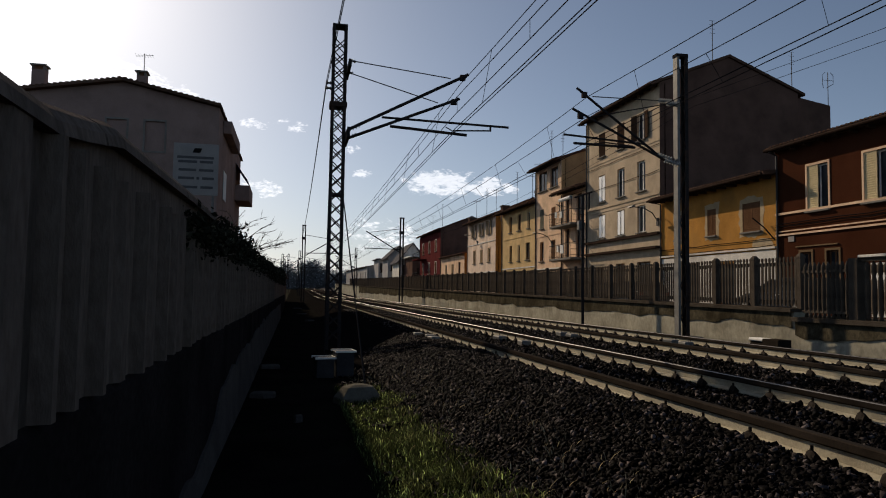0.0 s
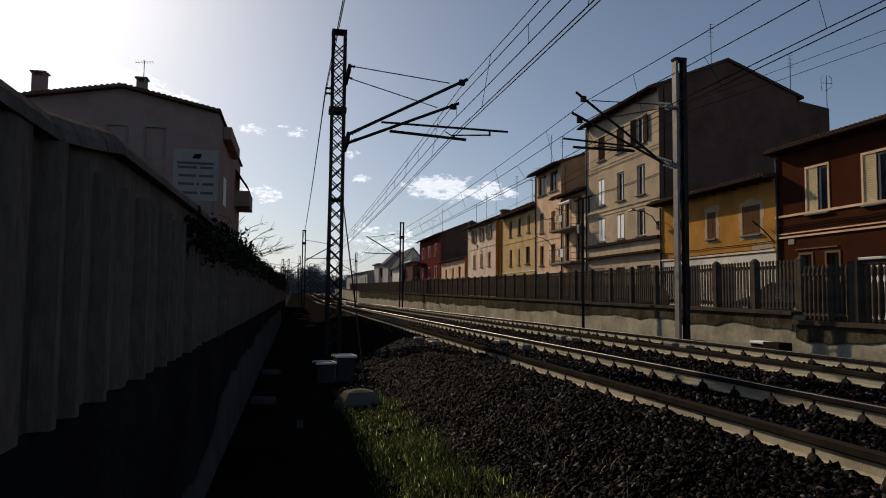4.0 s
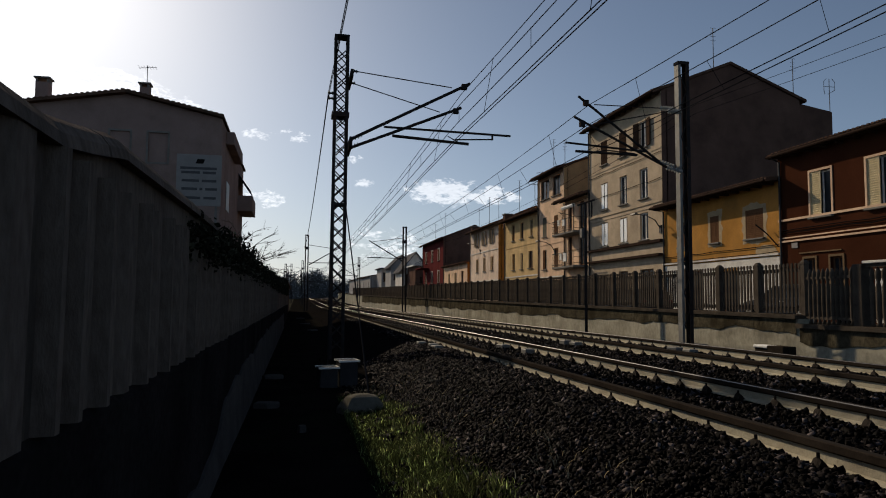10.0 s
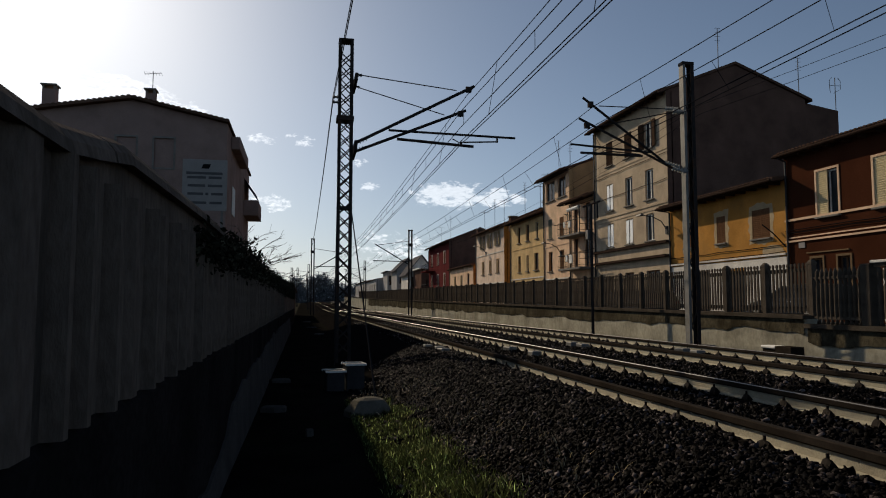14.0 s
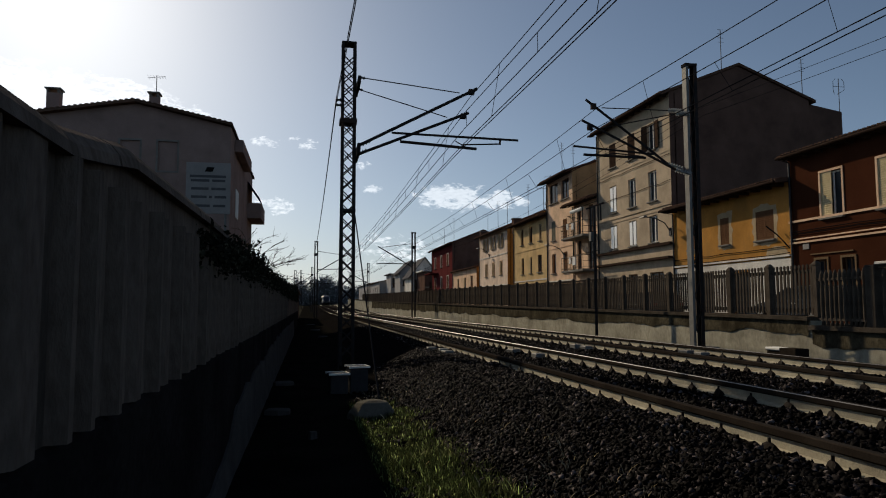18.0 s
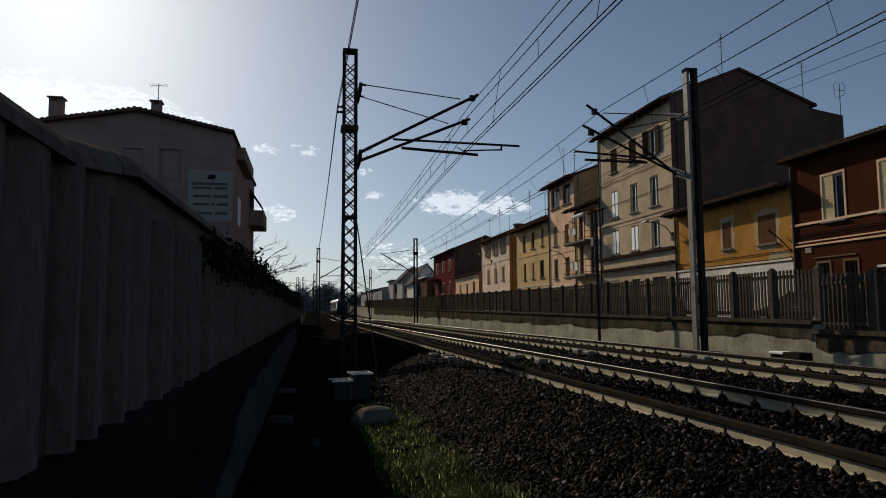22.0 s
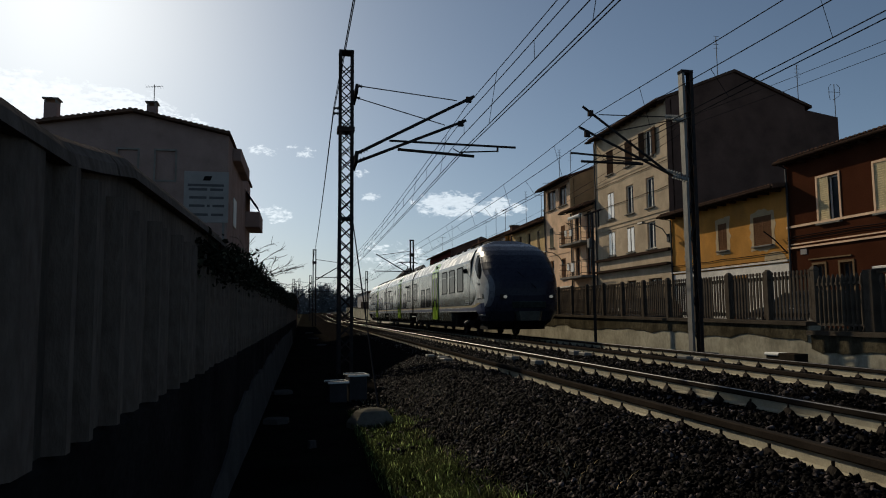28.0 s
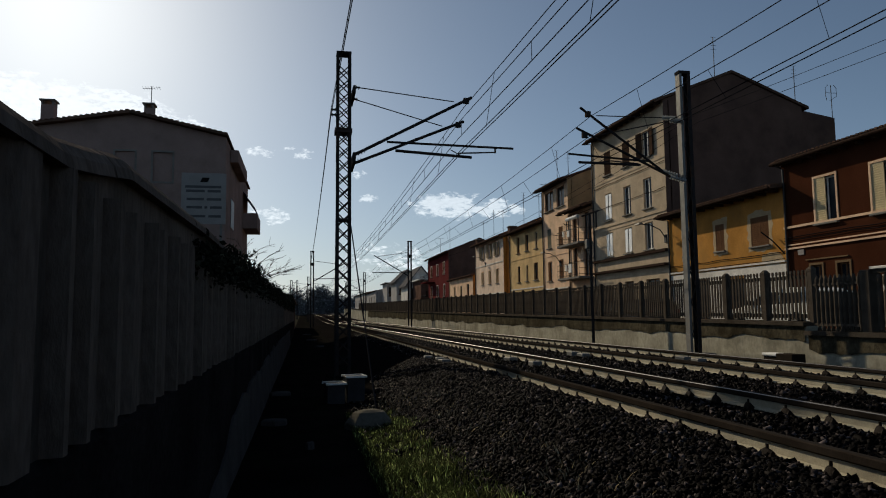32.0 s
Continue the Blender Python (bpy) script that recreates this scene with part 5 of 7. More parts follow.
    part("blind", Geo().tube([(-0.95, 0.5, 7.55), (-0.95, 2.6, 7.55)], 0.14, 8), "white", h, "rolled white blind over the balcony")
    part("blind_frame", Geo().tube([(-0.95, 0.45, 5.75), (-0.95, 0.45, 7.6), (-0.95, 2.65, 7.6), (-0.95, 2.65, 6.7)], 0.035, 6), "iron", h, "thin dark frame of the blind")
    part("clothes_airer", Geo().tube([(-1.1, 1.0, 6.9), (-1.7, 1.4, 7.1), (-1.1, 1.9, 6.95)], 0.02, 5), "iron", h, "folding clothes airer")
    part("line_arm", Geo().tube([(-1.1, 2.8, 6.4), (-1.8, 3.3, 6.5)], 0.02, 5), "iron", h, "thin iron arm for a clothes line")
    wins = [(52.1, 10.0, 1.7, 1.6, "dark", "shutter_dark", None), (54.7, 10.0, 2.0, 1.6, "dark", "shutter_dark", None), (52.2, 6.8, 0.9, 1.6, "shut", SB, None), (54.8, 6.9, 0.9, 1.6, "shut", SG, None),
            (52.2, 4.2, 0.9, 1.6, "shut", SB, None), (54.8, 4.2, 0.9, 1.6, "half", SB, None)]
    house("house", "tall cream house with a loggia under the eave", 50.52, 56.4, 12.0, "cream_plaster", wins, depth=9, rise=1.6, over=0.7, gable="straw_plaster",
          bands=((6.2, 0.08, 0.04, "cream_plaster"), (3.5, 0.1, 0.05, "white_plaster")))
    wins = [(58.2, 7.25, 0.7, 1.45, "half", "shutter_tan", None), (60.8, 7.25, 0.9, 1.5, "dark", SB, None), (63.4, 7.25, 0.8, 1.5, "dark", SB, None),
            (58.4, 4.5, 1.1, 1.5, "dark", SB, None), (60.9, 4.5, 0.7, 1.45, "half", "shutter_tan", None), (63.3, 4.5, 0.75, 1.5, "dark", SB, None)]
    house("house", "straw-yellow two-storey house with brown shutters", 56.42, 66.2, 9.4, "straw_plaster", wins, depth=9, rise=1.7, over=0.7,
          bands=((6.6, 0.08, 0.04, "straw_plaster"), (3.8, 0.1, 0.05, "white_plaster"), (3.0, 0.08, 0.05, "white_plaster")))
    for x, y, z, w in ((20.4, 66.6, 9.6, 0.7), (20.5, 56.9, 9.7, 0.6), (20.6, 80.6, 9.8, 0.7)):
        c = thing("chimney", "short dark chimney stack at the eave", "chimney", group="roof chimneys", at=(x, y, z))
        part("flue", Geo().box(-w / 2, w / 2, -w / 2, w / 2, -0.9, 0.55), "brown_plaster", c, bevel=0.02)
        part("cap", Geo().box(-w / 2 - 0.08, w / 2 + 0.08, -w / 2 - 0.08, w / 2 + 0.08, 0.551, 0.64), "concrete", c)
    wins = [(y, z, 0.95, 1.45, st, "shutter_tan", sr) for y in (70.8, 73.8, 76.9) for z, st, sr in ((7.7, "open", None), (4.8, "half", "cream_plaster"))]
    house("house", "pale pink house with open brown shutters", 68.4, 80.2, 9.6, "pink_plaster", wins, depth=8, rise=1.7, over=0.6, gable="ochre_plaster",
          bands=((6.9, 0.1, 0.05, "white_plaster"), (3.7, 0.1, 0.05, "white_plaster")))
    wins = [(84.2, 3.7, 1.2, 1.6, "dark", SB, None), (88, 3.7, 1.3, 1.5, "half", "shutter_tan", None), (92, 3.7, 1.2, 1.5, "half", "shutter_tan", None)]
    house("house", "low cream outbuilding with a flat eave", 81.6, 95.4, 6.2, "cream_plaster", wins, depth=7, rise=0.9, over=0.3, gable="ochre_plaster")
    wins = [(y, z, 1.2, 1.7, "half", SB, "white_plaster") for y in (99, 104, 109) for z in (7.4, 4.2)]
    # brown gable on a red house: its shade put into the colour
    h = house("house", "dark red house with red balconies", 95.8, 112, 10.4, "red_plaster", wins, depth=9, rise=1.8, over=0.6, gable="brown_plaster")
    balcony(h, 13.0, 5.8, 5, 1.4, "red_plaster")
    balcony(h, 13.0, 2.7, 5, 1.4, "red_plaster")
    wins = [(y, 3.5, 1.5, 1.6, "half", SG, None) for y in (170, 180, 190, 200, 210, 220)]
    for a, b, ev, wl, xx, ri, lab in ((164, 178, 7.2, "grey_plaster", 22.0, 3.2, "grey gabled house far along the street"), (181, 196, 6.0, "white_plaster", 23.5, 2.6, "small white gabled house far along the street"),
                                      (199, 216, 8.4, "pink_plaster", 24.5, 2.4, "pale pink house far along the street"), (220, 246, 5.6, "grey_plaster", 26.0, 3.0, "low grey shed far along the street")):
        house("house", lab, a, b, ev, wl, [w for w in wins if a + 1 < w[0] < b - 1], x=xx, depth=9, rise=ri, over=0.4, tiles=False)
    for x0, x1, y, ev, ri, mat, rf, lab in ((20.3, 27.0, 121, 7.6, 0.0, "brown_plaster", "white", "dark flat-roofed block with a pale roof edge"), (19.4, 24.6, 131, 7.4, 3.2, "white_plaster", "slate_grey", "white gable-fronted house far along the street"),
                                          (18.9, 23.5, 143, 8.6, 2.2, "grey_plaster", "slate_grey", "grey gable-fronted house far along the street"), (18.5, 22.0, 156, 8.6, 0.0, "grey_plaster", "darkmetal", "tall grey box of a workshop")):
        gable_front(x0, x1, y, ev, ri, mat, rf, lab)
    for a, b, ev in ((166, 190, 7.3), (192, 232, 7.7)):
        house("house", "low grey workshop row far along the street", a, b, ev, "grey_plaster", [(y, 4.6, 1.6, 1.6, "dark", SB, None) for y in np.arange(a + 4, b - 2, 6.0).tolist()], x=17.0, depth=6, rise=0.5, over=0.3, tiles=False)
    for y, z in ((35.9, 5.7), (52.4, 5.5), (75.5, 7.1)):
        street_lamp(20, y, z)
    for x, y, z, hh, k in ((23.5, 35.9, 15.0, 2.6, 2), (29.08, 36.3, 13.6, 2.75, 2), (31.6, 36.3, 13.1, 2.2, 1), (20.6, 57.0, 9.6, 3.2, 0), (20.8, 59.5, 9.6, 2.6, 0), (20.5, 63, 9.6, 3.4, 2),
                           (20.7, 52, 12.2, 2.2, 2), (20.9, 55, 12.2, 3.0, 2), (20.5, 70, 9.8, 2.6, 0), (20.6, 74, 9.8, 3.2, 2), (20.5, 78, 9.8, 2.4, 0), (20.5, 97, 10.8, 3.2, 2), (20.5, 104, 10.8, 2.4, 0)):
        antenna(x, y, z, hh, k)


# ---------------------------------------------------------------- behind the lineside wall
def build_left_house():
    y0, x0, x1, base, eave = 40.0, -15.4, -4.25, 0.25, 11.55
    ob = thing("apartment_house", "shaded dusky pink apartment house with a low hipped tile roof", "house", at=(x1, y0, base))
    H = eave - base
    wins = [(-3.31, 8.95, 1.0, 1.62), (-5.25, 8.95, 1.0, 1.62), (-9.2, 8.95, 1.0, 1.62), (-3.31, 5.6, 1.0, 1.62)]
    g = facade_geo(x0 - x1, 0, 0, H, [(a - w / 2, a + w / 2, z - base, z - base + hh) for a, z, w, hh in wins])
    g.v = [(v[1], v[0], v[2]) for v in g.v]
    part("front_wall", g.mesh("front_wall", "dusky_plaster", weld=True), None, ob)
    # black sheet standing in for the dark rooms behind the windows
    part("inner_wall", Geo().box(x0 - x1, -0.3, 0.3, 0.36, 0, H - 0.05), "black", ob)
    part("side_wall", Geo().box(-0.3, 0, 0.003, 16, 0, H), "dusky_plaster", ob)
    part("side_wall", Geo().box(x0 - x1, x0 - x1 + 0.3, 0.003, 16, 0, H), "dusky_plaster", ob)
    part("back_wall", Geo().box(x0 - x1 + 0.3, -0.3, 15.7, 16, 0, H), "dusky_plaster", ob)
    for a, z, w, hh in wins:
        win = part("window", Geo().box(a - w / 2 - 0.1, a + w / 2 + 0.1, -0.03, 0.0, z - base - 0.1, z - base).box(a - w / 2 - 0.1, a - w / 2, -0.03, 0, z - base, z - base + hh)
                   .box(a + w / 2, a + w / 2 + 0.1, -0.03, 0, z - base, z - base + hh).box(a - w / 2 - 0.1, a + w / 2 + 0.1, -0.03, 0, z - base + hh, z - base + hh + 0.1), "concrete", ob, "pale plaster window surround")
        part("shutter", Geo().box(a - w / 2, a + w / 2, 0.1, 0.14, z - base, z - base + hh), "dusky_plaster", win)
    lx = x0 - x1
    rx, rz, o, t = -5.0, 1.06, 0.12, 0.15
    for a, b, za, zb in ((lx - o, rx - 0.003, H - 0.05, H + rz), (rx, o, H + rz, H - 0.02)):
        g = Geo()
        prof = [(a, za), (b, zb), (b, zb + t), (a, za + t)]
        g.loft([[(p, -0.45, q) for p, q in prof], [(p, 16.5, q) for p, q in prof]])
        part("roof", g, "tile", ob, "low dark tiled roof slope")
    g = Geo()
    prof = [(lx, H - 0.01), (0, H - 0.01), (rx, H + rz)]
    g.loft([[(p, 0.003, q) for p, q in prof], [(p, 0.3, q) for p, q in prof]])
    part("gable", g, "dusky_plaster", ob)
    vt = Geo().loft([[(0.11 * math.cos(a), y, 0.045 * math.sin(a)) for a in [math.pi * i / 5 for i in range(6)]] for y in (-0.5, 0.2)]).mesh("roof_tile", "tile")
    for i in range(40):
        x = lx + 0.1 + (-lx - 0.1) * i / 39
        part("roof_tile", vt, None, ob, at=(x, 0, t + (H + rz - (rx - x) * (rz + 0.05) / (rx - lx) if x < rx else H + rz - (x - rx) * (rz + 0.02) / -rx)))
    part("side_eave", Geo().box(0.003, 0.5, 2.2, 8.5, H - 0.95, H - 0.2), "dusky_plaster", ob, bevel=0.03)
    for x, w, hh in ((-9.75, 0.66, 1.9), (-4.45, 0.5, 1.95)):
        c = part("chimney", Geo().box(x - w / 2, x + w / 2, 1.6, 2.2, H, H + hh), "dusky_plaster", ob, "short brick chimney")
        part("chimney_cap", Geo().box(x - w / 2 - 0.08, x + w / 2 + 0.08, 1.5, 2.3, H + hh + 0.2, H + hh + 0.28).box(x - w / 2, x - w / 2 + 0.1, 1.6, 2.2, H + hh, H + hh + 0.2).box(x + w / 2 - 0.1, x + w / 2, 1.6, 2.2, H + hh, H + hh + 0.2), "concrete", c)
    b = part("balcony", Geo().box(0, 1.0, 11.5, 15.5, 7.6, 7.77).box(0.9, 1.0, 11.5, 15.5, 7.77, 8.7).box(0, 0.9, 11.5, 11.6, 7.77, 8.7), "dusky_plaster", ob, "solid-fronted balcony")
    part("white_blind", Geo().box(0.02, 0.06, 3.0, 4.6, 6.6, 8.3), "white", ob, "white blind on the side window", bevel=0.01)
    part("awning", Geo().add([(0, 11.5, 10.3), (0, 15.5, 10.3), (0.85, 15.5, 9.1), (0.85, 11.5, 9.1), (0, 11.5, 10.26), (0, 15.5, 10.26), (0.85, 15.5, 9.06), (0.85, 11.5, 9.06)],
                             [(0, 1, 2, 3), (7, 6, 5, 4), (3, 2, 6, 7), (0, 3, 7, 4), (1, 5, 6, 2)]), "blue_cloth", ob, "sloping cloth awning")
    antenna(-8.65, 42, 12.6, 2.3, 0)
    # notice board on posts behind the wall
    s = thing("notice_board", "white notice board with a dark emblem and lines of lettering", "sign", at=pose(-3.62, 27, 4.986) @ Matrix.Diagonal((1.227, 1.227, 1.227, 1)))
    part("board", Geo().box(-0.66, 0.64, -0.02, 0.02, 0.0, 1.56), "board", s, bevel=0.008)
    part("emblem", Geo().add([(-0.12, -0.026, 1.28), (0.1, -0.026, 1.28), (0.16, -0.026, 1.42), (-0.06, -0.026, 1.42), (-0.12, -0.03, 1.28), (0.1, -0.03, 1.28), (0.16, -0.03, 1.42), (-0.06, -0.03, 1.42)],
                             [(3, 2, 1, 0), (4, 5, 6, 7), (0, 1, 5, 4), (1, 2, 6, 5), (2, 3, 7, 6), (3, 0, 4, 7)]), "black", s, "dark slanted emblem")
    for z, words in ((1.1, ((-0.55, 0.5),)), (0.97, ((-0.52, 0.02), (0.1, 0.48))), (0.72, ((-0.5, 0.0), (0.08, 0.5))), (0.47, ((-0.5, -0.05), (0.02, 0.1), (0.18, 0.52))), (0.2, ((-0.45, 0.05), (0.14, 0.5)))):
        for a, b in words:
            part("lettering", Geo().box(a, b, -0.027, -0.021, z, z + 0.075), "faded_ink", s)
    for x in (-0.5, 0.5):
        part("post", Geo().tube([(x, 0.05, -3.9), (x, 0.05, 1.5)], 0.035, 8), "galv", s)


def bare_tree(x, y, base, height, seed, lean=0.4):
    rng = random.Random(seed)
    t = thing("bare_tree", "leafless tree with fine arching twigs", "tree", at=(x, y, base))
    trunk, limbs = Geo(), Geo()
    pts = [Vector((0, 0, 0)), Vector((0.1, 0, height * 0.25)), Vector((0.25, 0.05, height * 0.5))]
    trunk.tube(pts, 0.11, 8, 0.06)

    def grow(p, d, length, r, depth):
        q = [p]
        for i in range(4):
            d = (d + Vector((rng.uniform(-0.25, 0.25), rng.uniform(-0.25, 0.25), rng.uniform(-0.16, 0.12)))).normalized()
            q.append(q[-1] + d * length / 4)
        limbs.tube(q, r, 5, r * 0.5)
        if depth:
            for i in range(3 if depth > 1 else 4):
                a = q[rng.randint(1, 4)]
                grow(a, (d + Vector((rng.uniform(-0.6, 0.9), rng.uniform(-0.8, 0.8), rng.uniform(-0.3, 0.5)))).normalized(), length * 0.62, max(0.008, r * 0.5), depth - 1)

    for k in range(6):
        a = k * 1.05
        grow(pts[-1] - Vector((0, 0, 0.4 * rng.random() * height * 0.3)), Vector((math.cos(a) + lean, math.sin(a) * 0.6, rng.uniform(0.4, 1.1))).normalized(), height * 0.36, 0.04, 3)
    part("trunk", trunk, "bark", t)
    part("crown", limbs, "bark", t)
    return t


def build_distance():
    """Woods and hills at the end of the line."""
    rng = np.random.default_rng(21)
    for name, x0, x1, y, hgt, n, seed in (("far_trees", -4, 30, 330, 15, 80, 1), ("far_trees", 19, 60, 250, 8, 80, 2), ("far_trees", -160, -12, 260, 6, 90, 3), ("far_trees", 60, 260, 320, 14, 120, 4)):
        pts = []
        for _ in range(n):
            x = rng.uniform(x0, x1)
            h = hgt * (0.6 + 0.5 * abs(smooth_noise(x * 0.08, seed)))
            if abs(x - 6) < 7 and name == "far_trees" and y < 300:
                continue
            for z in np.arange(0.8, h, 1.3):
                pts.append((x + rng.normal() * 1.5, y + rng.normal() * 5, z))
        v, f = leaf_cloud(pts, 40, np.array((1.5, 2.0, 1.1)), 0.42, seed)
        tagged(new("far_trees", raw("far_trees", v, f, "farwood")), "wood at the far end of the line, haze in its colour", "trees", kind="stuff")
    g = Geo()
    xs = np.arange(-900, 1400, 25)
    n = len(xs)
    top = [(x, 1500, max(4, 34 + 14 * smooth_noise(x, 2, 0.006) + 10 * smooth_noise(x, 9, 0.03) - abs(x + 20) * 0.06)) for x in xs]
    g.add([(x, 1400, -1) for x in xs] + top + [(x, 1700, -1) for x in xs], [(i, i + 1, n + i + 1, n + i) for i in range(n - 1)] + [(n + i, n + i + 1, 2 * n + i + 1, 2 * n + i) for i in range(n - 1)])
    thing("backdrop", "hills on the horizon, haze in their blue-grey colour", "hill", g, "hill", kind="structure", smooth=True)


# blue-grey instead of ground colour: distance haze put into the hill
M["hill"] = material("hazed_hill", (0.3, 0.36, 0.42), 1.0, 0, 0.1, 0.01, 0.1, 0.0)
build_houses()
build_left_house()
bare_tree(-3.0, 28, 0.25, 4.4, 8, 0.7)
build_distance()


# ---------------------------------------------------------------- train
M["tr_white"] = material("train_white", (0.5, 0.5, 0.475), 0.25, 0, 0.07, 0.6, 2.2, 0.0, (0.36, 0.35, 0.31), 0.4, spec=0.5, stretch=(1, 1.2, 0.8))
M["tr_grey"] = material("train_grey", (0.21, 0.215, 0.2), 0.17, 0, 0.08, 0.6, 2.4, 0.0, (0.19, 0.19, 0.165), 0.45, spec=0.45, stretch=(1, 1.1, 0.8))
M["tr_panel"] = material("train_panel", (0.058, 0.065, 0.056), 0.18, 0, 0.12, 0.7, 2.2, 0.0, (0.09, 0.095, 0.08), 0.55, spec=0.5, stretch=(1, 1.1, 0.9))
M["tr_skirt"] = material("train_skirt", (0.03, 0.036, 0.032), 0.25, 0, 0.15, 0.8, 3, 0.0, (0.05, 0.048, 0.04), 0.5, spec=0.3)
M["tr_blue"] = material("train_blue", (0.021, 0.034, 0.09), 0.35, 0, 0.15, 1, 5, 0.0, spec=0.4)
M["tr_yellow"] = material("train_yellow", (0.34, 0.26, 0.12), 0.4, 0, 0.15, 1, 5, 0.0, spec=0.4)
M["tr_green"] = material("train_green", (0.26, 0.42, 0.035), 0.17, 0, 0.1, 1, 5, 0.0, (0.24, 0.36, 0.06), 0.4, spec=0.5)
M["tr_glass"] = material("train_glass", (0.008, 0.009, 0.011), 0.1, 0, 0.2, 1.5, 9, 0.0, spec=0.03)
# blue-grey between white and front: the cheek's shaded turn put into paint
M["tr_cheek_shade"] = material("cheek_shade_grey", (0.07, 0.075, 0.1), 0.3, 0, 0.12, 1, 5, 0.0, spec=0.3)
M["tr_front"] = material("windscreen_front", (0.022, 0.023, 0.036), 0.3, 0, 0.15, 1.5, 9, 0.0, spec=0.12)
M["tr_dark"] = material("underframe", (0.03, 0.028, 0.026), 0.8, 0.2, 0.3, 2, 30, 0.3)
M["lamp_glow"] = material("headlamp_glass", (0.12, 0.12, 0.115), 0.2, 0, 0.05, 5, 40, 0.0)
_b = M["lamp_glow"].node_tree.nodes["Principled BSDF"]
_b.inputs["Emission Color"].default_value, _b.inputs["Emission Strength"].default_value = (1, 0.93, 0.8, 1), 0.14

HW = 1.452
# height over the rail, half width, colour of the strip above it
BODY = [(0.90, 1.3, "tr_dark"), (0.93, HW - 0.01, "tr_dark"), (0.95, HW, "tr_white"), (0.985, HW, "tr_blue"), (1.09, HW, "tr_white"), (1.12, HW, "tr_yellow"), (1.185, HW, "tr_grey"),
        (2.86, HW, "tr_grey"), (2.95, HW - 0.02, "tr_white"), (3.3, HW - 0.2, "tr_white"), (3.52, HW - 0.48, "tr_grey"), (3.68, HW - 0.9, "tr_grey"), (3.72, 0.0, "tr_grey")]
TRAIN_MATS = ["tr_skirt", "tr_white", "tr_blue", "tr_yellow", "tr_grey", "tr_panel", "tr_glass", "tr_dark", "tr_front", "tr_cheek_shade"]


def car_body(s0, s1):
    """Body shell between two stations, strip by strip."""
    v, f, mi = [], [], []
    n = len(BODY)
    for s in (s0, s1):
        for sx in (-1, 1):
            for z, w, _ in BODY:
                v.append((sx * w, s, z))
    for side in (0, 1):
        for i in range(n - 1):
            a, b = side * n + i, 2 * n + side * n + i
            f.append((a, a + 1, b + 1, b))
            mi.append(TRAIN_MATS.index(BODY[i][2]))
    f.append((0, n, 3 * n, 2 * n))
    mi.append(7)
    for e in (0, 2 * n):
        f.append(tuple([e + i for i in range(n)] + [e + n + i for i in reversed(range(n - 1))]))
        mi.append(7)
    return v, f, mi


def finish(name, v, f, mi, parent, label=""):
    me = bpy.data.meshes.new(name)
    me.from_pydata(v, [], f)
    for k in TRAIN_MATS:
        me.materials.append(M[k])
    me.polygons.foreach_set("material_index", mi)
    bm = bmesh.new()
    bm.from_mesh(me)
    bmesh.ops.recalc_face_normals(bm, faces=bm.faces)
    bm.to_mesh(me)
    bm.free()
    return part(name, me, None, parent, label)


NOSE = [(0.40, 2.0, 1.1), (0.6, 2.4, 1.3), (0.95, 2.66, HW), (1.2, 2.76, HW), (1.5, 2.79, HW), (1.75, 2.78, HW), (2.0, 2.73, HW - 0.005), (2.25, 2.62, HW - 0.015), (2.5, 2.44, HW - 0.035), (2.75, 2.18, HW - 0.065),
        (3.0, 1.86, HW - 0.12), (3.2, 1.5, HW - 0.19), (3.4, 1.0, HW - 0.32), (3.55, 0.42, HW - 0.52), (3.7, 0.05, HW - 1.0)]


def nose_at(z):
    """Length and half width of the cab front at a height over the rail."""
    zs = [q[0] for q in NOSE]
    return float(np.interp(z, zs, [q[1] for q in NOSE])), float(np.interp(z, zs, [q[2] for q in NOSE]))


def nose_x(s, z):
    """Half width of the cab at s metres before the joint."""
    tip, w = nose_at(z)
    c = min(1.0, max(0.0, s) / tip) ** 2
    return math.sqrt(1 - c * c) ** 0.62 * w


def nose(sign):
    """Blunt rounded cab front: superelliptic rings stacked by height."""
    A = 61
    v, f, mi = [], [], []
    zs = sorted({*[q[0] for q in NOSE], *np.arange(0.98, 3.68, 0.07).round(3).tolist()})
    half, cut, mid = (A - 1) // 2, 10, 15       # columns from the flank to the middle; the white ends at cut, its painted shade at mid
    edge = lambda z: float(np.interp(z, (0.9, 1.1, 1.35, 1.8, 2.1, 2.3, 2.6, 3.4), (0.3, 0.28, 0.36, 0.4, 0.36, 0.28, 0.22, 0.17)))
    for z in zs:
        tip, w = nose_at(z)
        e = edge(z)
        for k in range(A):
            j = min(k, A - 1 - k)
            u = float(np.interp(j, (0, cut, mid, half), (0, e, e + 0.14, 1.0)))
            a = (math.pi / 2 - u * math.pi / 2) * (-1 if k < half else 1)
            sx, cs = math.sin(a), max(0.0, math.cos(a))
            v.append((math.copysign(abs(sx) ** 0.62, sx) * w, sign * cs ** 0.5 * tip, z))
    for i in range(len(zs) - 1):
        z = zs[i]
        for k in range(A - 1):
            j = min(k, A - 2 - k)
            if z < 0.94 and j < 3:              # open over the bogie
                continue
            f.append((i * A + k, i * A + k + 1, (i + 1) * A + k + 1, (i + 1) * A + k))
            if z < 0.54:
                m = "tr_dark"
            elif z < 0.94:
                m = "tr_front"
            elif z < 1.1:
                m = "tr_blue" if j < cut else "tr_front"
            else:
                m = "tr_white" if j < cut else "tr_cheek_shade" if j < mid and z < 2.4 else "tr_front"
            mi.append(TRAIN_MATS.index(m))
    return v, f, mi


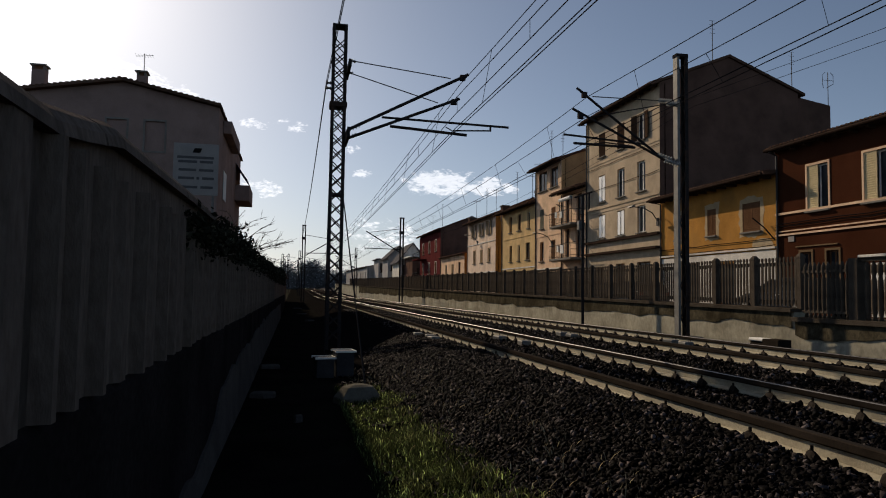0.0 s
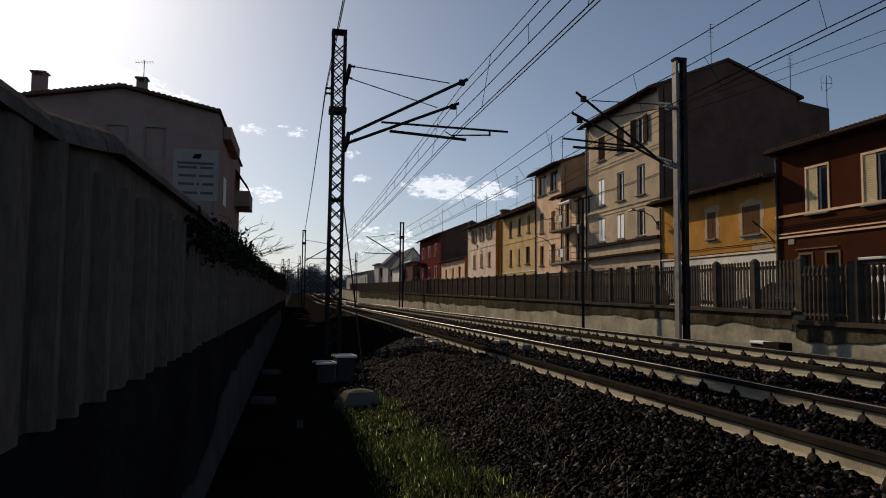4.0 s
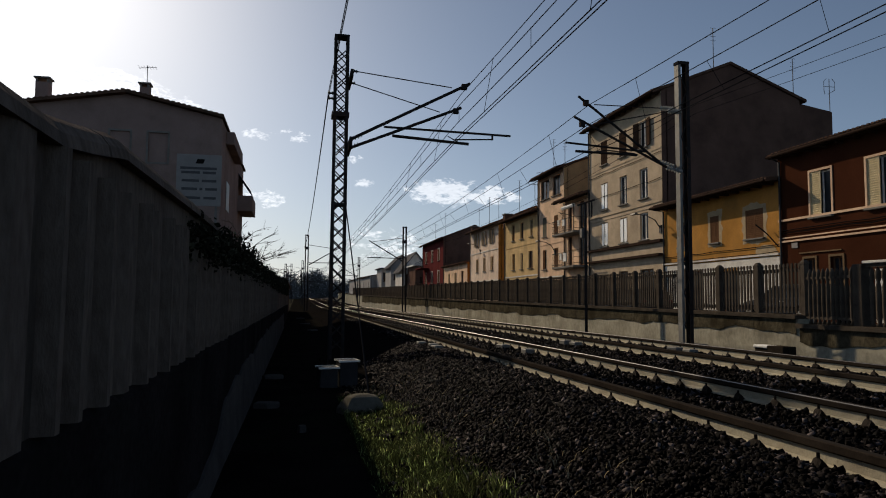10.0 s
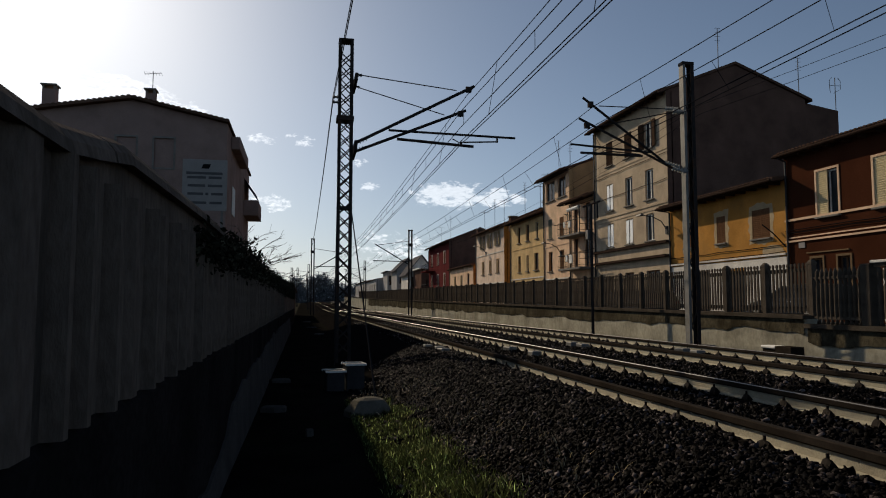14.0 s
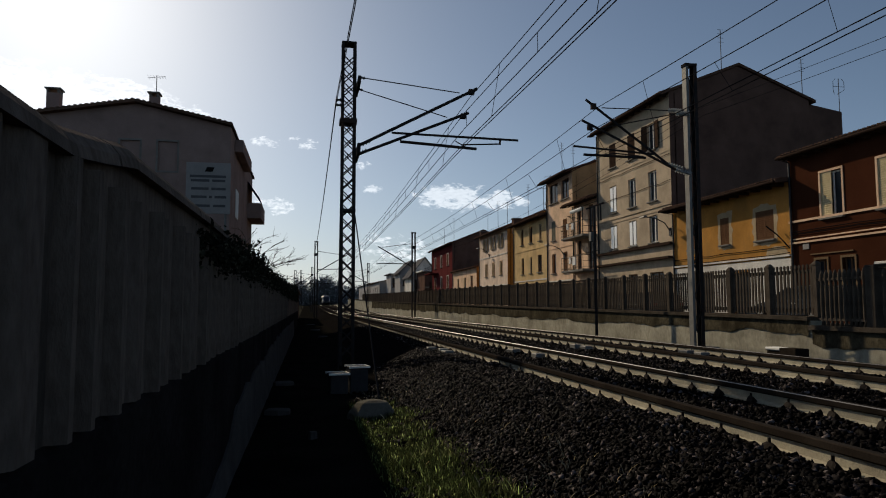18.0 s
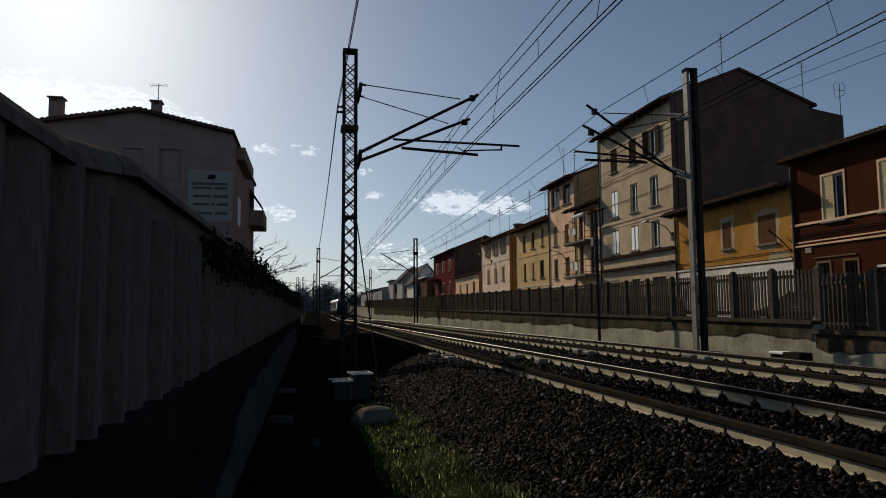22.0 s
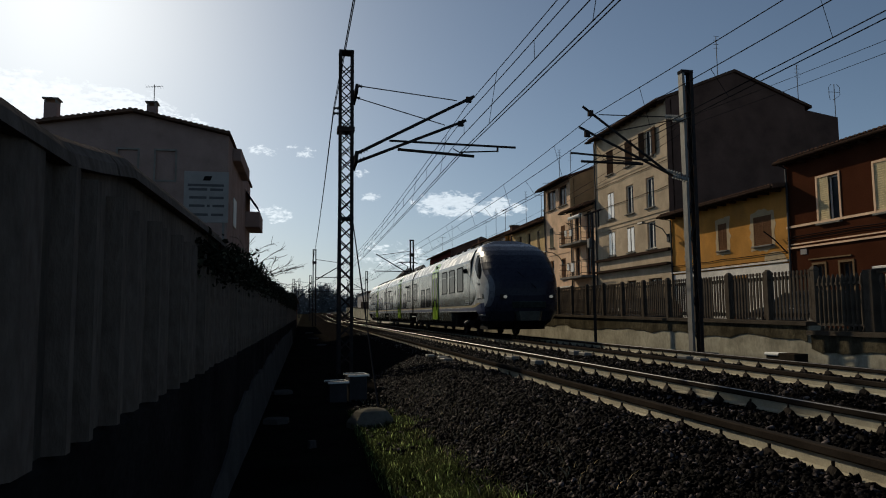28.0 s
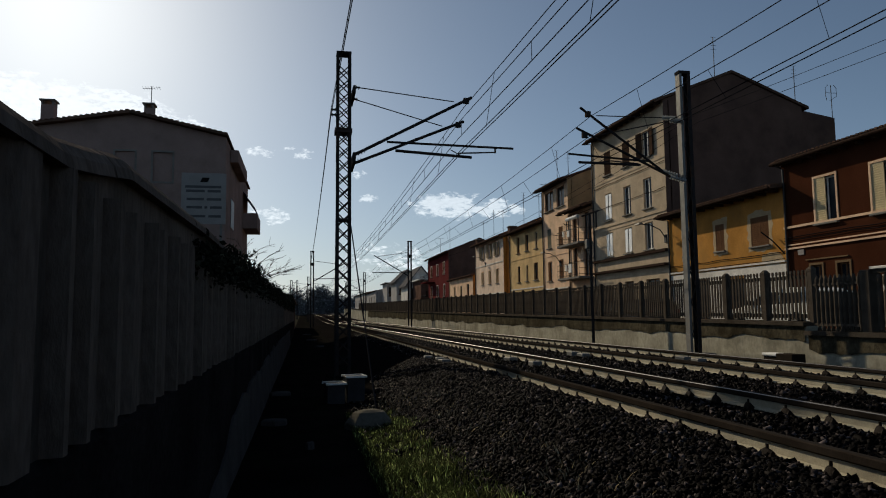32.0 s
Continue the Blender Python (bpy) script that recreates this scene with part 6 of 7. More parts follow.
def nose_sheet(grid, s, sign, side, lift):
    """A thin panel on the cab's flank from rows of (metres before the joint, height), its rim turned in."""
    g = Geo()
    rows = [[(side * (nose_x(a, z) + lift), s + sign * a, z) for a, z in r] for r in grid]
    n, m = len(rows[0]), len(rows)
    g.add([v for r in rows for v in r], [(k * n + i, k * n + i + 1, (k + 1) * n + i + 1, (k + 1) * n + i) for k in range(m - 1) for i in range(n - 1)])
    rim = [(0, i) for i in range(n)] + [(k, n - 1) for k in range(1, m)] + [(m - 1, i) for i in reversed(range(n - 1))] + [(k, 0) for k in reversed(range(1, m - 1))]
    o, q = len(g.v), len(rim)
    g.v += [(rows[k][i][0] - side * (lift + 0.02), rows[k][i][1], rows[k][i][2]) for k, i in rim]
    g.f += [(rim[j][0] * n + rim[j][1], rim[(j + 1) % q][0] * n + rim[(j + 1) % q][1], o + (j + 1) % q, o + j) for j in range(q)]
    return g


def nose_patch(outline, s, sign, side, lift, steps=8):
    """A panel whose outline gives, by height, where it begins and ends before the joint."""
    return nose_sheet([[(a + (b - a) * i / steps, z) for i in range(steps + 1)] for z, a, b in outline], s, sign, side, lift)


def nose_band(d0, d1, low, high, s, sign, side, lift, n=16, m=5):
    """A painted band along the flank between two curves, each given as ((distance, height), ...)."""
    ds = [d0 + (d1 - d0) * i / n for i in range(n + 1)]
    lo = [float(np.interp(d, *zip(*low))) for d in ds]
    hi = [float(np.interp(d, *zip(*high))) for d in ds]
    return nose_sheet([[(d, a + (b - a) * k / m) for d, a, b in zip(ds, lo, hi)] for k in range(m + 1)], s, sign, side, lift)


def bogie(parent, s):
    b = part("bogie", Geo().box(-1.1, 1.1, s - 1.6, s + 1.6, 0.42, 0.62).box(-1.05, -0.9, s - 1.5, s + 1.5, 0.3, 0.55).box(0.9, 1.05, s - 1.5, s + 1.5, 0.3, 0.55), "tr_dark", parent)
    for ds in (-1.15, 1.15):
        part("axle", Geo().tube([(-0.9, s + ds, 0.42), (0.9, s + ds, 0.42)], 0.08, 8), "tr_dark", b)
        for x in (-0.75, 0.75):
            part("wheel", Geo().tube([(x - 0.065, s + ds, 0.421), (x + 0.065, s + ds, 0.421)], 0.42, 20), "darkmetal", b, smooth=False)
    for x in (-1.08, 1.08):
        for ds in (-0.5, 0.5):
            part("spring", Geo().tube([(x, s + ds, 0.3), (x, s + ds, 0.62)], 0.1, 8), "clip", b)


def rounded(s0, s1, z0, z1, r):
    """Outline of a rectangle with rounded corners, as (station, height) pairs."""
    out = []
    for cs, cz, a0 in ((s1 - r, z1 - r, 0), (s0 + r, z1 - r, 90), (s0 + r, z0 + r, 180), (s1 - r, z0 + r, 270)):
        for k in range(5):
            a = math.radians(a0 + 22.5 * k)
            out.append((cs + r * math.cos(a), cz + r * math.sin(a)))
    return out


def train_window(parent, s0, s1, z0, z1, side, name="window"):
    x = side * (HW + 0.004)
    d = side * 0.014
    t = 0.045
    n = 20
    r = min(0.11, (z1 - z0) * 0.25)
    out, inn = rounded(s0, s1, z0, z1, r), rounded(s0 + t, s1 - t, z0 + t, z1 - t, r - 0.03)
    g = Geo()
    g.add([(x + d, a, b) for a, b in out] + [(x + d, a, b) for a, b in inn] + [(x - side * 0.002, a, b) for a, b in out] + [(x, a, b) for a, b in inn],
          [(k, (k + 1) % n, n + (k + 1) % n, n + k) for k in range(n)] + [(k, (k + 1) % n, 2 * n + (k + 1) % n, 2 * n + k) for k in range(n)] + [(n + k, n + (k + 1) % n, 3 * n + (k + 1) % n, 3 * n + k) for k in range(n)])
    w = part(name, g, "black", parent)
    part("pane", Geo().loft([[(x - side * 0.002, a, b) for a, b in inn], [(x + side * 0.006, a, b) for a, b in inn]]), "tr_glass", w)
    if z1 - z0 > 0.6 and (s0 * 10) % 3 < 1.6:
        part("vent_bar", Geo().box(*sorted((x, x + side * 0.016)), s0 + t, s1 - t, z1 - 0.3, z1 - 0.265), "tr_grey", w)
    if z1 - z0 > 0.6:
        part("lower_trim", Geo().box(*sorted((x, x + side * 0.02)), s0 + 0.08, s1 - 0.08, z0 - 0.008, z0 + 0.006), "tr_grey", w)


def train_door(parent, s0, s1, side):
    x = side * HW
    xa, xb = sorted((x + side * 0.004, x + side * 0.03))
    d = part("door", Geo().box(xa, xb, s0, s1, 0.61, 2.84), "tr_green", parent, "lime-green double sliding door")
    m = (s0 + s1) / 2
    xo, xp = sorted((x + side * 0.032, x + side * 0.04))
    w = (s1 - s0) / 2
    for a in (s0, m):
        part("door_pane", Geo().box(xo, xp, a + 0.2, a + w - 0.17, 1.22, 2.6), "tr_glass", d)
    part("door_seal", Geo().box(xo, xp, m - 0.02, m + 0.02, 0.62, 2.83), "black", d)
    part("door_frame", Geo().box(xo, xp, s0 - 0.03, s0 + 0.02, 0.6, 2.86).box(xo, xp, s1 - 0.02, s1 + 0.03, 0.6, 2.86).box(xo, xp, s0 + 0.02, s1 - 0.02, 2.83, 2.87), "black", d)
    g = Geo().loft([[(side * (w_ + 0.006), q, z) for z, w_ in ((2.872, HW - 0.003), (2.95, HW - 0.02), (3.3, HW - 0.2), (3.3, HW - 0.24), (2.872, HW - 0.05))] for q in (s0 - 0.06, s1 + 0.06)])
    part("door_header", g, "tr_green", d, "lime-green shoulder panel over the door")
    for a in (s0 - 0.005, s1 - 0.03):
        part("door_handle", Geo().tube([(x + side * 0.05, a + (0.25 if a < m else -0.2), 1.05), (x + side * 0.05, a + (0.25 if a < m else -0.2), 1.3)], 0.014, 6), "black", d)
    for a in (m - 0.1, m + 0.1):
        part("door_button", Geo().box(xo, xp, a - 0.03, a + 0.03, 1.5, 1.58), "black", d)


HI, LO, MID = (1.75, 2.77), (1.24, 2.18), (1.63, 2.62)
CARS = [(0.0, 14.35, ((1.1, 2.2, HI), (2.7, 3.82, HI), (4.35, 5.5, HI), (8.7, 9.8, LO), (10.35, 11.47, LO), (13.0, 14.1, MID)), (6.5, 7.93)),
        (14.85, 27.85, ((15.65, 16.75, MID), (17.45, 18.5, LO), (22.7, 22.98, (2.22, 2.53)), (24.4, 25.45, LO), (26.15, 27.28, MID)), (19.8, 21.2)),
        (28.35, 42.7, ((28.8, 29.9, MID), (31.3, 32.4, LO), (33.0, 34.1, LO), (37.1, 38.2, HI), (38.75, 39.87, HI), (40.35, 41.5, HI)), (34.72, 36.15))]


def build_train():
    """Three-car electric unit; its origin is the joint behind the leading cab, cars stretch towards +Y."""
    tr = thing("passenger_train", "three-car white and grey electric train with lime-green doors", "train")
    for s0, s1, wins, door in CARS:
        car = finish("car_body", *car_body(s0 if s0 else -0.2, s1), tr, "white and grey car body with blue and yellow lining")
        for a, b in {0.0: ((-0.198, 6.05), (8.35, 11.8)), 14.85: ((17.1, 19.35), (21.65, 25.8)), 28.35: ((30.9, 34.3), (36.6, 42.698))}[s0]:
            for side in (-1, 1):
                part("window_panel", Geo().box(*sorted((side * (HW + 0.001), side * (HW + 0.003))), a, b, 1.2, 2.84), "tr_panel", car, "darker grey window band")
        for side in (-1, 1):
            for a, b, (z0, z1) in wins:
                train_window(car, a, b, z0, z1, side)
            train_door(car, *door, side)
            lx = sorted((side * (HW - 0.11), side * (HW - 0.06)))
            part("door_lamp", Geo().box(*lx, sum(door) / 2 - 0.1, sum(door) / 2 + 0.1, 3.05, 3.2), "black", car)
        k0, k1 = {0.0: (3.5, 13.2), 14.85: (16.0, 26.7), 28.35: (29.5, 40.05)}[s0]
        for side in (-1, 1):
            g = Geo().loft([[(side * x, s, z) for x, z in ((1.3, 0.5), (1.38, 0.5), (HW - 0.015, 0.56), (HW - 0.004, 0.948), (1.3, 0.948))] for s in (k0, k1)])
            skirt = part("skirt", g, "tr_skirt", car, "dark grey side skirt")
            if s0 > 20:
                part("sign_plate", Geo().box(*sorted((side * (HW - 0.03), side * (HW + 0.002))), k1 - 0.32, k1 - 0.06, 0.6, 0.71), "tr_white", skirt, "small white sign plate")
        part("underframe", Geo().box(-1.28, 1.28, k0 + 0.05, k1 - 0.05, 0.3, 0.9), "tr_dark", car, bevel=0.03)
        for k, (a, b, hh) in enumerate(((1.0, 2.2, 0.03), (3.2, 5.6, 0.06), (6.4, 7.2, 0.03), (8.2, 11.0, 0.05), (11.8, 12.6, 0.03))):
            part("roof_unit", Geo().box(-0.5, 0.5, s0 + a, s0 + b, 3.66, 3.72 + hh), "tr_panel", car, bevel=0.04)
        for k in range(9):
            part("roof_fitting", Geo().box(-0.78, -0.66, s0 + 0.8 + 1.45 * k, s0 + 0.98 + 1.45 * k, 3.58, 3.7), "tr_dark", car)
    for s in (14.6, 28.1):
        g = Geo()
        ring = lambda y, k: [(x * k, y, z) for x, z in ((-1.3, 0.5), (1.3, 0.5), (1.36, 2.8), (1.1, 3.4), (-1.1, 3.4), (-1.36, 2.8))]
        g.loft([ring(s - 0.26 + 0.065 * i, 1.0 if i % 2 else 0.94) for i in range(9)])
        part("gangway_bellows", g, "black", tr, "black rubber gangway bellows")
        bogie(tr, s)
    for s in (2.3, 40.4):
        bogie(tr, s)
    for s, sign in ((-0.2, -1), (42.7, 1)):
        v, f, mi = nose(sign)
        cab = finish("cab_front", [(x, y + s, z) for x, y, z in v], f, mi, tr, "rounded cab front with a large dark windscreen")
        part("underframe", Geo().box(-1.1, 1.1, min(s, s + sign * 1.2), max(s, s + sign * 1.2), 0.28, 0.5), "tr_dark", cab)
        for x in (-0.84, 0.84):
            c = math.sqrt(1 - (abs(x) / HW) ** (2 / 0.62)) ** 0.5
            y0 = s + sign * 2.79 * c
            part("headlamp", Geo().loft([[(x + r * math.cos(q), y0 + sign * d, 1.46 + r * 0.8 * math.sin(q)) for q in [math.pi / 6 * i for i in range(12)]] for d, r in ((-0.12, 0.075), (0.02, 0.07), (0.04, 0.04))]), "lamp_glow", cab, "small glowing headlamp", smooth=True)
            part("lamp_recess", Geo().box(x - 0.16, x + 0.16, *sorted((y0 - sign * 0.2, y0 + sign * 0.012)), 1.37, 1.55), "tr_dark", cab, bevel=0.03)
        part("front_band", Geo().loft([[(side_ * 0.62, s + sign * y_, z_) for y_, z_ in ((2.4, 1.06), (2.72, 1.06), (2.8, 1.3), (2.4, 1.3))] for side_ in (-1, 1)]), "tr_skirt", cab, "grey panel under the windscreen", bevel=0.02)
        part("coupler_cover", Geo().loft([[(x_ * k_, s + sign * y_, z_) for x_, z_ in ((-0.42, 0.62), (0.42, 0.62), (0.5, 0.95), (-0.5, 0.95))] for y_, k_ in ((2.1, 1.1), (2.72, 1.0), (2.82, 0.8))]), "tr_skirt", cab, "dark grey coupler cover")
        part("wiper", Geo().tube([(0.25, s + sign * 2.8, 1.76), (-0.35, s + sign * 2.58, 2.35)], 0.014, 5), "black", cab)
        part("roof_fairing", Geo().loft([[(x_, s - sign * y_, z_) for x_, z_ in ((-0.6, 3.6), (0.6, 3.6), (0.5, 3.66 + h_), (-0.5, 3.66 + h_))] for y_, h_ in ((0.3, 0.02), (0.8, 0.13), (3.0, 0.13), (3.3, 0.03))]), "tr_dark", cab, "low dark roof equipment fairing")
        for side in (-1, 1):
            xa = side * (HW + 0.003)
            fore = ((1.2, 0.0), (1.24, 0.22), (1.29, 0.4), (1.35, 0.54), (1.43, 0.68), (1.52, 0.8), (1.6, 0.87), (1.66, 0.88), (1.72, 0.84), (1.8, 0.73), (1.9, 0.59), (2.05, 0.39), (2.2, 0.17), (2.32, 0.01))
            part("side_panel", nose_patch([(z_, 0.0, b_ + 0.002) for z_, b_ in fore], s, sign, side, 0.006), "tr_panel", cab, "grey arrow-shaped side panel")
            top_curve = ((0, 1.1), (0.5, 1.1), (0.95, 1.16), (1.4, 1.24), (1.75, 1.27))
            part("blue_band", nose_band(0.0, 1.75, ((0, 0.985), (0.85, 0.985), (1.0, 0.84), (1.75, 0.84)), top_curve, s, sign, side, 0.005), "tr_blue", cab, "blue band widening towards the nose")
            part("yellow_band", nose_band(0.0, 1.42, top_curve, ((0, 1.185), (0.5, 1.19), (0.95, 1.26), (1.2, 1.285), (1.42, 1.262)), s, sign, side, 0.007), "tr_yellow", cab, "yellow band sweeping up")
            part("sill_line", nose_band(0.0, 0.85, ((0, 0.95), (0.85, 0.95)), ((0, 0.985), (0.85, 0.985)), s, sign, side, 0.006, 6, 1), "tr_white", cab)
            swoop = [(0.0, 2.3), (0.3, 2.48), (0.6, 2.64), (0.9, 2.76), (1.3, 2.846)]
            part("corner_panel", Geo().loft([[(side * (HW + q_), s - sign * d_, z_) for d_, z_ in [*swoop, (1.3, 2.85), (0.0, 2.85)]] for q_ in (0.0, 0.006)]), "tr_white", cab, "white corner panel above the grey")
            part("side_window", nose_patch([(2.2, 1.28, 1.38), (2.32, 1.02, 1.42), (2.5, 0.78, 1.36), (2.66, 0.6, 1.2), (2.85, 0.58, 1.02), (3.02, 0.6, 0.82)], s, sign, side, 0.012), "tr_glass", cab, "slanted dark side window")
            part("window_frame", nose_patch([(2.14, 1.24, 1.36), (2.28, 0.96, 1.45), (2.5, 0.7, 1.42), (2.66, 0.53, 1.27), (2.87, 0.51, 1.08), (3.08, 0.54, 0.84)], s, sign, side, 0.006), "black", cab)
            for a_, b_ in ((1.02, 1.36), (1.42, 1.7)):
                part("step_edge", nose_band(a_, b_, ((1, 0.805), (2, 0.805)), ((1, 0.84), (2, 0.84)), s, sign, side, 0.02, 4, 1), "tr_white", cab, "pale step edge")
            # plain bars for the operator's mark and class number
            part("mark", nose_band(0.95, 1.5, ((0, 1.385), (2, 1.4)), ((0, 1.43), (2, 1.445)), s, sign, side, 0.008, 8, 1), "tr_skirt", cab, "plain dark bar")
            part("mark", nose_band(1.09, 1.34, ((0, 1.92), (2, 1.92)), ((0, 1.985), (2, 1.985)), s, sign, side, 0.008, 4, 1), "tr_skirt", cab, "plain dark bar")
            for a_ in (1.6, 1.69):
                part("emblem", nose_patch([(1.4, a_ + 0.05, a_ + 0.1), (1.54, a_, a_ + 0.05), (1.58, a_ - 0.06, a_ + 0.04)], s, sign, side, 0.008, 2), "tr_skirt", cab, "plain dark stroke")
            # short louvres
            for i in range(3):
                for j in range(3):
                    y = s - sign * (0.35 + 0.24 * i)
                    part("louvre", Geo().box(*sorted((xa, xa + side * 0.01)), y - 0.08, y + 0.08, 1.23 + 0.065 * j, 1.265 + 0.065 * j), "tr_white", cab)
    # pantograph on the middle car
    p = part("pantograph", Geo().box(-0.6, 0.6, 25.0, 27.2, 3.8, 3.9), "tr_dark", tr, "raised pantograph")
    for x in (-0.5, 0.5):
        part("lower_arm", Geo().tube([(x * 0.6, 27.0, 3.88), (x * 0.3, 25.4, 4.4)], 0.035, 6), "tr_dark", p)
        part("upper_arm", Geo().tube([(x * 0.3, 25.4, 4.4), (x, 26.9, 4.84)], 0.025, 6), "tr_dark", p)
    for dy in (-0.16, 0.16):
        part("collector", Geo().tube([(-0.8, 26.9 + dy, 4.76), (-0.55, 26.9 + dy, 4.86), (0.55, 26.9 + dy, 4.86), (0.8, 26.9 + dy, 4.76)], 0.028, 6), "tr_dark", p)
    for s in (25.3, 26.9):
        for x in (-0.5, 0.5):
            part("roof_insulator", Geo().tube([(x, s, 3.6), (x, s, 3.82)], 0.06, 8), "ceramic", p)
    # wing bulges, marks and joint bars along the sides
    for side in (-1, 1):
        for s, z in ((0.55, 2.56), (41.7, 2.5), (25.7, 2.57), (16.9, 2.55)):
            r_ = 0.11 if s in (0.55, 41.7) else 0.06
            g = Geo().loft([[(side * (HW + q), s + r_ * k * math.cos(a_), z + r_ * 0.9 * k * math.sin(a_)) for a_ in [math.pi / 5 * i for i in range(10)]] for q, k in ((-0.01, 1.0), (0.07, 0.95), (0.13, 0.6))])
            part("rear_view_camera", g, "black", tr, "black bulge of a rear-view camera", smooth=True)
        xs = sorted((side * (HW + 0.001), side * (HW + 0.005)))
        for s, z, w_, h_ in ((31.85, 0.79, 0.9, 0.06), (10.9, 0.79, 0.9, 0.06), (12.78, 0.8, 0.05, 0.14), (30.0, 0.8, 0.05, 0.14), (31.9, 2.41, 0.4, 0.06)):
            part("lettering", Geo().box(*xs, s - w_ / 2, s + w_ / 2, z - h_ * 0.35, z + h_ * 0.35), "tr_grey", tr, "small pale lettering")
        part("number_plate", Geo().box(*xs, 39.57, 39.86, 0.99, 1.085), "tr_white", tr, "small pale plate")
        part("hatch", Geo().box(*xs, 23.5, 23.8, 0.72, 1.1), "tr_panel", tr)
        for s in (14.6, 28.1):
            part("step_bar", Geo().tube([(side * 1.36, s - 0.5, 0.72), (side * 1.36, s + 0.75, 0.72)], 0.035, 6), "galv", tr, "pale steel bar across the joint")
            part("joint_box", Geo().box(*sorted((side * 1.2, side * 1.36)), s - 0.95, s - 0.6, 0.42, 0.66), "galv", tr, bevel=0.02)
            part("damper", Geo().tube([(side * 1.3, s - 1.5, 0.6), (side * 1.3, s - 0.8, 0.36)], 0.045, 6), "galv", tr)
        for s in (2.3, 40.4):
            part("damper", Geo().tube([(side * 1.25, s - 1.2, 0.58), (side * 1.25, s - 0.6, 0.5)], 0.05, 6), "galv", tr)
            part("joint_box", Geo().box(*sorted((side * 1.1, side * 1.3)), s + 0.75, s + 1.15, 0.4, 0.85), "tr_dark", tr, bevel=0.02)
        part("cab_door_line", Geo().box(*xs, -0.012, 0.012, 1.2, 3.0), "black", tr)
    return tr


train = build_train()


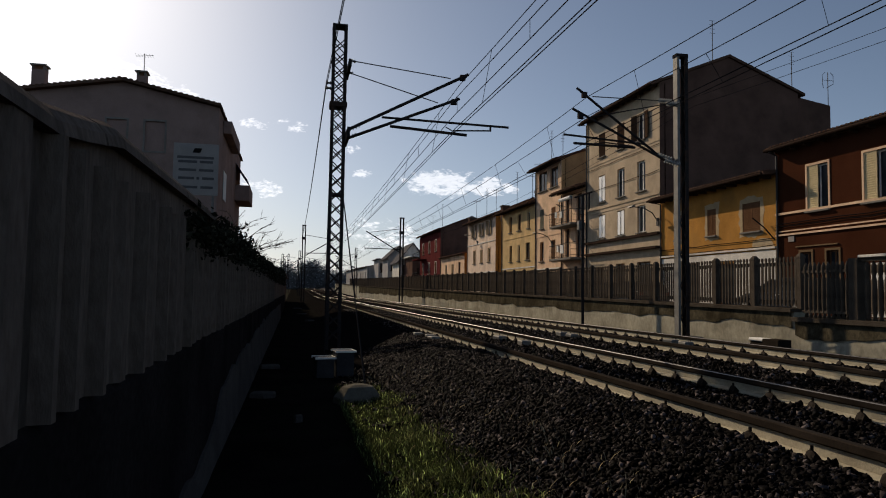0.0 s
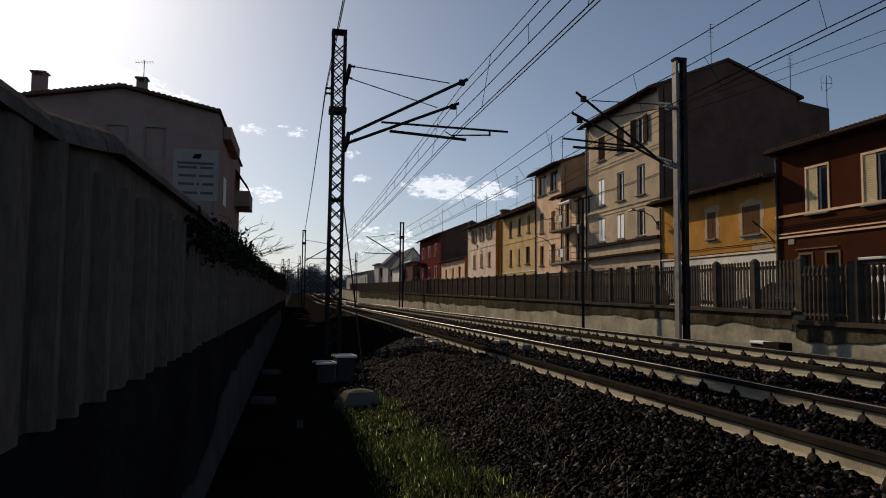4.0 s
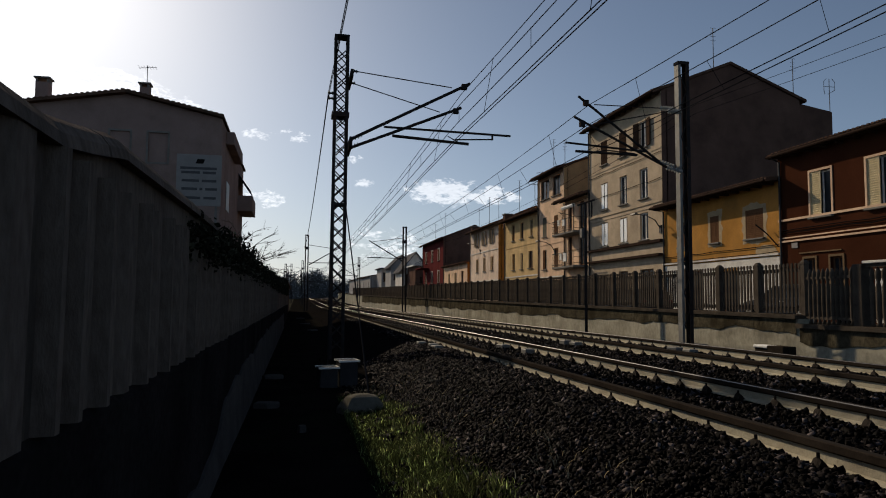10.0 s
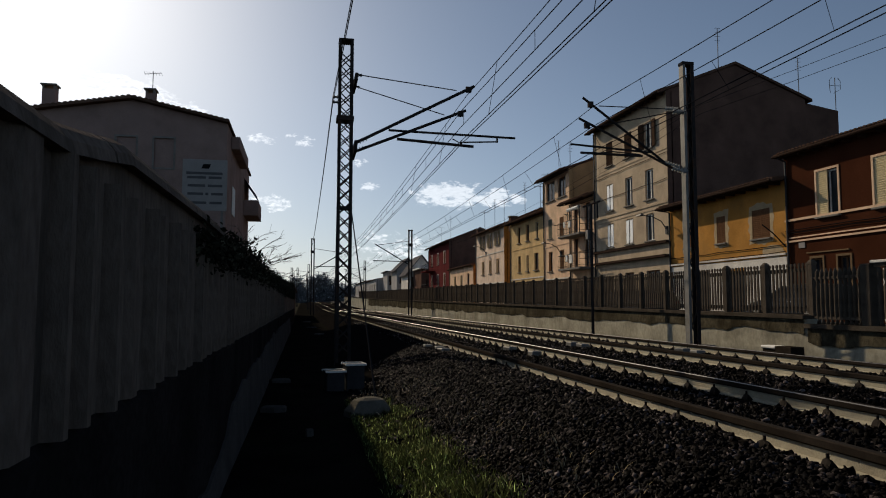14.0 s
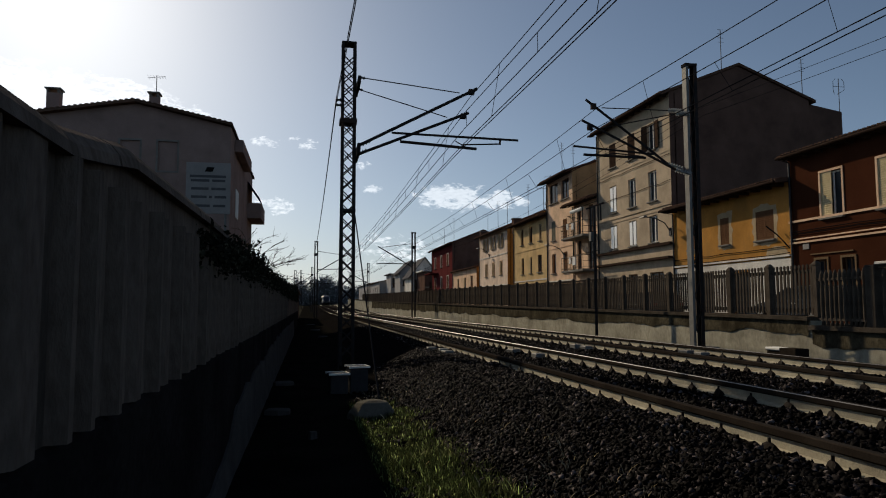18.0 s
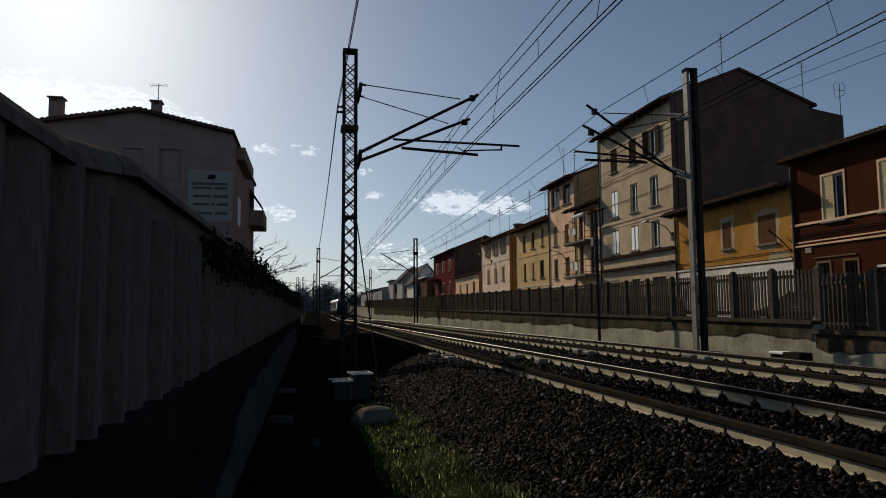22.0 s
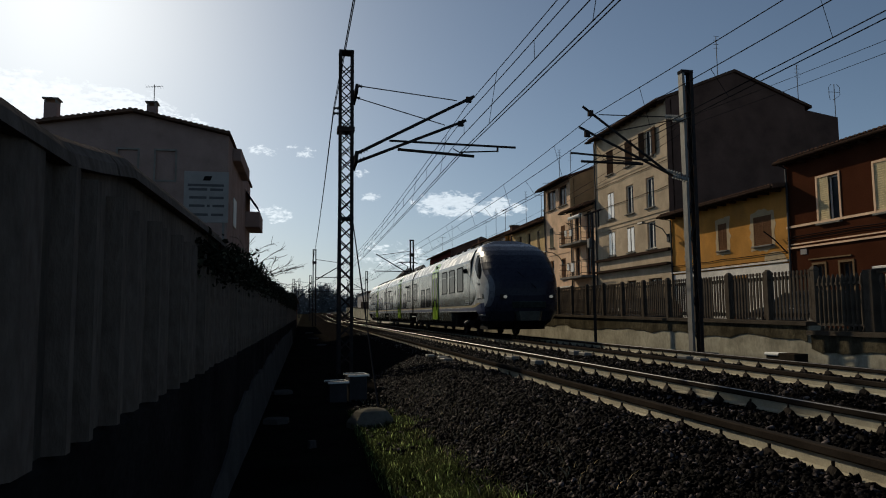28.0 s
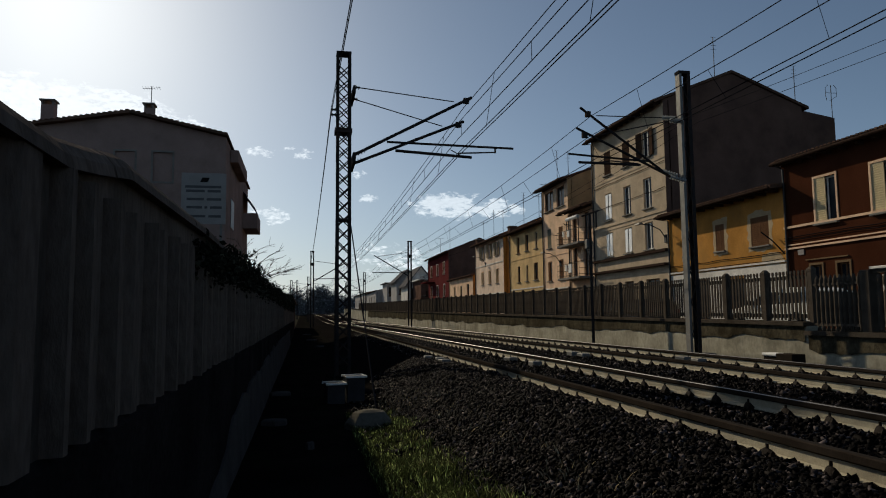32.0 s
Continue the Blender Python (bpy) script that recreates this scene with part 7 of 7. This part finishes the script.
def build_car():
    """Pale hatchback; its origin is on the road under the front bumper, nose towards +Y."""
    car = thing("car", "white hatchback driving along the street", "car")
    side = [(-0.06, 0.26), (0.0, 0.36), (0.0, 0.54), (-0.1, 0.66), (-0.4, 0.76), (-1.2, 0.87), (-4.1, 0.93), (-4.42, 0.86), (-4.48, 0.6), (-4.42, 0.3)]
    part("body", Geo().loft([[(x, y * k + dy, z) for y, z in side] for x, k, dy in ((-0.84, 0.93, -0.16), (-0.8, 0.985, -0.03), (-0.45, 1.0, 0.0), (0.45, 1.0, 0.0), (0.8, 0.985, -0.03), (0.84, 0.93, -0.16))]), "white", car, bevel=0.03)
    cabin = [(-1.22, 0.87), (-2.05, 1.3), (-2.5, 1.37), (-3.5, 1.36), (-4.0, 1.22), (-4.3, 0.92)]
    half = lambda z: 0.79 - 0.3 * (z - 0.87)
    part("cabin", Geo().loft([[(sx * half(z), y, z) for y, z in cabin] for sx in (-1, 1)]), "tr_glass", car, "dark glazed cabin")
    part("roof", Geo().loft([[(sx, y, z - d) for y, z in ((-2.0, 1.3), (-2.5, 1.4), (-3.5, 1.39), (-4.02, 1.25), (-3.95, 1.2), (-2.5, 1.3))] for sx, d in ((-0.68, 0.03), (-0.5, 0.0), (0.5, 0.0), (0.68, 0.03))]), "white", car)
    for sx in (-1, 1):
        for (y0, z0), (y1, z1), w in (((-1.2, 0.87), (-2.05, 1.32), 0.06), ((-2.72, 0.89), (-2.8, 1.36), 0.07), ((-3.85, 0.92), (-3.7, 1.34), 0.1), ((-4.3, 0.92), (-4.0, 1.24), 0.07)):
            part("pillar", Geo().bar((sx * (half(z0) + 0.005), y0, z0), (sx * (half(z1) + 0.005), y1, z1), w), "white", car)
        for y in (-0.85, -3.6):
            w = part("wheel", Geo().tube([(sx * 0.84 - 0.09, y, 0.3), (sx * 0.84 + 0.09, y, 0.3)], 0.3, 18), "black", car)
            part("rim", Geo().tube([(sx * 0.84 - 0.1, y, 0.3), (sx * 0.84 + 0.1, y, 0.3)], 0.19, 12), "galv", w)
            part("wheel_arch", Geo().tube([(sx * 0.846, y + 0.36 * math.cos(a), 0.3 + 0.36 * math.sin(a)) for a in [math.pi / 8 * i for i in range(9)]], 0.02, 5), "black", car)
        part("sill_trim", Geo().box(*sorted((sx * 0.835, sx * 0.852)), -3.15, -1.3, 0.3, 0.37), "black", car)
        part("door_handle", Geo().box(*sorted((sx * 0.845, sx * 0.87)), -2.68, -2.5, 0.76, 0.79), "white", car)
        part("headlamp", Geo().box(*sorted((sx * 0.52, sx * 0.76)), -0.36, -0.06, 0.56, 0.67), "lamp_glow", car, bevel=0.02)
        part("tail_lamp", Geo().box(*sorted((sx * 0.6, sx * 0.79)), -4.5, -4.3, 0.66, 0.84), "tail_red", car, bevel=0.02)
        part("mirror", Geo().box(*sorted((sx * 0.82, sx * 1.0)), -1.62, -1.5, 0.9, 1.02), "black", car, bevel=0.02)
    return car


M["tail_red"] = material("tail_lamp_red", (0.25, 0.015, 0.012), 0.2, 0, 0.1, 2, 40, 0.0, spec=0.5)
street_car = build_car()
M["dark_car"] = material("dark_car_paint", (0.03, 0.033, 0.042), 0.25, 0, 0.1, 2, 40, 0.0, spec=0.5)
for _y, _x in ((24.4, 17.6), (36.4, 17.6), (41.2, 18.2), (46.0, 18.1), (52.0, 18.2), (58.0, 18.1)):
    _c = copy_thing(street_car, pose(_x, _y, 0.85))
    tagged(_c, "dark hatchback parked in the street by the houses", "car", "parked cars")
    for _p in _c.children:
        if _p.name.split(".")[0] in ("body", "roof", "pillar"):
            _p.data = cached(("dark", _p.data.name), lambda: _p.data.copy())
            _p.data.materials[0] = M["dark_car"]
        elif _p.name.split(".")[0] == "headlamp":
            _p.data = cached(("unlit", _p.data.name), lambda: _p.data.copy())
            _p.data.materials[0] = M["tr_glass"]


def train_front(t):
    """Distance of the train's reference joint along the line, slowing gently."""
    return 6.7 - 19.4 * (t - 29.0) + 0.5 * (t - 29.0) ** 2


def train_pose(y):
    a, b = y, y + 42.7
    tilt = math.degrees(math.atan2(rise(b) - rise(a), 42.7))
    return pose(TRACKS[1], y, RAIL_Z + rise(a), tilt, 0, 0)


def motions():
    rows = []
    for t in [0, 4, 8, 12, 14, 15, 16, 17, 18, 19, 20] + [20.5 + 0.5 * k for k in range(24)]:
        rows.append((t, train_pose(train_front(t))))
    walk(train, rows)
    drive = [(0, -36.0), (20, -36.0), (22, -35.8), (23.2, -35.2)] + [(24 + k, 21.35 + 6.9 * (24 + k - 32.0)) for k in range(9)]
    walk(street_car, [(t, pose(14.7, y, 0.85)) for t, y in drive])


build_ballast()
build_grass()
build_ivy()
motions()
